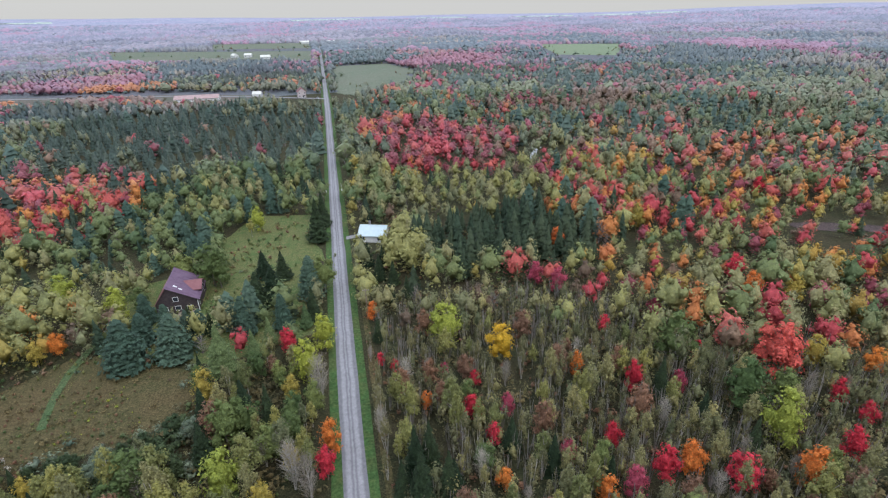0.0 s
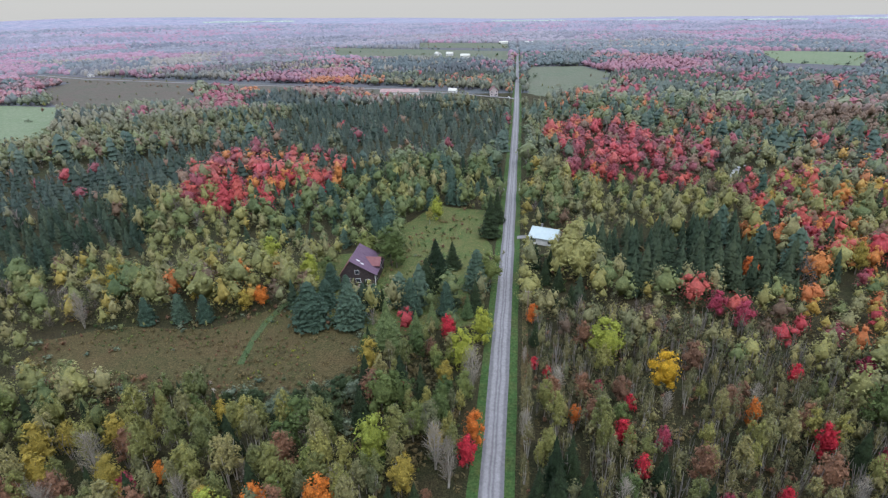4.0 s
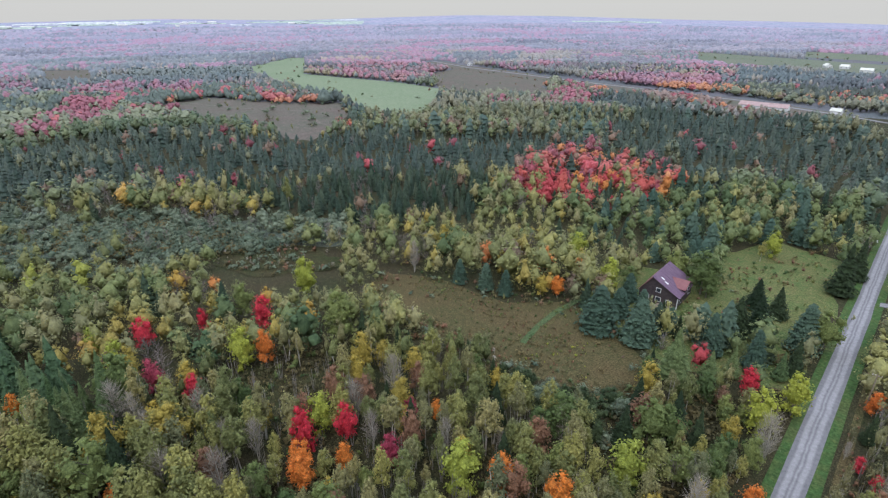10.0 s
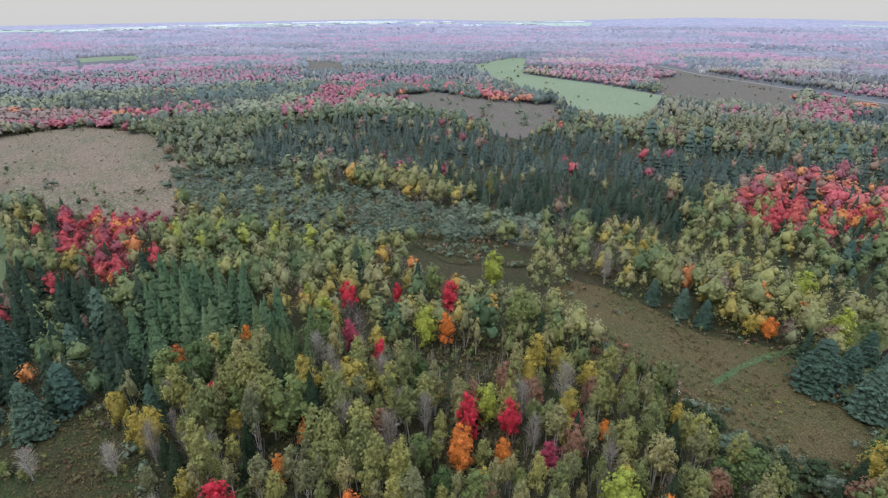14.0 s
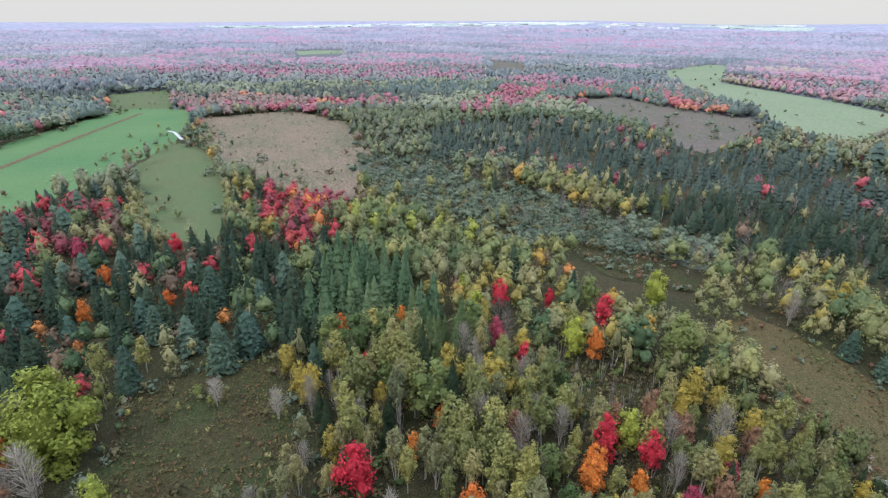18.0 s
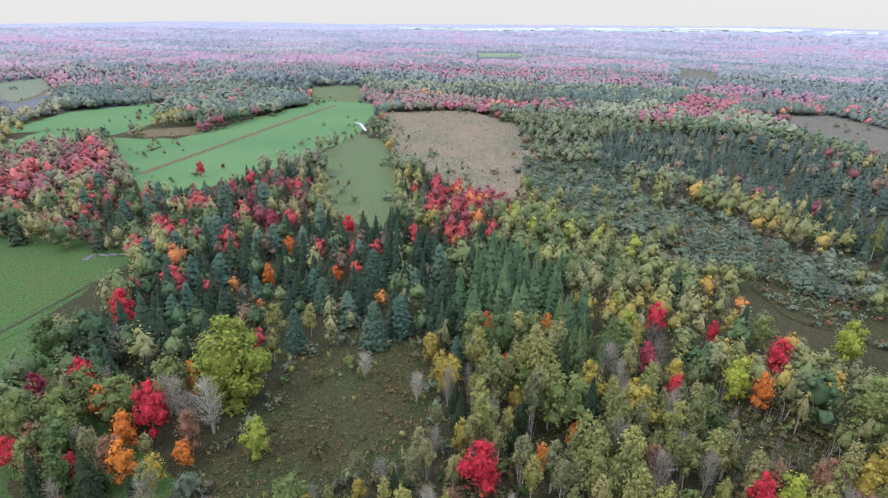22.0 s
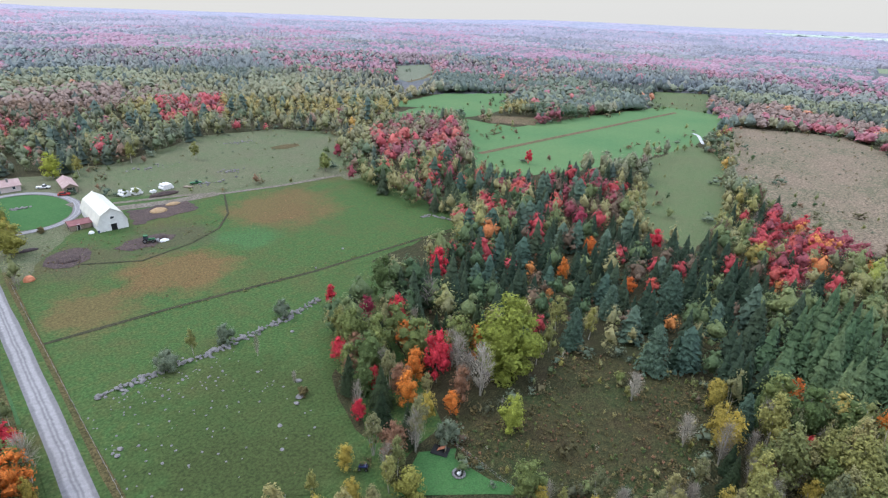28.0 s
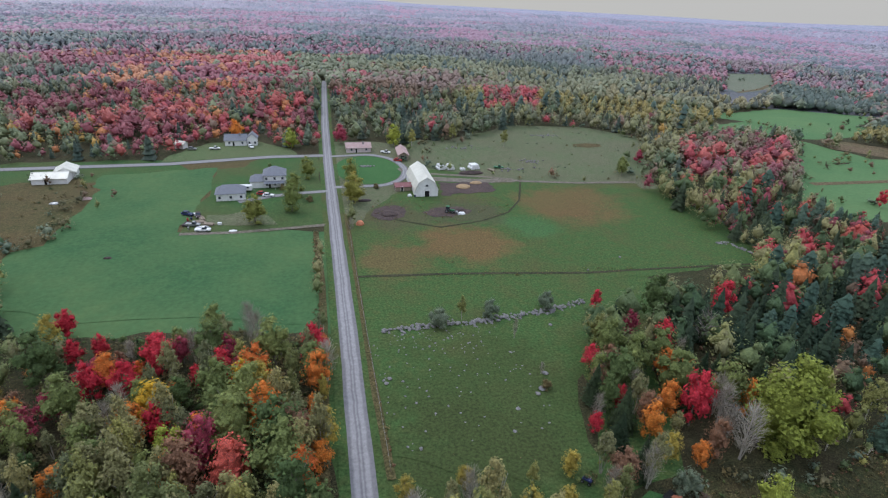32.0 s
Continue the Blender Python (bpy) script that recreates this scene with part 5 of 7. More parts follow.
plant_rows([("straw", -1, -93, 6, 0.7), ("orange", 1, -89, 5, 0.8), ("straw", 59, -123, 8, 1.1), ("red", 58, -129, 6, 1.2), ("green", 23, -119, 9, 1.0), ("bare", 13, -114, 9, 1.2), ("bare", 15, -119, 9, 1), ("green", 9, -107, 11, 1.1), ("straw", -44, -64, 5, 1.2), ("straw", -24, -65, 5, 1), ("straw", -13, -64, 6, 1)])
plant_rows([("maple", 18, -195, 9.5, 1.4), ("maple", 5, -206, 9.5, 1.3), ("maple", 4, -223, 8.5, 1.6), ("maple", -2, -247, 8.5, 1.35), ("maple", -20, -212, 10, 1.5), ("straw", -21, -226, 7.5, 1.1), ("maple", -21, -243, 8.5, 1.4), ("orange", 34, -316, 10, 1.1), ("lime", 5, -300, 9, 1.3), ("crimson", -22, -307, 9, 1.3), ("lime", -51, -300, 10, 1.3), ("aspen", -61, -298, 8, 1.3), ("aspen", -87, -307, 9, 1.2), ("aspen", -115, -294, 8, 1.4), ("aspen", -82, -253, 2, 1), ("green", -156, -233, 8, 1), ("crimson", -178, -253, 6, 1.2), ("shrub", -31, -229, 2.5, 1), ("shrub", -2, -216, 2.5, 1.3)])
plant_rows([("shrub", 9, -232, 2.5, 1), ("green", 15, -263, 3, 1.3)])
plant_rows([("willow", -32, -117, 4.5, 0.9), ("willow", -47, -119, 4.5, 0.8), ("willow", -64, -120, 4.5, 0.8), ("aspen", -39, -119, 6.0, 1.0), ("shrub", -50, -88, 2.5, 1), ("bare", -51, -93, 3.5, 1), ("bare", -50, -108, 5, 0.7), ("straw", -40, -57, 5, 1.2), ("maple", -48, -51, 6, 1.5), ("aspen", -36, -63, 5, 1), ("willow", -63, -56, 4.5, 0.8), ("red", -254, -175, 7, 0.9), ("green", -158, -238, 7, 1)])
build_woods()


def brush(poly, step, kinds, low, high, seed, keep=0.6):
    """Low bushes strewn over an area, in one mesh for each kind."""
    r = np.random.default_rng(seed)
    xs, ys = [p[0] for p in poly], [p[1] for p in poly]
    gx, gy = np.meshgrid(np.arange(min(xs), max(xs), step), np.arange(min(ys), max(ys), step))
    x = (gx + r.uniform(-0.5, 0.5, gx.shape) * step).ravel()
    y = (gy + r.uniform(-0.5, 0.5, gy.shape) * step).ravel()
    s = inside(poly, x, y) & (r.uniform(size=len(x)) < keep * (0.6 + 0.6 * waver(x, y, 9, seed)))
    for line in (MAIN_ROAD,):
        for (x0, y0), (x1, y1) in zip(line[:-1], line[1:]):
            dx, dy = x1 - x0, y1 - y0
            t = np.clip(((x - x0) * dx + (y - y0) * dy) / (dx * dx + dy * dy), 0, 1)
            s &= np.hypot(x - x0 - t * dx, y - y0 - t * dy) > 5.6
    x, y = x[s], y[s]
    pick = r.integers(0, len(kinds), len(x))
    for i, kind in enumerate(kinds):
        q = pick == i
        k = int(q.sum())
        if k:
            joined("brush", kind, x[q], y[q], np.zeros(k), r.uniform(low, high, k), r.uniform(0.8, 1.5, k), r.uniform(0, 1, k), [crown_arrays(kind, 3 if high < 3.0 else 2, 7 * p) for p in range(5)], "low brush of " + STAND_WORDS[kind] + " on open ground")


brush(FIELDS["scrub_clearing"][0], 3.6, ("shrub", "birch", "birch"), 1.2, 2.6, 1, 0.4)
brush(FIELDS["scrub_clearing"][0], 1.0, ("shrub", "green", "shrub", "russet"), 0.3, 1.0, 12, 0.75)
brush(FIELDS["scrub_clearing"][0], 5.5, ("willow", "green", "bare", "aspen", "shrub"), 1.6, 3.8, 21, 0.45)
brush(FIELDS["marsh"][0], 5, ("shrub", "shrub", "willow"), 0.5, 1.3, 22, 0.3)
brush(FIELDS["brown_meadow"][0], 1.2, ("shrub", "russet", "shrub", "green"), 0.3, 0.95, 2, 0.7)
brush(FIELDS["brown_meadow"][0], 5.5, ("willow", "shrub"), 0.9, 1.8, 13, 0.3)
brush([(-34, -164), (-45, -176), (-58, -183), (-69, -177), (-60, -159), (-47, -151), (-36, -156)], 1.0, ("russet", "russet", "shrub"), 0.15, 0.4, 14, 0.75)
brush([(-88, -206), (-116, -221), (-132, -196), (-107, -178), (-85, -184)], 1.3, ("russet", "shrub", "russet"), 0.15, 0.4, 35, 0.5)
brush(FIELDS["pasture"][0], 4.2, ("shrub", "russet", "green"), 0.1, 0.3, 15, 0.35)
brush([(-15, -192), (-30, -214), (-44, -216), (-68, -212), (-92, -212), (-92, -200), (-68, -186), (-34, -184), (-20, -182)], 1.5, ("shrub", "green", "russet", "shrub"), 0.2, 0.7, 40, 0.5)
brush([(-14, -149.5), (-64, -143.5), (-148, -136), (-148, -133), (-64, -140.5), (-14, -146.5)], 1.0, ("shrub", "green"), 0.2, 0.6, 41, 0.55)
brush(FIELDS["farm_meadow"][0], 5.0, ("shrub", "green", "willow"), 0.3, 1.2, 42, 0.35)
brush([(-15, -195), (-13, -195), (-10.8, -70), (-12.8, -70)], 0.9, ("shrub", "russet"), 0.5, 1.1, 16, 0.9)
brush([(-4, -184), (-2, -184), (2, -62), (-0.5, -62)], 0.9, ("shrub", "russet"), 0.5, 1.1, 17, 0.9)
brush([(2.4, 60), (4, 60), (4, 180), (2.4, 180)], 0.9, ("shrub", "russet"), 0.5, 1.2, 18, 0.9)
brush([(-64, 98), (-62, 108), (-52, 108), (-46, 101), (-54, 97)], 1.3, ("aspen", "shrub", "lime"), 0.3, 0.9, 24, 0.7)
brush(FIELDS["house_clearing"][0], 3.4, ("shrub", "aspen", "green"), 0.25, 0.8, 25, 0.25)
brush([(-120, 88), (-132, 136), (-60, 152), (-22, 226), (-8, 226), (-8, 118), (-36, 100), (-40, 120), (-80, 122), (-118, 110)], 2.4, ("shrub", "green", "aspen", "russet"), 0.5, 1.9, 26, 0.75)
brush([(3, 150), (3, 215), (70, 215), (110, 150), (60, 130)], 2.8, ("shrub", "green", "russet"), 0.6, 2.0, 27, 0.7)
brush([(-66, -58), (-98, -78), (-130, -64), (-118, -18), (-180, -14), (-200, -60), (-150, -116), (-92, -116)], 3.0, ("shrub", "green", "russet"), 0.6, 2.0, 28, 0.7)
brush([(-67, 89), (-54, 96), (-34, 98), (-27, 88), (-36, 81), (-59, 82)], 2.2, ("alder", "alder", "willow", "alder"), 2.0, 3.8, 36, 0.9)
brush([(-116, 90), (-105, 97), (-77, 96), (-62, 94), (-67, 86), (-93, 85)], 1.9, ("shrub", "bare", "shrub", "russet"), 0.9, 2.2, 37, 0.85)
brush([(-40, -61), (-52, -66), (-60, -82), (-67, -99), (-78, -118), (-84, -114), (-72, -94), (-64, -76), (-56, -62)], 1.3, ("shrub", "green", "straw", "shrub"), 0.4, 1.3, 38, 0.6)
brush(FIELDS["glade"][0], 2.0, ("shrub", "birch"), 0.6, 1.8, 3)
brush(FIELDS["brush_strip"][0], 2.0, ("shrub", "bare", "russet", "willow"), 0.8, 2.6, 4, 0.85)
for k, (poly, mix) in enumerate(STANDS):
    if mix.get("willow", 0) > 70:
        brush(poly, 3.6, ("willow", "willow", "willow", "shrub"), 2.6, 5.0, 30 + k, 0.95)


def hedge(poly, step, low, high, seed):
    """Bushes and young trees along the rim of a field."""
    r = np.random.default_rng(seed)
    xs, ys = [], []
    for (x0, y0), (x1, y1) in zip(poly, poly[1:] + poly[:1]):
        t = np.arange(0, 1, step / math.hypot(x1 - x0, y1 - y0))
        xs.append(x0 + (x1 - x0) * t)
        ys.append(y0 + (y1 - y0) * t)
    x, y = np.concatenate(xs), np.concatenate(ys)
    x, y = x + r.normal(size=len(x)) * step * 0.9, y + r.normal(size=len(y)) * step * 0.9
    s = r.uniform(size=len(x)) < 0.6 + 0.4 * waver(x, y, 40, seed)
    x, y = x[s], y[s]
    kinds = ("willow", "green", "birch", "russet", "aspen", "shrub")
    pick = r.integers(0, len(kinds), len(x))
    for i, kind in enumerate(kinds):
        q = pick == i
        n = int(q.sum())
        if n:
            joined("hedge", kind, x[q], y[q], land_height(x[q], y[q]), r.uniform(low, high, n), r.uniform(1.0, 1.6, n), r.uniform(0, 1, n), [crown_arrays(kind, 2, 9 * p) for p in range(4)], "hedge of " + STAND_WORDS[kind] + " along a field edge", HAZE_1)


for k, key in enumerate(("hay_field", "fallow_field", "fallow_slope", "marsh", "crop_field", "back_crop_field", "side_crop_field", "grass_clearing", "farm_meadow", "north_field", "north_east_field", "north_west_field", "upper_field", "brushy_meadow", "corner_meadow", "heath", "far_field", "east_fallow")):
    far = math.hypot(*FIELDS[key][0][0]) / 300
    hedge(FIELDS[key][0], 4.5 * max(1.0, min(far, 3.0)), 2.0, 5.5, 90 + k)
hedge(FIELDS["brown_meadow"][0], 2.4, 0.8, 2.6, 120)
hedge(FIELDS["house_clearing"][0], 2.4, 0.8, 3.0, 121)
hedge(FIELDS["scrub_clearing"][0], 2.2, 1.0, 3.2, 122)
brush(FIELDS["fallow_field"][0], 11, ("willow", "birch"), 2, 6, 5, 0.5)
brush(FIELDS["east_fallow"][0], 4, ("shrub", "willow", "alder"), 0.6, 2, 7, 0.4)
brush(FIELDS["farm_meadow"][0], 12, ("shrub",), 0.3, 0.9, 8, 0.3)
brush([(5, 60), (5, 140), (160, 150), (160, 30)], 1.7, ("shrub", "russet", "sapling", "shrub"), 0.7, 2.0, 9, 0.8)
brush([(5, 58), (5, 138), (60, 132), (96, 112), (118, 78), (90, 40)], 2.3, ("sapling", "birch", "sapling", "sapling"), 3.5, 7.5, 23, 0.85)
def stems(poly, step, low, high, seed):
    """Thin bare stems of a young wood, in one mesh."""
    r = np.random.default_rng(seed)
    xs, ys = [p[0] for p in poly], [p[1] for p in poly]
    gx, gy = np.meshgrid(np.arange(min(xs), max(xs), step), np.arange(min(ys), max(ys), step))
    x = (gx + r.uniform(-0.5, 0.5, gx.shape) * step).ravel()
    y = (gy + r.uniform(-0.5, 0.5, gy.shape) * step).ravel()
    s = inside(poly, x, y) & (waver(x, y, 14, seed) > -0.5)
    k = int(s.sum())
    joined("young_stems", "sapling", x[s], y[s], np.zeros(k), r.uniform(low, high, k), r.uniform(0.9, 1.6, k), r.uniform(0, 1, k), [trunk_arrays("sapling", q, 3, 2) for q in range(6)], "thin pale stems of young birches", {"sapling": STEM_BARK})


stems([(5, 58), (5, 138), (60, 132), (96, 112), (118, 78), (90, 40)], 3.2, 4.5, 9.0, 33)
stems([(-120, 66), (-120, -10), (-62, -10), (-8, 66), (-60, 80)], 4.5, 5.0, 9.5, 34)
brush([(-120, 66), (-120, -20), (-62, -20), (-8, 60), (-10, 150), (-60, 70)], 1.7, ("shrub", "sapling", "green", "shrub"), 0.8, 2.6, 10, 0.8)
brush([(0, -120), (0, -60), (55, -60), (75, -130)], 1.8, ("shrub", "green", "sapling", "shrub"), 0.8, 2.6, 11, 0.75)
brush([(-620, 715), (-380, 640), (-150, 585), (-20, 520), (-20, 490), (-160, 560), (-380, 618), (-620, 690)], 9, ("shrub", "willow", "russet"), 1.4, 3.5, 19, 0.6)

# ---- things: helpers ----
def box(bm, cx, cy, cz, sx, sy, sz, turn=0.0, bevel=0.0):
    """A box by its centre and sizes, added to a bmesh."""
    m = Matrix.Translation((cx, cy, cz)) @ Matrix.Rotation(turn, 4, "Z") @ Matrix.Diagonal((sx, sy, sz, 1))
    g = bmesh.ops.create_cube(bm, size=1.0, matrix=m)
    if bevel:
        bmesh.ops.bevel(bm, geom=list({e for v in g["verts"] for e in v.link_edges}), offset=bevel, segments=1, affect="EDGES")
    return bm


def boxes(*rows, bevel=0.0):
    bm = bmesh.new()
    for r in rows:
        box(bm, *r, bevel=bevel)
    return bm


def prism(points, y0, y1):
    """An outline in x and z, drawn out from y0 to y1."""
    bm = bmesh.new()
    a = [bm.verts.new((x, y0, z)) for x, z in points]
    b = [bm.verts.new((x, y1, z)) for x, z in points]
    bm.faces.new(a)
    bm.faces.new(b[::-1])
    for i in range(len(points)):
        j = (i + 1) % len(points)
        bm.faces.new((a[j], a[i], b[i], b[j]))
    bmesh.ops.recalc_face_normals(bm, faces=bm.faces)
    return bm


def slab(points, thick):
    """A sloping roof plane with thickness, from its corners."""
    bm = bmesh.new()
    up = [bm.verts.new(p) for p in points]
    dn = [bm.verts.new((p[0], p[1], p[2] - thick)) for p in points]
    bm.faces.new(up)
    bm.faces.new(dn[::-1])
    for i in range(len(points)):
        j = (i + 1) % len(points)
        bm.faces.new((up[j], up[i], dn[i], dn[j]))
    bmesh.ops.recalc_face_normals(bm, faces=bm.faces)
    return bm


def drum(cx, cy, z0, z1, r0, r1, sides=12, axis="Z"):
    bm = bmesh.new()
    m = Matrix.Translation((cx, cy, (z0 + z1) / 2)) if axis == "Z" else Matrix.Translation((cx, cy, z0)) @ Matrix.Rotation(math.pi / 2, 4, axis)
    bmesh.ops.create_cone(bm, cap_ends=True, segments=sides, radius1=r0, radius2=r1, depth=abs(z1 - z0), matrix=m)
    return bm


WHITE = plain_material("white_paint", (0.66, 0.66, 0.66), (0.80, 0.80, 0.79), 0.7, 0.6)
PINKWALL = plain_material("pale_pink_siding", (0.50, 0.42, 0.42), (0.62, 0.54, 0.53), 0.8, 0.7)
SHEET = plain_material("cream_sheet_roof", (0.60, 0.59, 0.52), (0.76, 0.75, 0.67), 0.3, 0.45, metal=0.1)
PURPLE = plain_material("purple_brown_metal_roof", (0.125, 0.078, 0.12), (0.185, 0.118, 0.172), 0.5, 0.5)
REDROOF = plain_material("dull_red_roof", (0.20, 0.08, 0.085), (0.27, 0.12, 0.12), 0.5, 0.55)
TEAL = plain_material("pale_teal_roof", (0.46, 0.56, 0.57), (0.56, 0.65, 0.66), 0.5, 0.5)
SLATE = plain_material("grey_shingles", (0.15, 0.16, 0.185), (0.22, 0.23, 0.26), 1.5, 0.75)
RUST = plain_material("rusty_pink_roof", (0.36, 0.24, 0.23), (0.48, 0.36, 0.34), 0.4, 0.7)
# near-black: dark door leaves, and interior shade put into panels over openings
DARK = plain_material("dark_opening", (0.012, 0.012, 0.014), (0.02, 0.02, 0.022), 2.0, 0.6)
DARKWOOD = plain_material("dark_stained_boards", (0.05, 0.04, 0.045), (0.09, 0.07, 0.07), 1.2, 0.8)
WOOD = plain_material("weathered_wood", (0.20, 0.16, 0.12), (0.33, 0.27, 0.21), 1.5, 0.85)
STONE = plain_material("field_stone", (0.13, 0.125, 0.125), (0.30, 0.285, 0.28), 1.8, 0.9, 0.4)
TARP = plain_material("white_wrap", (0.74, 0.74, 0.74), (0.82, 0.82, 0.82), 0.8, 0.4)
STEEL = plain_material("grey_steel", (0.28, 0.29, 0.30), (0.40, 0.41, 0.42), 2.0, 0.4, metal=0.7)
RUBBER = plain_material("black_rubber", (0.015, 0.015, 0.015), (0.03, 0.03, 0.03), 3.0, 0.8)
REDPAINT = plain_material("red_paint", (0.34, 0.03, 0.03), (0.42, 0.05, 0.045), 1.0, 0.4)
GREENPAINT = plain_material("green_paint", (0.02, 0.12, 0.05), (0.04, 0.16, 0.07), 1.0, 0.4)
BLUEPAINT = plain_material("dark_blue_paint", (0.02, 0.03, 0.09), (0.035, 0.045, 0.13), 1.0, 0.35)
ORANGETARP = plain_material("orange_tarp", (0.50, 0.17, 0.09), (0.62, 0.26, 0.15), 1.2, 0.6)
TANHEAP = plain_material("tan_straw", (0.30, 0.20, 0.11), (0.42, 0.30, 0.18), 1.0, 0.95)
GLASS = plain_material("window_glass", (0.03, 0.04, 0.05), (0.06, 0.07, 0.085), 0.6, 0.08)
TRACK = ground_material("worn_track", (0.16, 0.14, 0.12), (0.13, 0.115, 0.08), (0.20, 0.175, 0.15), 0.06, 0.5)
DITCH = ground_material("dark_ditch", (0.035, 0.042, 0.022), (0.05, 0.05, 0.028), (0.065, 0.06, 0.03), 0.1, 0.8)
WATER = plain_material("pale_water", (0.45, 0.47, 0.50), (0.60, 0.62, 0.65), 0.05, 0.08)


# ---- lines on the land ----
def ground_line(name, line, width, z, mat, label, category):
    return ribbon(name, line, width, z, mat, label, category)


ground_line("crop_strip", [(-251, -209), (-340, -206), (-430, -203), (-517, -199)], 4.5, 0.16, STRIP, "tan stubble strip down the green field", "field strip")
ground_line("meadow_path", [(-68, 137), (-69.5, 124), (-69, 114), (-67.5, 104)], 1.8, 0.16, PATH_GRASS, "mown green path through the brown meadow", "path")
ground_line("ditch", [(-14, -148), (-29, -146.5), (-44, -145), (-64, -142), (-87, -138.5), (-115, -137), (-148, -134.6)], 1.3, 0.16, DITCH, "narrow dark ditch across the pasture", "ditch")
ground_line("farm_track", [(-60, -247), (-87, -239), (-101, -231), (-127, -225.5), (-158, -223)], 2.6, 0.19, TRACK, "worn earth track along the farm meadow", "track")
ground_line("inner_track", [(-100, -230), (-90, -206), (-80, -193), (-67, -186), (-49, -182), (-28, -195)], 0.9, 0.195, DITCH, "dark tyre track bending through the pasture", "track")
ground_line("loop_drive", [(-13, -232.5)] + [(-31 + 18 * math.cos(math.radians(a)), -258 + 25.6 * math.sin(math.radians(a))) for a in range(84, 284, 12)] + [(-14, -282)], 3.4, 0.19, GRAVEL, "gravel loop drive round the bright lawn", "drive")
ground_line("house_drive", [(-11, -228), (2, -226.6), (13, -224.5), (26, -219)], 3.4, 0.19, GRAVEL, "gravel drive to the farmhouse and garage", "drive")
ground_line("field_lane", [(-9, -190.5), (8, -189), (24, -188), (43, -189)], 2.2, 0.18, TRACK, "brown field lane beside the crop", "track")
ground_line("yard", [(-48, -258), (-51, -244), (-60, -239), (-79, -234), (-98, -233)], 6.0, 0.175, TRACK, "worn grey farmyard beside the barn", "yard")
ground_line("brown_bank", [(-15.5, -200), (-14.7, -187), (-13.5, -148), (-12.5, -119), (-12.2, -103), (-11.9, -70)], 1.7, 0.18, BROWN_GRASS, "brown weedy fence line beside the road", "verge")
ground_line("brown_bank", [(-3.0, -184), (-3.4, -146), (-2.6, -124), (-1.2, -94), (0.5, -60)], 2.0, 0.18, BROWN_GRASS, "brown weedy fence line beside the road", "verge")
ground_line("brown_bank", [(2.9, 60), (2.9, 120), (2.8, 180)], 1.6, 0.18, BROWN_GRASS, "brown weedy fence line beside the road", "verge")
ground_line("teal_house_drive", [(-0.5, 191), (3, 192), (7, 193)], 3.0, 0.19, GRAVEL, "short gravel drive to the teal-roofed house", "drive")
ground_line("creek", [(91, 247), (94, 253), (103, 272), (113, 294), (118, 300)], 3.0, 0.2, WATER, "pale creek between the trees", "creek")
ground_line("pond_channel", [(-432, -150), (-427, -144), (-413, -137), (-399, -130)], 2.4, 0.2, WATER, "pale open water at the field corner", "water")
ground_line("brushy_track", [(-442, -484), (-490, -505), (-530, -535)], 5.0, 0.2, STRIP, "tan track through the brushy meadow", "track")
ground_line("fallow_track", [(-590, 240), (-500, 262), (-440, 290), (-375, 262)], 3.0, 0.2, TRACK, "worn track through the fallow field", "track")
outline_mesh("dark_soil_bed", [(-60, -233), (-72, -233.5), (-84, -232), (-85, -225), (-82, -218), (-70, -216.5), (-58, -216)], 0.2, SOIL, "dark bare soil beside the barn", "soil", 1.6, 2.5)
outline_mesh("dark_soil_bed", [(-25, -199), (-27, -204), (-31, -206.5), (-36, -207), (-39, -203), (-38, -197), (-35, -193), (-31, -191), (-27, -193)], 0.2, SOIL, "dark purplish soil heap ground", "soil", 1.6, 2.5)
outline_mesh("dark_soil_bed", [(-45, -198), (-50, -201.5), (-57, -202), (-63, -201), (-66, -197), (-63, -193.5), (-56, -191), (-49, -192)], 0.2, SOIL, "dark churned ground by the tractor", "soil", 1.6, 2.5)
outline_mesh("weedy_patch", [(10, -193), (24, -194), (36, -196), (36, -206), (24, -208), (14, -203)], 0.178, WORN, "worn brown grass beside the maple", "weeds", 1.5)
outline_mesh("bare_earth_patch", [(-158, -290), (-166, -287), (-176, -289), (-178, -294), (-170, -297), (-160, -296)], 0.2, BROWN_GRASS, "rusty bare earth in the far meadow", "soil", 1.5)
brush([(-70.5, 137), (-66.5, 137), (-67, 120), (-65.5, 103), (-69.5, 103), (-71.8, 122)], 0.5, ("green", "aspen"), 0.12, 0.3, 39, 0.9)
brush([(-62, 111), (-55, 116), (-51, 111), (-58, 106)], 1.1, ("aspen", "lime"), 0.35, 0.8, 20, 0.8)


# ---- buildings ----
def opening(root, kind, x, y, z, w, h, face, frame_mat=None):
    """A window or door set on a wall. face: 'x' or 'y', the wall's normal."""
    fm = frame_mat or WHITE
    big = (0.10, w + 0.3, h + 0.3) if face == "x" else (w + 0.3, 0.10, h + 0.3)
    small = (0.16, w, h) if face == "x" else (w, 0.16, h)
    f = part("window" if kind == "window" else "door", boxes((x, y, z, *big)), fm, root)
    part("pane" if kind == "window" else "door_leaf", boxes((x, y, z, *small)), GLASS if kind == "window" else DARK, f)


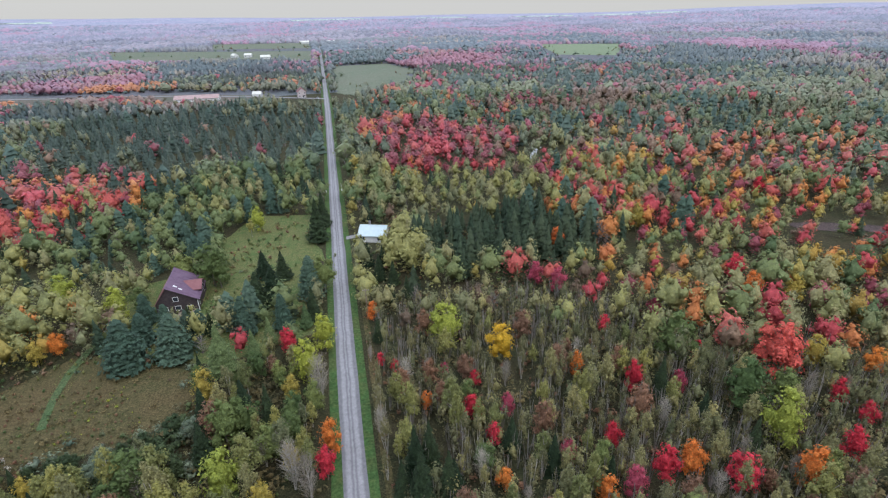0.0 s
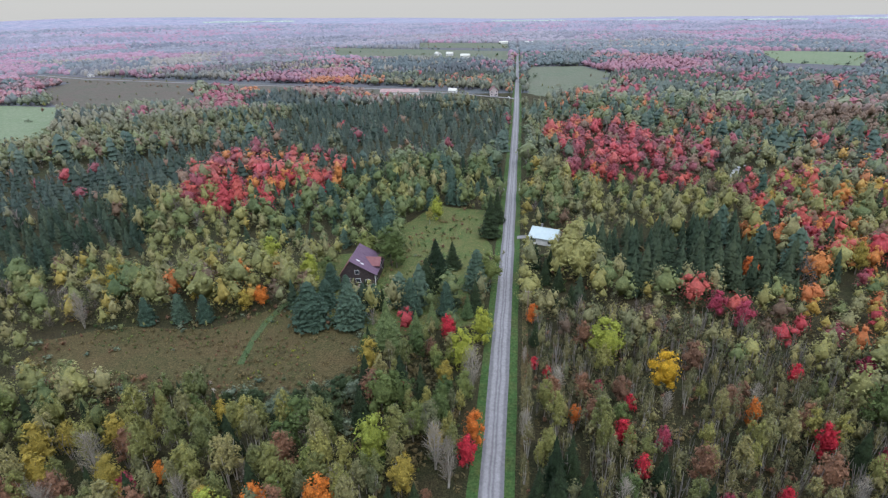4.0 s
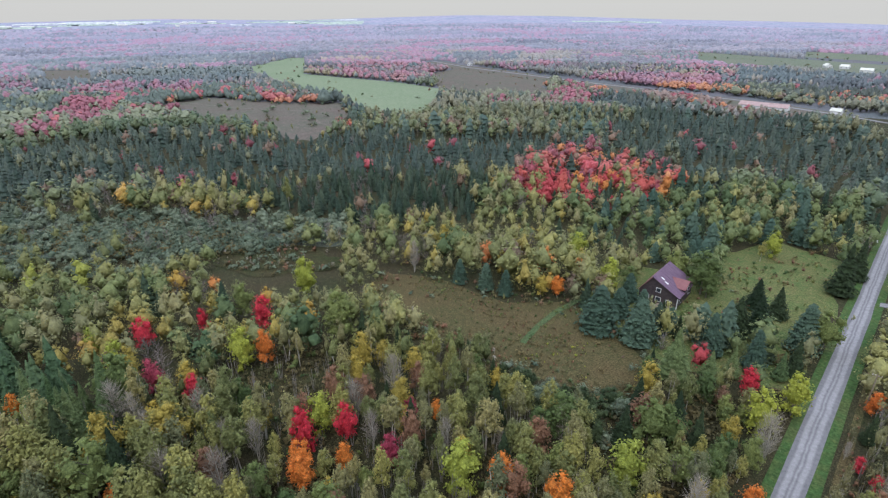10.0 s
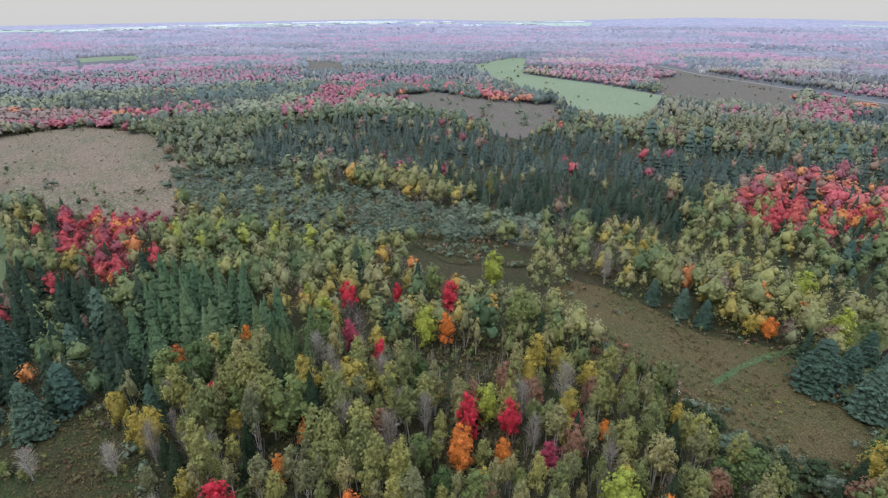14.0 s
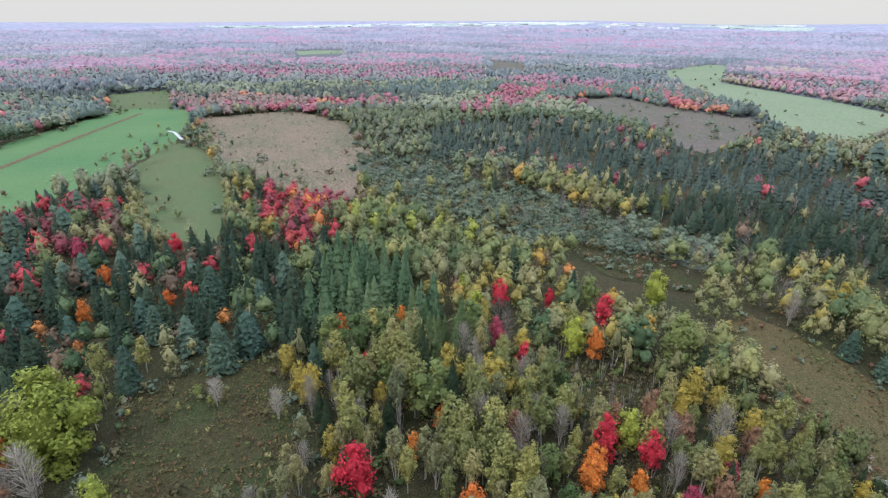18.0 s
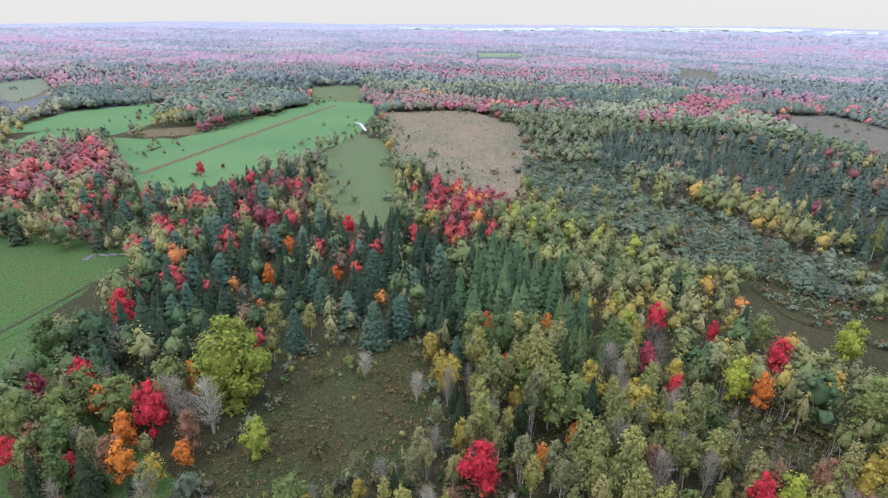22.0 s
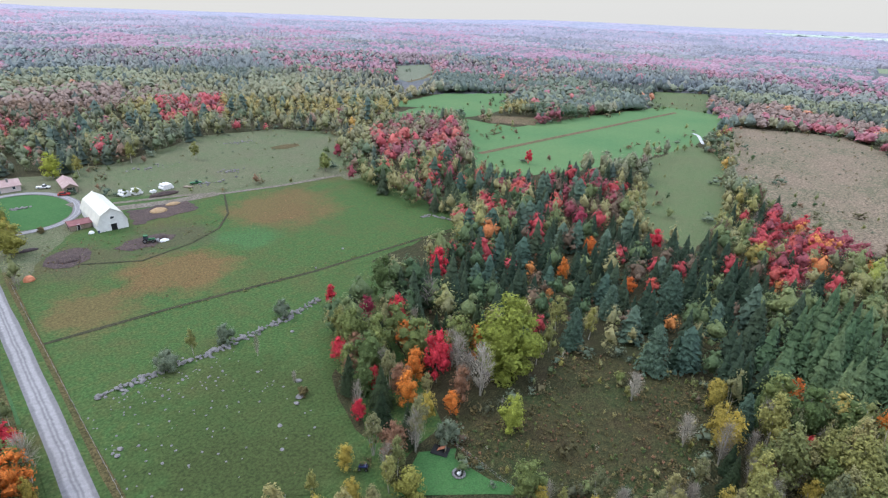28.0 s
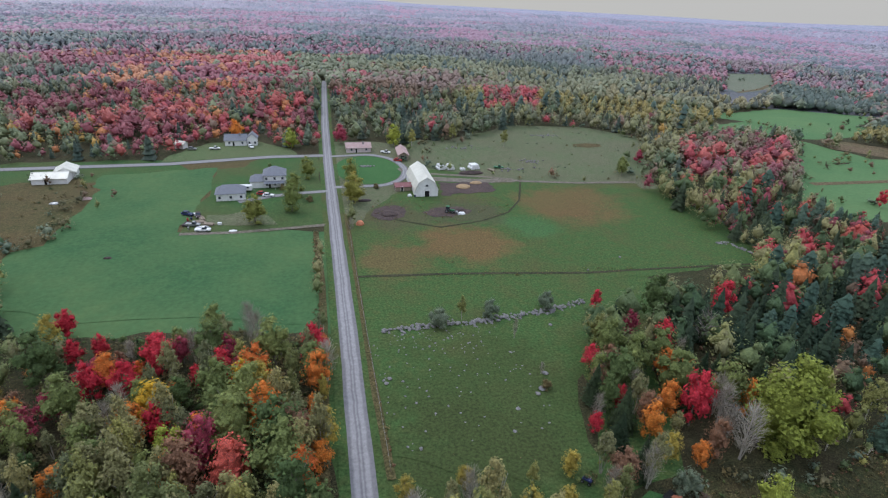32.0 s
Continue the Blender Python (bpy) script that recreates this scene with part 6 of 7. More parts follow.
def gable_house(name, label, x, y, turn, w, l, wall, rise, wall_mat, roof_mat, windows=True, chimney=True, category="house", over=0.5, open_front=False, door_w=1.0):
    """A house with its ridge along its local y: w wide, l long. The front is at -y."""
    root = tagged(new(name), label, category)
    root.matrix_basis = pose(x, y, 0, 0, 0, turn)
    part("wall", prism([(-w / 2, 0), (w / 2, 0), (w / 2, wall), (0, wall + rise), (-w / 2, wall)], -l / 2, l / 2), wall_mat, root)
    e = over
    for s in (-1, 1):
        lo = wall - e * rise / (w / 2) + 0.2
        pts = [(s * (w / 2 + e), -l / 2 - e, lo), (s * (w / 2 + e), l / 2 + e, lo), (0, l / 2 + e, wall + rise + 0.2), (0, -l / 2 - e, wall + rise + 0.2)]
        part("roof", slab(pts, 0.18), roof_mat, root)
    part("ridge_cap", boxes((0, 0, wall + rise + 0.2, 0.3, l + 2 * e, 0.08)), roof_mat, root)
    if chimney:
        part("chimney", boxes((w * 0.18, l * 0.2, wall + rise + 0.3, 0.7, 0.7, 1.6)), STONE, root)
    if open_front:
        # a dark panel on the front wall stands for the shaded inside
        part("door", boxes((0, -l / 2 - 0.02, wall * 0.45, w * 0.62, 0.1, wall * 0.9)), DARK, root)
    else:
        opening(root, "door", w * 0.12, -l / 2, 1.05, door_w, 2.1, "y")
        opening(root, "door", w / 2, -l * 0.1, 1.05, 0.9, 2.1, "x")
    if windows:
        for z in [1.6] + ([4.2] if wall > 4.5 else []):
            for f in (-0.28, 0.3):
                opening(root, "window", f * w * 1.05, -l / 2, z, 1.0, 1.2, "y")
                opening(root, "window", f * w, l / 2, z, 1.0, 1.2, "y")
                opening(root, "window", w / 2, f * l * 1.05, z, 1.0, 1.2, "x")
                opening(root, "window", -w / 2, f * l, z, 1.0, 1.2, "x")
    return root


def hip_house(name, label, x, y, turn, w, l, wall, rise, wall_mat, roof_mat, ridge=0.35, category="house", doors=1):
    """A house under a hipped roof, its ridge along its local x over the given share of its length."""
    root = tagged(new(name), label, category)
    root.matrix_basis = pose(x, y, 0, 0, 0, turn)
    part("wall", boxes((0, 0, wall / 2, w, l, wall)), wall_mat, root)
    e, k, top = 0.5, w * ridge / 2, wall + rise
    a, b = w / 2 + e, l / 2 + e
    for pts in ([(-a, -b, wall), (a, -b, wall), (k, 0, top), (-k, 0, top)], [(a, b, wall), (-a, b, wall), (-k, 0, top), (k, 0, top)],
                [(a, -b, wall), (a, b, wall), (k, 0, top)], [(-a, b, wall), (-a, -b, wall), (-k, 0, top)]):
        part("roof", slab([(p[0], p[1], p[2] + 0.15) for p in pts], 0.15), roof_mat, root)
    for i in range(doors):
        opening(root, "door", w * (0.25 - 0.4 * i), l / 2, 1.15, 2.4 if doors > 1 else 1.0, 2.2, "y")
    for z in [1.6] + ([4.2] if wall > 4.5 else []):
        for f in (-0.36, 0.0, 0.38):
            opening(root, "window", f * w, l / 2, z, 0.9, 1.1, "y") if doors < 2 or f > 0.3 else None
            opening(root, "window", w / 2, f * l, z, 0.9, 1.1, "x")
            opening(root, "window", -w / 2, f * l, z, 0.9, 1.1, "x")
    return root


# purple-roofed house in the trees: a saltbox with its gable to the south and a gabled dormer on the long slope
def saltbox_house(x, y, turn):
    root = tagged(new("house"), "dark house with long purple-brown metal roof", "house")
    root.matrix_basis = pose(x, y, 0, 0, 0, turn)
    part("wall", prism([(-3.6, 0), (7.7, 0), (7.7, 4.0), (0, 8.2), (-3.6, 3.4)], -6.6, 6.6), DARKWOOD, root)
    rake = [(0, -7.1, 8.6), (0, 7.1, 8.6), (8.4, 7.1, 3.95), (8.4, -7.1, 3.95)]
    part("roof", slab(rake, 0.2), PURPLE, root)
    part("roof", slab([(0, 7.1, 8.6), (0, -7.1, 8.6), (-4.2, -7.1, 2.9), (-4.2, 7.1, 2.9)], 0.2), REDROOF, root, "dull red short roof slope")
    part("ridge_cap", boxes((0, 0, 8.62, 0.35, 14.3, 0.1)), PURPLE, root)
    for k in range(9):
        yy = -6.2 + 1.55 * k
        part("roof_seam", slab([(0.1, yy, 8.62), (0.1, yy + 0.06, 8.62), (8.35, yy + 0.06, 4.05), (8.35, yy, 4.05)], 0.05), PURPLE, root)
    part("rake_board", slab([(0, -7.16, 8.52), (0, -7.12, 8.52), (8.4, -7.12, 3.85), (8.4, -7.16, 3.85)], 0.3), DARKWOOD, root)
    part("corner_trim", boxes((7.75, -6.65, 2.0, 0.22, 0.14, 4.0)), WHITE, root, "white corner trim")
    part("dormer", prism([(-2.7, 3.0), (2.7, 3.0), (2.7, 5.3), (0, 6.6), (-2.7, 5.3)], 0, 5.6), DARKWOOD, root).matrix_basis = pose(8.3, 0.5, 0, 0, 0, 90)
    part("dormer_roof", slab([(2.6, 0.5, 6.85), (8.6, 0.5, 6.85), (8.6, -3.0, 5.15), (4.6, -3.0, 5.15)], 0.15), REDROOF, root, "dull red dormer roof")
    part("dormer_roof", slab([(8.6, 0.5, 6.85), (2.6, 0.5, 6.85), (4.6, 3.8, 5.15), (8.6, 3.8, 5.15)], 0.15), REDROOF, root, "dull red dormer roof")
    for dx, dy in ((2.0, -4.1), (3.4, -4.7)):
        z = 8.66 - 0.5536 * dx
        part("skylight", slab([(dx - 0.5, dy - 0.35, z + 0.29), (dx + 0.5, dy - 0.35, z - 0.27), (dx + 0.5, dy + 0.35, z - 0.27), (dx - 0.5, dy + 0.35, z + 0.29)], 0.12), WHITE, root, "white-framed skylight")
    opening(root, "window", 2.0, -6.6, 4.6, 1.2, 1.2, "y")
    opening(root, "window", -1.2, -6.6, 1.7, 1.2, 1.2, "y")
    opening(root, "window", 2.2, -6.6, 1.7, 1.4, 1.2, "y")
    opening(root, "door", 5.2, -6.6, 1.05, 1.0, 2.1, "y")
    opening(root, "window", 8.28, 0.5, 4.6, 1.4, 1.1, "x")
    opening(root, "window", 7.7, -3.8, 1.8, 1.2, 1.2, "x")
    opening(root, "window", 7.7, 4.2, 1.8, 1.2, 1.2, "x")
    part("porch", boxes((4.6, -8.0, 0.25, 5.0, 2.6, 0.5)), WOOD, root)


saltbox_house(-51.9, 154.9, 2)
gable_house("house", "white house with pale teal metal roof by the road", 10.5, 188.5, 70, 8.0, 9.5, 2.8, 2.4, WHITE, TEAL)
gable_house("house", "tall pale pink house at the crossroads", -27, 554, 8, 7.5, 9, 5.4, 3.4, PINKWALL, REDROOF)
gable_house("barn", "long low barn with faded pink roof", -124, 566, 87, 10, 40, 3.0, 2.6, WHITE, RUST, windows=False, chimney=False, category="barn")
gable_house("shed", "small white shed with grey roof among trees", -70, 574, 80, 6, 8, 2.8, 2.0, WHITE, SHEET, windows=False, chimney=False, category="shed")


def gambrel_barn():
    root = tagged(new("barn"), "large white barn with rounded gambrel sheet roof", "barn")
    root.matrix_basis = pose(-51.5, -228, 0, 0, 0, 178)
    prof = [(-5, 0), (5, 0), (5, 3.2), (3.6, 6.3), (0, 8.6), (-3.6, 6.3), (-5, 3.2)]
    part("wall", prism(prof, -12, 12), WHITE, root)
    for s in (-1, 1):
        for (x0, z0), (x1, z1) in (((5.25, 2.9), (3.65, 6.4)), ((3.65, 6.4), (0, 8.75))):
            part("roof", slab([(s * x0, -12.4, z0), (s * x0, 12.4, z0), (s * x1, 12.4, z1), (s * x1, -12.4, z1)], 0.14), SHEET, root)
    part("ridge_cap", boxes((0, 0, 8.78, 0.4, 24.8, 0.1)), SHEET, root)
    d = part("barn_door", boxes((0, -12.05, 1.5, 3.4, 0.12, 3.0)), WHITE, root)
    # dark panel in place of the shade behind the half-open door
    part("dark_doorway_panel", boxes((0.2, -12.1, 1.3, 1.9, 0.14, 2.6)), DARK, d)
    w = part("loft_window", boxes((0, -12.05, 5.0, 1.6, 0.12, 1.2)), WHITE, root)
    part("pane", boxes((0, -12.1, 5.0, 1.2, 0.14, 0.8)), GLASS, w)
    for k in range(6):
        w = part("side_window", boxes((5.02, -9 + 3.6 * k, 1.9, 0.1, 1.1, 0.9)), WHITE, root)
        part("pane", boxes((5.04, -9 + 3.6 * k, 1.9, 0.12, 0.8, 0.65)), GLASS, w)
    for k in range(6):
        for s in (-1, 1):
            part("roof_seam", slab([(s * 3.75, -9.8 + 3.9 * k, 6.5), (s * 3.75, -9.7 + 3.9 * k, 6.5), (s * 0.1, -9.7 + 3.9 * k, 8.82), (s * 0.1, -9.8 + 3.9 * k, 8.82)], 0.05), SHEET, root)


gambrel_barn()
gable_house("machine_shed", "open-fronted shed with rusty pink roof", -52, -280, 176, 5.0, 15, 2.6, 1.5, WOOD, RUST, windows=False, chimney=False, category="shed", open_front=True)
gable_house("lean_to", "low lean-to with patched red and white roof", -42.5, -227, 90, 6, 7, 2.0, 0.9, WOOD, REDROOF, windows=False, chimney=False, category="shed", over=0.3)
hip_house("garage", "white double garage with grey hipped roof", 29, -225, 2, 11.0, 8.0, 3.0, 2.6, WHITE, SLATE, 0.5, "garage", doors=0)
farm = hip_house("farmhouse", "white two-storey farmhouse with grey hipped roofs", 12, -240, 0, 9.0, 9.0, 5.4, 3.0, WHITE, SLATE, 0.15)
part("wing", boxes((7.2, 1.0, 1.6, 6.0, 7.0, 3.2)), WHITE, farm)
part("wing_roof", slab([(3.8, 5.0, 3.2), (10.6, 5.0, 3.2), (8.0, 1.0, 5.4), (4.2, 1.0, 5.4)], 0.15), SLATE, farm)
part("wing_roof", slab([(10.6, -3.0, 3.2), (3.8, -3.0, 3.2), (4.2, 1.0, 5.4), (8.0, 1.0, 5.4)], 0.15), SLATE, farm)
part("wing_roof", slab([(10.6, 5.0, 3.2), (10.6, -3.0, 3.2), (8.0, 1.0, 5.4)], 0.15), SLATE, farm)
part("porch_roof", slab([(-4.6, 7.0, 2.7), (4.6, 7.0, 2.7), (4.6, 4.5, 3.2), (-4.6, 4.5, 3.2)], 0.12), SLATE, farm)
for px_ in (-4.2, 0, 4.2):
    part("porch_post", boxes((px_, 6.8, 1.3, 0.15, 0.15, 2.6)), WHITE, farm)
gable_house("house", "white house with grey roof at the wood's edge", 34, -312, 88, 8, 11, 3.0, 2.4, WHITE, SLATE)
gable_house("house", "tall white end house at the wood's edge", 25.5, -311, 0, 5, 6, 4.2, 2.2, WHITE, SLATE, chimney=False)
gable_house("bungalow", "low bungalow with rusty pink roof", -30, -293, 90, 8, 13, 2.6, 1.8, PINKWALL, RUST)
gable_house("barn", "low white barn with white sheet roof", 103, -254, 92, 7.5, 13, 2.6, 1.7, WHITE, SHEET, windows=False, chimney=False, category="barn")
gable_house("barn", "white gabled barn behind the low barn", 100, -262, 10, 8, 9, 3.0, 2.0, WHITE, SHEET, windows=False, chimney=False, category="barn")
gable_house("barn", "grey-roofed barn half hidden by maples", -219, -284, 40, 7, 11, 3.0, 2.0, WOOD, STEEL, windows=False, chimney=False, category="barn")
gable_house("shed", "small white shed by the wood", 61, -306, 60, 4, 5, 2.4, 1.2, WHITE, SHEET, windows=False, chimney=False, category="shed")
for hx, hy, ht, hw, hl in ((-158, 1068, 30, 9, 14), (-134, 1062, 80, 9, 12), (-100, 1010, 80, 8, 16), (15, 1355, 80, 9, 18), (41, 1004, 60, 9, 10), (56, 1001, 85, 8, 12), (70, 990, 20, 8, 9), (-45, 1380, 85, 9, 20)):
    gable_house("house", "far white house beside the road", hx, hy, ht, hw, hl, 3.6, 2.6, WHITE, SHEET, chimney=False)
gable_house("house", "dark-roofed house far along the side road", -640, 770, 40, 9, 14, 3.2, 2.6, WHITE, SLATE, chimney=False)


# ---- vehicles and farm things ----
def wheel(root, x, y, r, wide):
    w = part("wheel", wheel_mesh(x, y, r, wide), RUBBER, root)
    part("rim", wheel_mesh(x, y, r, wide + 0.04, 0.55), STEEL, w)


def wheel_mesh(x, y, r, wide, share=1.0):
    bm = bmesh.new()
    bmesh.ops.create_cone(bm, cap_ends=True, segments=14, radius1=r * share, radius2=r * share, depth=wide, matrix=Matrix.Translation((x, y, r)) @ Matrix.Rotation(math.pi / 2, 4, "Y"))
    return bm


def car(x, y, turn, paint, label, length=4.5, pickup=False):
    root = tagged(new("car"), label, "car")
    root.matrix_basis = pose(x, y, 0.2, 0, 0, turn)
    h = length / 2
    body = [(-h, 0.35), (h, 0.35), (h, 0.85), (h * 0.5, 0.95), (-h, 0.95)]
    bm = prism(body, -0.85, 0.85)
    bmesh.ops.rotate(bm, verts=bm.verts, matrix=Matrix.Rotation(math.pi / 2, 3, "Z"))
    part("body", bm, paint, root)
    cab = [(-h * 0.8, 0.95), (h * 0.35, 0.95), (h * 0.08, 1.5), (-h * 0.62, 1.5)] if not pickup else [(-h * 0.1, 0.95), (h * 0.5, 0.95), (h * 0.3, 1.7), (0, 1.7)]
    bm = prism(cab, -0.72, 0.72)
    bmesh.ops.rotate(bm, verts=bm.verts, matrix=Matrix.Rotation(math.pi / 2, 3, "Z"))
    part("windows", bm, GLASS, root)
    part("roof", boxes((0, (cab[2][0] + cab[3][0]) / 2, cab[2][1] + 0.03, 1.35, abs(cab[2][0] - cab[3][0]), 0.06)), paint, root)
    for sx in (-0.8, 0.8):
        for sy in (-h * 0.62, h * 0.62):
            wheel(root, sx, sy, 0.33, 0.24)
        part("headlight", boxes((sx * 0.75, h, 0.72, 0.35, 0.06, 0.18)), WHITE, root)
    return root


car(17, -226.5, 75, REDPAINT, "red car parked before the farmhouse")
car(14.5, -224.0, 80, WHITE, "white car parked before the farmhouse")
car(-12, 536, 20, WHITE, "white car parked near the crossroads")
car(26, -303, 20, WHITE, "white car parked at the wood's edge", 4.8)
car(55, -301, 80, STEEL, "grey car parked in the trees")
car(44, -301, 95, WHITE, "white pickup parked in the trees", 5.2, True)
car(-44, -286, 60, WHITE, "white van beside the bungalow", 5.2, True)
car(-48, -270, 70, REDPAINT, "red car beside the loop drive")
car(39, -205, 10, DARKWOOD, "old dark car among yard clutter")
car(39.5, -196, 80, STEEL, "grey trailer bed among yard clutter", 5.0, True)


def camper():
    root = tagged(new("camper_trailer"), "white camper trailer beside the farmhouse", "trailer")
    root.matrix_basis = pose(24, -232, 0.2, 0, 0, 85)
    part("body", boxes((0, 0, 1.6, 2.3, 5.6, 2.2), bevel=0.2), WHITE, root)
    for y in (-1.6, 1.2):
        part("window", boxes((1.15, y, 1.9, 0.06, 1.1, 0.6)), GLASS, root)
    part("door", boxes((1.15, 0, 1.5, 0.06, 0.6, 1.7)), STEEL, root)
    part("drawbar", boxes((0, 3.3, 0.5, 0.12, 1.2, 0.12)), STEEL, root)
    for s in (-1, 1):
        wheel(root, s, 0, 0.33, 0.2)


camper()


def tractor(x, y, turn):
    root = tagged(new("tractor"), "green tractor standing on churned ground", "tractor")
    root.matrix_basis = pose(x, y, 0.2, 0, 0, turn)
    part("hood", boxes((0, 1.1, 1.15, 0.8, 2.0, 0.75), bevel=0.08), GREENPAINT, root)
    part("chassis", boxes((0, 0.3, 0.7, 0.6, 3.4, 0.4)), STEEL, root)
    part("cab", boxes((0, -0.7, 1.85, 1.3, 1.3, 1.4), bevel=0.06), GLASS, root)
    part("cab_roof", boxes((0, -0.7, 2.6, 1.5, 1.5, 0.14)), GREENPAINT, root)
    part("bucket", boxes((0, 3.0, 0.6, 1.9, 0.7, 0.7)), STEEL, root)
    for s in (-1, 1):
        wheel(root, s * 0.9, -0.9, 0.8, 0.5)
        wheel(root, s * 0.75, 1.6, 0.5, 0.35)
        part("loader_arm", boxes((s * 0.55, 2.0, 1.0, 0.12, 2.2, 0.15)), STEEL, root)


tractor(-56, -196, 60)


def heap(name, label, x, y, rx, ry, h, mat, seed, category="heap"):
    """A loose rounded pile."""
    r = np.random.default_rng(seed)
    bm = bmesh.new()
    bmesh.ops.create_icosphere(bm, subdivisions=3, radius=1.0)
    for v in bm.verts:
        f = 1 + 0.14 * noise.noise(v.co * 2.3 + Vector((seed, 0, 0))) + r.uniform(-0.03, 0.03)
        v.co = Vector((v.co.x * rx * f, v.co.y * ry * f, max(-0.05, v.co.z) * h * f))
    me = bpy.data.meshes.new(name)
    bm.to_mesh(me)
    bm.free()
    me.materials.append(mat)
    ob = new(name, me)
    ob.location = (x, y, 0.15)
    return tagged(ob, label, category)


def bale_stack(label, x, y, turn, across, along, high):
    """Rows of white wrapped round bales, lying on their sides."""
    root = tagged(new("wrapped_bale_stack"), label, "bales")
    root.matrix_basis = pose(x, y, 0.15, 0, 0, turn)
    for k in range(high):
        for i in range(across - k):
            for j in range(along):
                bm = drum((i - (across - k - 1) / 2) * 1.32, (j - (along - 1) / 2) * 1.36 + rng.normal() * 0.06, 0.66 + 1.16 * k, 0.66 + 1.16 * k + 1.3, 0.66, 0.66, 12, "X")
                part("bale", bm, TARP, root)


bale_stack("stack of white wrapped hay bales", -66.8, -254.5, 12, 3, 3, 2)
bale_stack("stack of white wrapped hay bales", -71.6, -254.0, 8, 3, 3, 2)
bale_stack("long stack of white wrapped hay bales", -84.0, -253.5, 10, 4, 3, 2)
bale_stack("low row of white wrapped bales beside the heap", -77.5, -251.0, 10, 2, 1, 1)
heap("earth_heap", "long brown earth heap in the farmyard", -80, -245.5, 6.5, 2.0, 1.4, SOIL, 5)
heap("straw_heap", "tan straw heap on the dark soil", -70.5, -226, 3.4, 2.6, 1.2, TANHEAP, 6)
heap("straw_heap", "pale straw heap at the soil's edge", -78, -230.5, 3.0, 1.6, 1.0, TANHEAP, 7)
heap("covered_heap", "round heap under an orange tarp", -19.5, -189, 1.5, 1.3, 1.6, ORANGETARP, 8)
heap("soil_heap", "purplish heap of dark soil", -32, -198, 3.5, 3.2, 1.0, SOIL, 9)
heap("soil_heap", "dark manure heap behind the tractor", -59, -197.5, 4.0, 2.0, 1.2, SOIL, 10)
heap("feed_sack_pile", "pile of pale sacks by the tractor", -60.5, -194, 1.6, 1.0, 0.9, TARP, 11)
heap("feed_sack_pile", "white sack beside the barn corner", -44, -217.5, 1.0, 0.8, 0.9, TARP, 12)
heap("brush_pile", "dark brush pile by the loop drive", -24, -214, 3.0, 1.0, 0.8, DARKWOOD, 14)
heap("wood_pile", "brown firewood pile among yard clutter", 38, -199, 2.4, 1.4, 1.0, WOOD, 15)
heap("wood_pile", "grey lumber pile among yard clutter", 36, -193.5, 2.6, 1.2, 0.9, STEEL, 16)
heap("tarp_pile", "white sheet lying at the lane's end", 25.5, -189.5, 1.4, 0.8, 0.35, TARP, 17)
heap("scrap_pile", "rusty brown scrap on the green field", 61, -173, 1.2, 0.7, 0.5, SOIL, 21)
heap("scrap_pile", "pale scrap on the fallow land", 93, -226, 2.0, 1.2, 0.6, STEEL, 22)
heap("scrap_pile", "reddish scrap heap on the fallow land", 84, -230, 2.6, 1.6, 0.8, RUST, 23)


# ---- stones ----
def stone_mesh(seed):
    r = np.random.default_rng(seed)
    v, f = BALL
    v = v * r.uniform(0.7, 1.15, (len(v), 1)) * [0.55, 0.45, 0.36]
    me = bpy.data.meshes.new("stone")
    me.from_pydata([tuple(p) for p in v], [], [tuple(int(i) for i in q) for q in f])
    me.materials.append(STONE)
    return me


STONES = [stone_mesh(s) for s in range(6)]


def stone_wall(line, count, label, spread):
    root = tagged(new("stone_wall"), label, "wall")
    root.location = (*line[0], 0)
    p = np.array(line, float)
    cum = np.concatenate([[0], np.cumsum(np.hypot(*np.diff(p, axis=0).T))])
    for i in range(count):
        d = rng.uniform(0, cum[-1])
        x, y = np.interp(d, cum, p[:, 0]) - line[0][0], np.interp(d, cum, p[:, 1]) - line[0][1]
        o = rng.normal() * spread
        s = new("stone", STONES[i % 6])
        s.parent = root
        k = rng.uniform(0.5, 1.25)
        s.matrix_basis = pose(x + rng.normal() * 0.2, y + o, max(0.15, 0.75 - abs(o) * 0.5) * rng.uniform(0.3, 1), 0, 0, rng.uniform(0, 360)) @ Matrix.Diagonal((k, k, k, 1))


stone_wall([(-17, -117), (-31, -117.5), (-41, -116.8), (-51, -117.3), (-64, -119), (-77, -121.7)], 280, "tumbled grey field-stone wall across the pasture", 0.75)
def rock_pile(label, x, y, rx, ry, count):
    root = tagged(new("rock_pile"), label, "rocks")
    root.location = (x, y, 0)
    for i in range(count):
        s = new("stone", STONES[i % 6])
        s.parent = root
        k = rng.uniform(0.5, 1.4)
        s.matrix_basis = pose(rng.normal() * rx, rng.normal() * ry, rng.uniform(0.15, 0.5), 0, 0, rng.uniform(0, 360)) @ Matrix.Diagonal((k, k, k, 1))


rock_pile("grey rocks heaped on the bright lawn", -31, -262, 2.2, 0.8, 26)
rock_pile("grey rocks heaped in the farm meadow", -118, -262, 3.5, 1.6, 30)
rock_pile("pale rocks heaped in the far meadow", -150, -318, 5.0, 2.0, 36)
rock_pile("grey rocks strewn beside the farm track", -104, -249, 5.0, 1.5, 22)
rock_pile("grey rocks strewn along the meadow bank", -88, -292, 7.0, 2.5, 28)


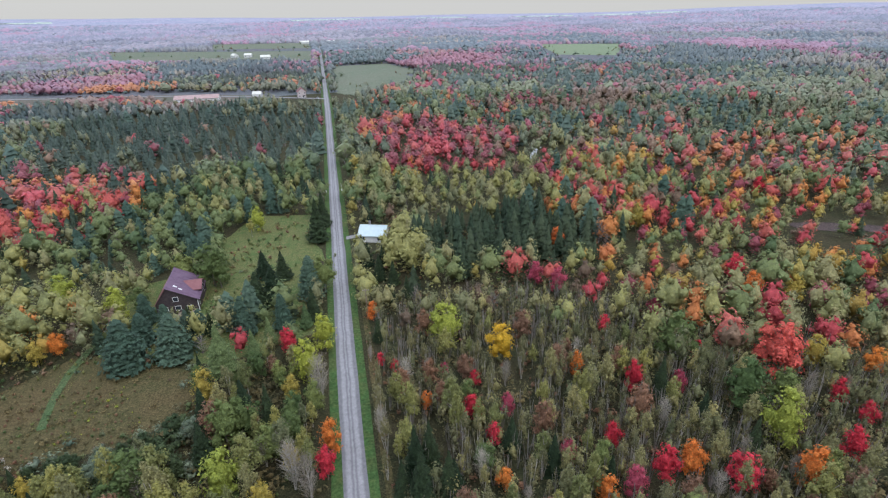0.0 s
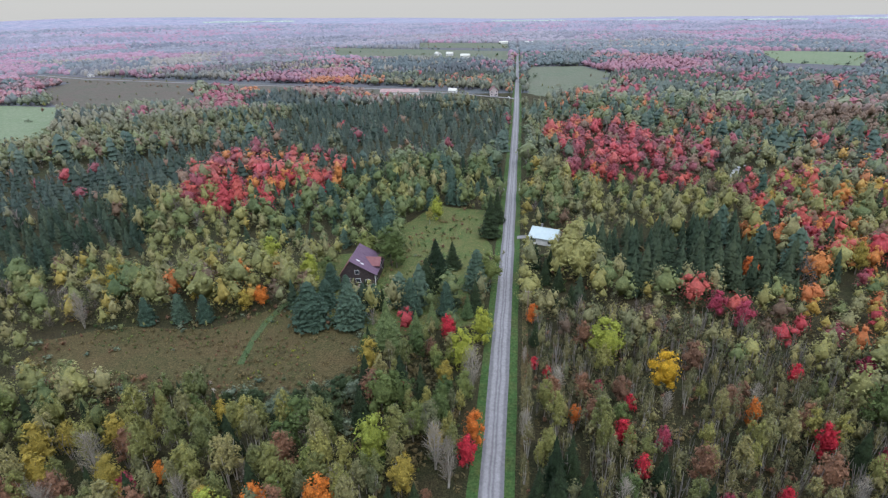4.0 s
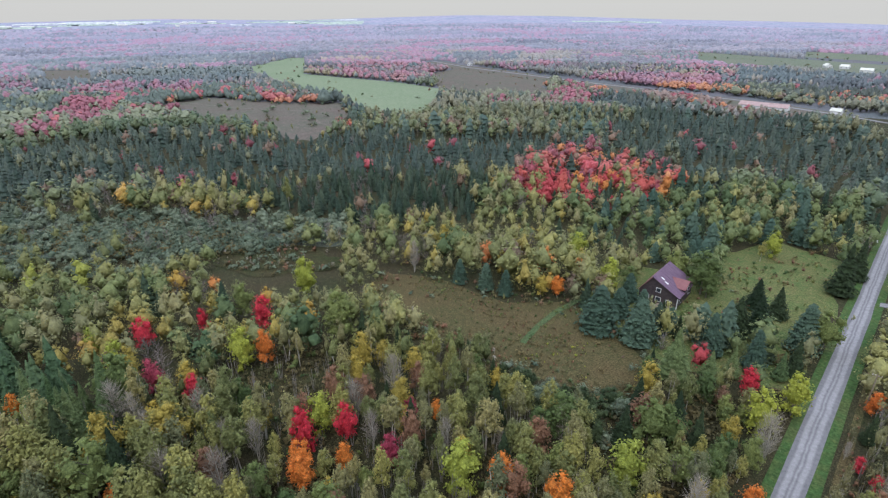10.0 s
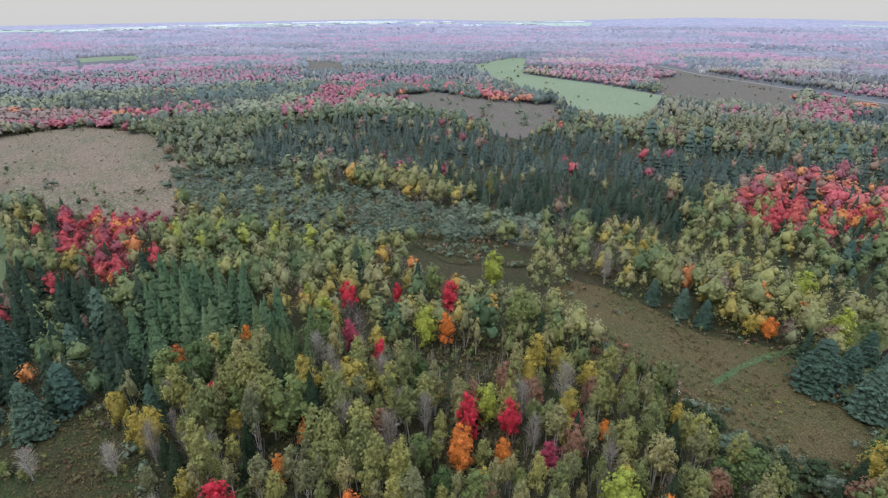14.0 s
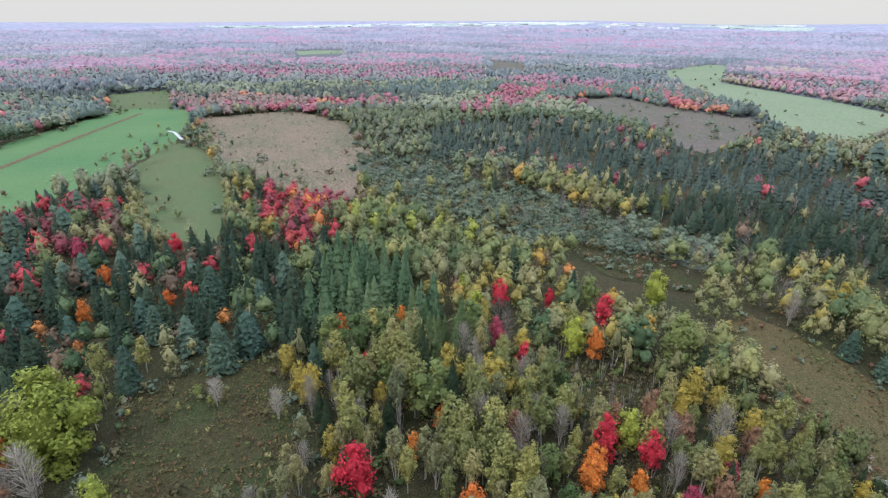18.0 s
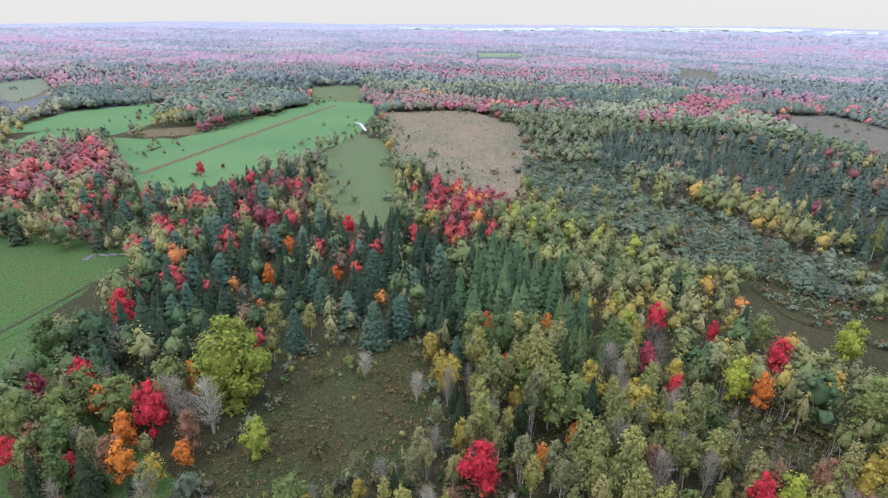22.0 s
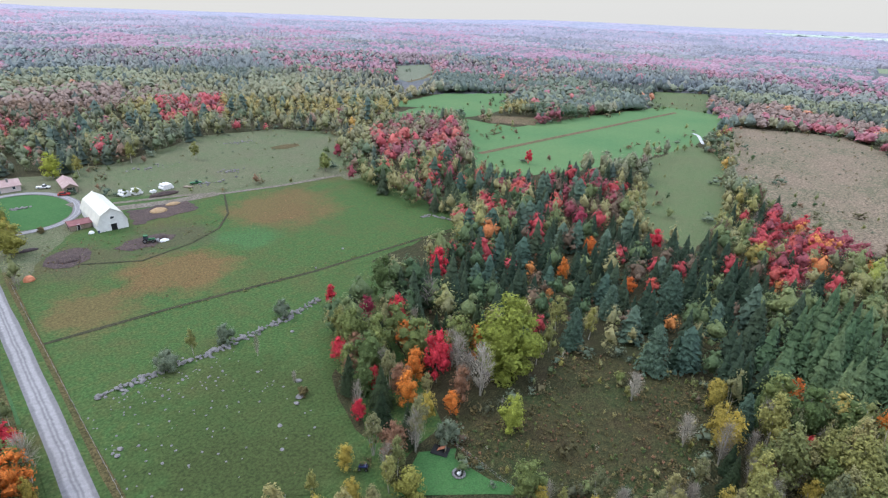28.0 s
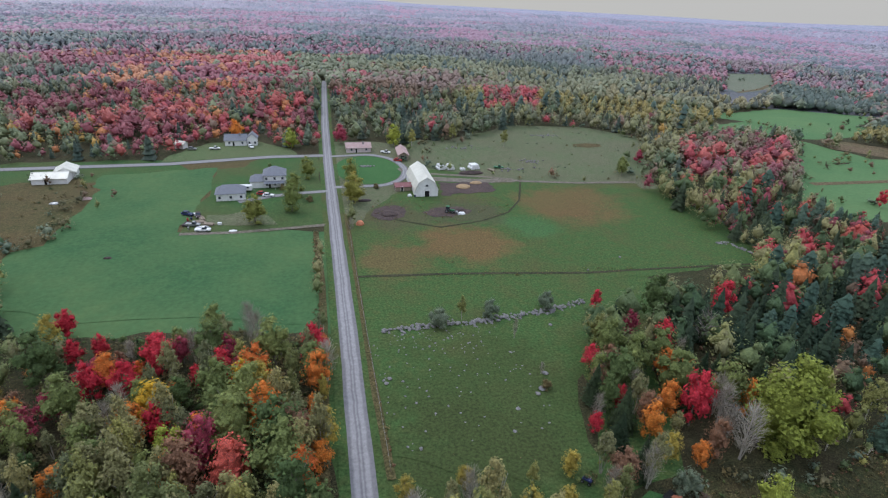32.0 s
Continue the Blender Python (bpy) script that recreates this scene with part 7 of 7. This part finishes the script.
def oil_drum(x, y, paint, label):
    root = tagged(new("oil_drum"), label, "drum", "drums in the yard clutter")
    root.location = (x, y, 0.1)
    part("body", drum(0, 0, 0, 0.9, 0.3, 0.3, 14), paint, root)
    for z in (0.0, 0.3, 0.6, 0.88):
        part("hoop", drum(0, 0, z, z + 0.04, 0.32, 0.32, 14), paint, root)


def lumber_stack(x, y, turn, paint, label):
    root = tagged(new("lumber_stack"), label, "lumber", "stacks in the yard clutter")
    root.matrix_basis = pose(x, y, 0.1, 0, 0, turn)
    for k in range(4):
        for i in range(5):
            part("plank", boxes(((i - 2) * 0.36, rng.normal() * 0.2, 0.14 + k * 0.16, 0.32, 3.6, 0.12)), paint, root)


def chest(x, y, turn, label):
    root = tagged(new("chest_freezer"), label, "freezer")
    root.matrix_basis = pose(x, y, 0.1, 0, 0, turn)
    part("body", boxes((0, 0, 0.42, 0.7, 1.4, 0.84), bevel=0.04), WHITE, root)
    part("lid", boxes((0, 0, 0.89, 0.74, 1.44, 0.1), bevel=0.03), WHITE, root)


for dx, dy, paint, label in ((41, -202.5, BLUEPAINT, "dark blue oil drum in the yard clutter"), (42.2, -201.8, REDPAINT, "red oil drum in the yard clutter"), (40.6, -193, STEEL, "bare steel oil drum in the yard clutter"), (-46, -216, BLUEPAINT, "dark blue oil drum beside the barn")):
    oil_drum(dx, dy, paint, label)
lumber_stack(37.5, -202.6, 20, WOOD, "weathered plank stack in the yard clutter")
lumber_stack(34.4, -196.4, 70, WOOD, "weathered plank stack beside the lane")
lumber_stack(42, -197.5, -15, DARKWOOD, "dark plank stack at the crop's edge")
lumber_stack(-92, -249, 30, WOOD, "weathered plank stack in the farm meadow")
chest(40.3, -206.6, 30, "old white chest freezer standing in weeds")
chest(30.5, -196.0, 80, "white chest freezer beside the lane")
car(43, -207, 60, BLUEPAINT, "dark blue old car among yard clutter")
car(35.5, -190.6, 85, WHITE, "white old pickup among yard clutter", 5.2, True)
car(-97, -252.5, 75, GREENPAINT, "green old pickup in the farm meadow", 5.0, True)
stone_wall([(-148, -153), (-152.5, -150.5), (-154.5, -141.4), (-157, -134), (-163, -131)], 90, "loose grey stone wall at the wood's edge", 0.9)
for i in range(150):
    a = (rng.uniform(-50, -14), rng.uniform(-116, -76))
    if i % 4 == 0:
        a = (rng.uniform(-46, -18), rng.normal() * 3 - 113)
    elif i % 9 == 0:
        a = (-14.5 + rng.normal() * 1.0, rng.uniform(-112, -80))
    k = rng.uniform(0.25, 0.6) * (1.8 if i % 11 == 0 else 1.0)
    s = tagged(new("field_stone", STONES[i % 6]), "grey field stone lying in the pasture", "stone", "stones in the pasture")
    s.matrix_basis = pose(*a, 0.12, 0, 0, rng.uniform(0, 360)) @ Matrix.Diagonal((k, k, k, 1))
for bx, by, k in ((-49, -88, 1.9), (-47.5, -86.5, 1.3), (-52, -93, 1.5), (-16, -98, 1.3), (-15, -96.5, 1.1), (-62, -112, 1.1), (-88, -140, 0.9), (-104, -147, 1.0)):
    s = tagged(new("boulder", STONES[int(k * 7) % 6]), "large grey boulder in the pasture grass", "boulder", "stones in the pasture")
    s.matrix_basis = pose(bx, by, 0.3, 0, 0, k * 90) @ Matrix.Diagonal((k, k, k * 0.8, 1))


# ---- roadside and garden things ----
def utility_pole(x, y):
    root = tagged(new("utility_pole"), "weathered wooden utility pole beside the road", "pole")
    root.location = (x, y, 0)
    part("post", drum(0, 0, 0, 9.5, 0.16, 0.11, 10), WOOD, root)
    part("crossarm", boxes((0, 0, 8.9, 1.8, 0.1, 0.12)), WOOD, root)
    for dx in (-0.8, -0.3, 0.3, 0.8):
        part("insulator", drum(dx, 0, 8.95, 9.15, 0.05, 0.04, 8), WHITE, root)


utility_pole(3.6, 132)


def guard_rail(x):
    root = tagged(new("guard_rail"), "low pale guard rail over the culvert", "guard rail")
    root.location = (x, 254, 0)
    for k in range(4):
        part("post", boxes((0, -4.5 + 3 * k, 0.45, 0.18, 0.18, 0.9)), WOOD, root)
    part("rail", boxes((0, 0, 0.72, 0.08, 10.5, 0.3)), STEEL, root)
    part("end_marker", boxes((0, -5.2, 0.7, 0.5, 0.06, 0.9)), WHITE, root)


guard_rail(-6.8)
guard_rail(0.4)


def fence(line, gap, label):
    root = tagged(new("fence"), label, "fence")
    root.location = (*line[0], 0)
    (x0, y0), (x1, y1) = line
    d = math.hypot(x1 - x0, y1 - y0)
    n = int(d / gap)
    post = None
    for i in range(n + 1):
        f = i / n
        if post is None:
            ob = part("post", drum(0, 0, 0, 1.3, 0.07, 0.06, 6), WOOD, root)
            post = ob.data
        else:
            ob = new("post", post)
            ob.parent = root
        ob.location = ((x1 - x0) * f, (y1 - y0) * f, 0)
    a = math.atan2(y1 - y0, x1 - x0)
    for z in (0.6, 1.1):
        part("wire", boxes(((x1 - x0) / 2, (y1 - y0) / 2, z, d, 0.02, 0.02, a)), STEEL, root)


fence([(-15.0, -190), (-12.0, -72)], 4.0, "post and wire fence along the pasture")
fence([(-63.4, -56), (-63.0, -36)], 2.5, "low post and wire fence along the lawn")


def swing_mat():
    root = tagged(new("play_mat"), "black rubber mat with orange play slide", "play set")
    root.matrix_basis = pose(-60.3, -55.2, 0.25, 0, 0, 25)
    part("mat", boxes((0, 0, 0.03, 2.6, 3.4, 0.06)), RUBBER, root)
    part("slide", slab([(-0.5, -0.6, 0.2), (0.3, -0.6, 0.2), (0.3, 0.9, 1.2), (-0.5, 0.9, 1.2)], 0.08), ORANGETARP, root)
    part("ladder", boxes((-0.1, 1.0, 0.6, 0.7, 0.08, 1.2)), WOOD, root)


def fire_ring():
    root = tagged(new("fire_ring"), "round stone fire ring on the lawn", "fire ring")
    root.location = (-58.7, -48.8, 0.2)
    for k in range(14):
        s = new("stone", STONES[k % 6])
        s.parent = root
        s.matrix_basis = pose(1.1 * math.cos(k * 0.449), 1.1 * math.sin(k * 0.449), 0.1, 0, 0, k * 40) @ Matrix.Diagonal((0.6, 0.6, 0.7, 1))
    part("ash_bed", drum(0, 0, 0.0, 0.08, 1.0, 1.0, 16), RUBBER, root)
    part("chair", boxes((0.2, 0.2, 0.4, 0.6, 0.6, 0.1), (0.2, 0.5, 0.75, 0.6, 0.08, 0.7), (0.2, 0.2, 0.2, 0.5, 0.5, 0.35)), TARP, root)


def quad_bike():
    root = tagged(new("quad_bike"), "dark blue quad bike parked on grass", "vehicle")
    root.matrix_basis = pose(-46.5, -62, 0.2, 0, 0, 40)
    part("body", boxes((0, 0, 0.7, 0.7, 1.7, 0.4), bevel=0.1), BLUEPAINT, root)
    part("seat", boxes((0, -0.3, 0.98, 0.4, 0.8, 0.2), bevel=0.06), RUBBER, root)
    part("handlebar", boxes((0, 0.5, 1.15, 0.9, 0.06, 0.06)), STEEL, root)
    for sx in (-0.5, 0.5):
        for sy in (-0.65, 0.65):
            wheel(root, sx, sy, 0.32, 0.28)


swing_mat()
fire_ring()
quad_bike()


# ---- pale land on the skyline ----
def far_patch(az0, az1, r0, r1, mat, label, lift=9.0):
    """A pale stretch of open land seen over the far woods, by compass bearing (west positive) and distance."""
    a = np.radians(np.linspace(az0, az1, 18))
    v = []
    wob = np.random.default_rng(int(r0 + az0 * 7)).uniform(0.985, 1.015, (2, 18))
    for k, r in enumerate((r0, r1)):
        x, y = -np.sin(a) * r * wob[k], np.cos(a) * r * wob[k]
        v.append(np.c_[x, y, land_height(x, y) + (lift if k else 1.0)])
    i = np.arange(17)
    f = np.c_[i, i + 1, i + 19, i + 18]
    ob = mesh_object("backdrop", np.concatenate(v), f, mat, smooth=True)
    tagged(ob, label, "far fields", kind="structure")


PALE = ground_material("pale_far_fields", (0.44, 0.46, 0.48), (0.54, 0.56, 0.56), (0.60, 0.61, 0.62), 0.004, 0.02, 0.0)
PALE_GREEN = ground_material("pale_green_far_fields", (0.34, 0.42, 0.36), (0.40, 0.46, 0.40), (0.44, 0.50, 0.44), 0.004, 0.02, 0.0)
far_rng = np.random.default_rng(5)
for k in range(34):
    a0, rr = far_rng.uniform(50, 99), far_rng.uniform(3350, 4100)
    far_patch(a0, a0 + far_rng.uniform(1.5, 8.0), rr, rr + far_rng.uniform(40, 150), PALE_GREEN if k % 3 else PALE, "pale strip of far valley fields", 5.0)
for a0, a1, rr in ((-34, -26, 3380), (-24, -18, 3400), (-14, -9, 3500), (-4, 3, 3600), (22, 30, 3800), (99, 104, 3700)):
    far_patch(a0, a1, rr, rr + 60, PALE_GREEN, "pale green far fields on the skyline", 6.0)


def far_roof(az, r, w):
    """A pale building of the far valley."""
    x, y = -math.sin(radians(az)) * r, math.cos(radians(az)) * r
    root = tagged(new("far_building"), "pale long building in the far valley", "building", "far valley buildings")
    root.matrix_basis = pose(x, y, float(land_height(np.array([x]), np.array([y]))[0]) + 1.0, 0, 0, az)
    part("wall", boxes((0, 0, 3.5, w, 14, 7)), WHITE, root)
    part("roof", slab([(-w / 2 - 1, -8, 7), (w / 2 + 1, -8, 7), (w / 2 + 1, 0, 10), (-w / 2 - 1, 0, 10)], 0.3), SHEET, root)
    part("roof", slab([(w / 2 + 1, 8, 7), (-w / 2 - 1, 8, 7), (-w / 2 - 1, 0, 10), (w / 2 + 1, 0, 10)], 0.3), SHEET, root)


for k in range(16):
    far_roof(far_rng.uniform(56, 97), far_rng.uniform(3350, 3900), far_rng.uniform(18, 60))
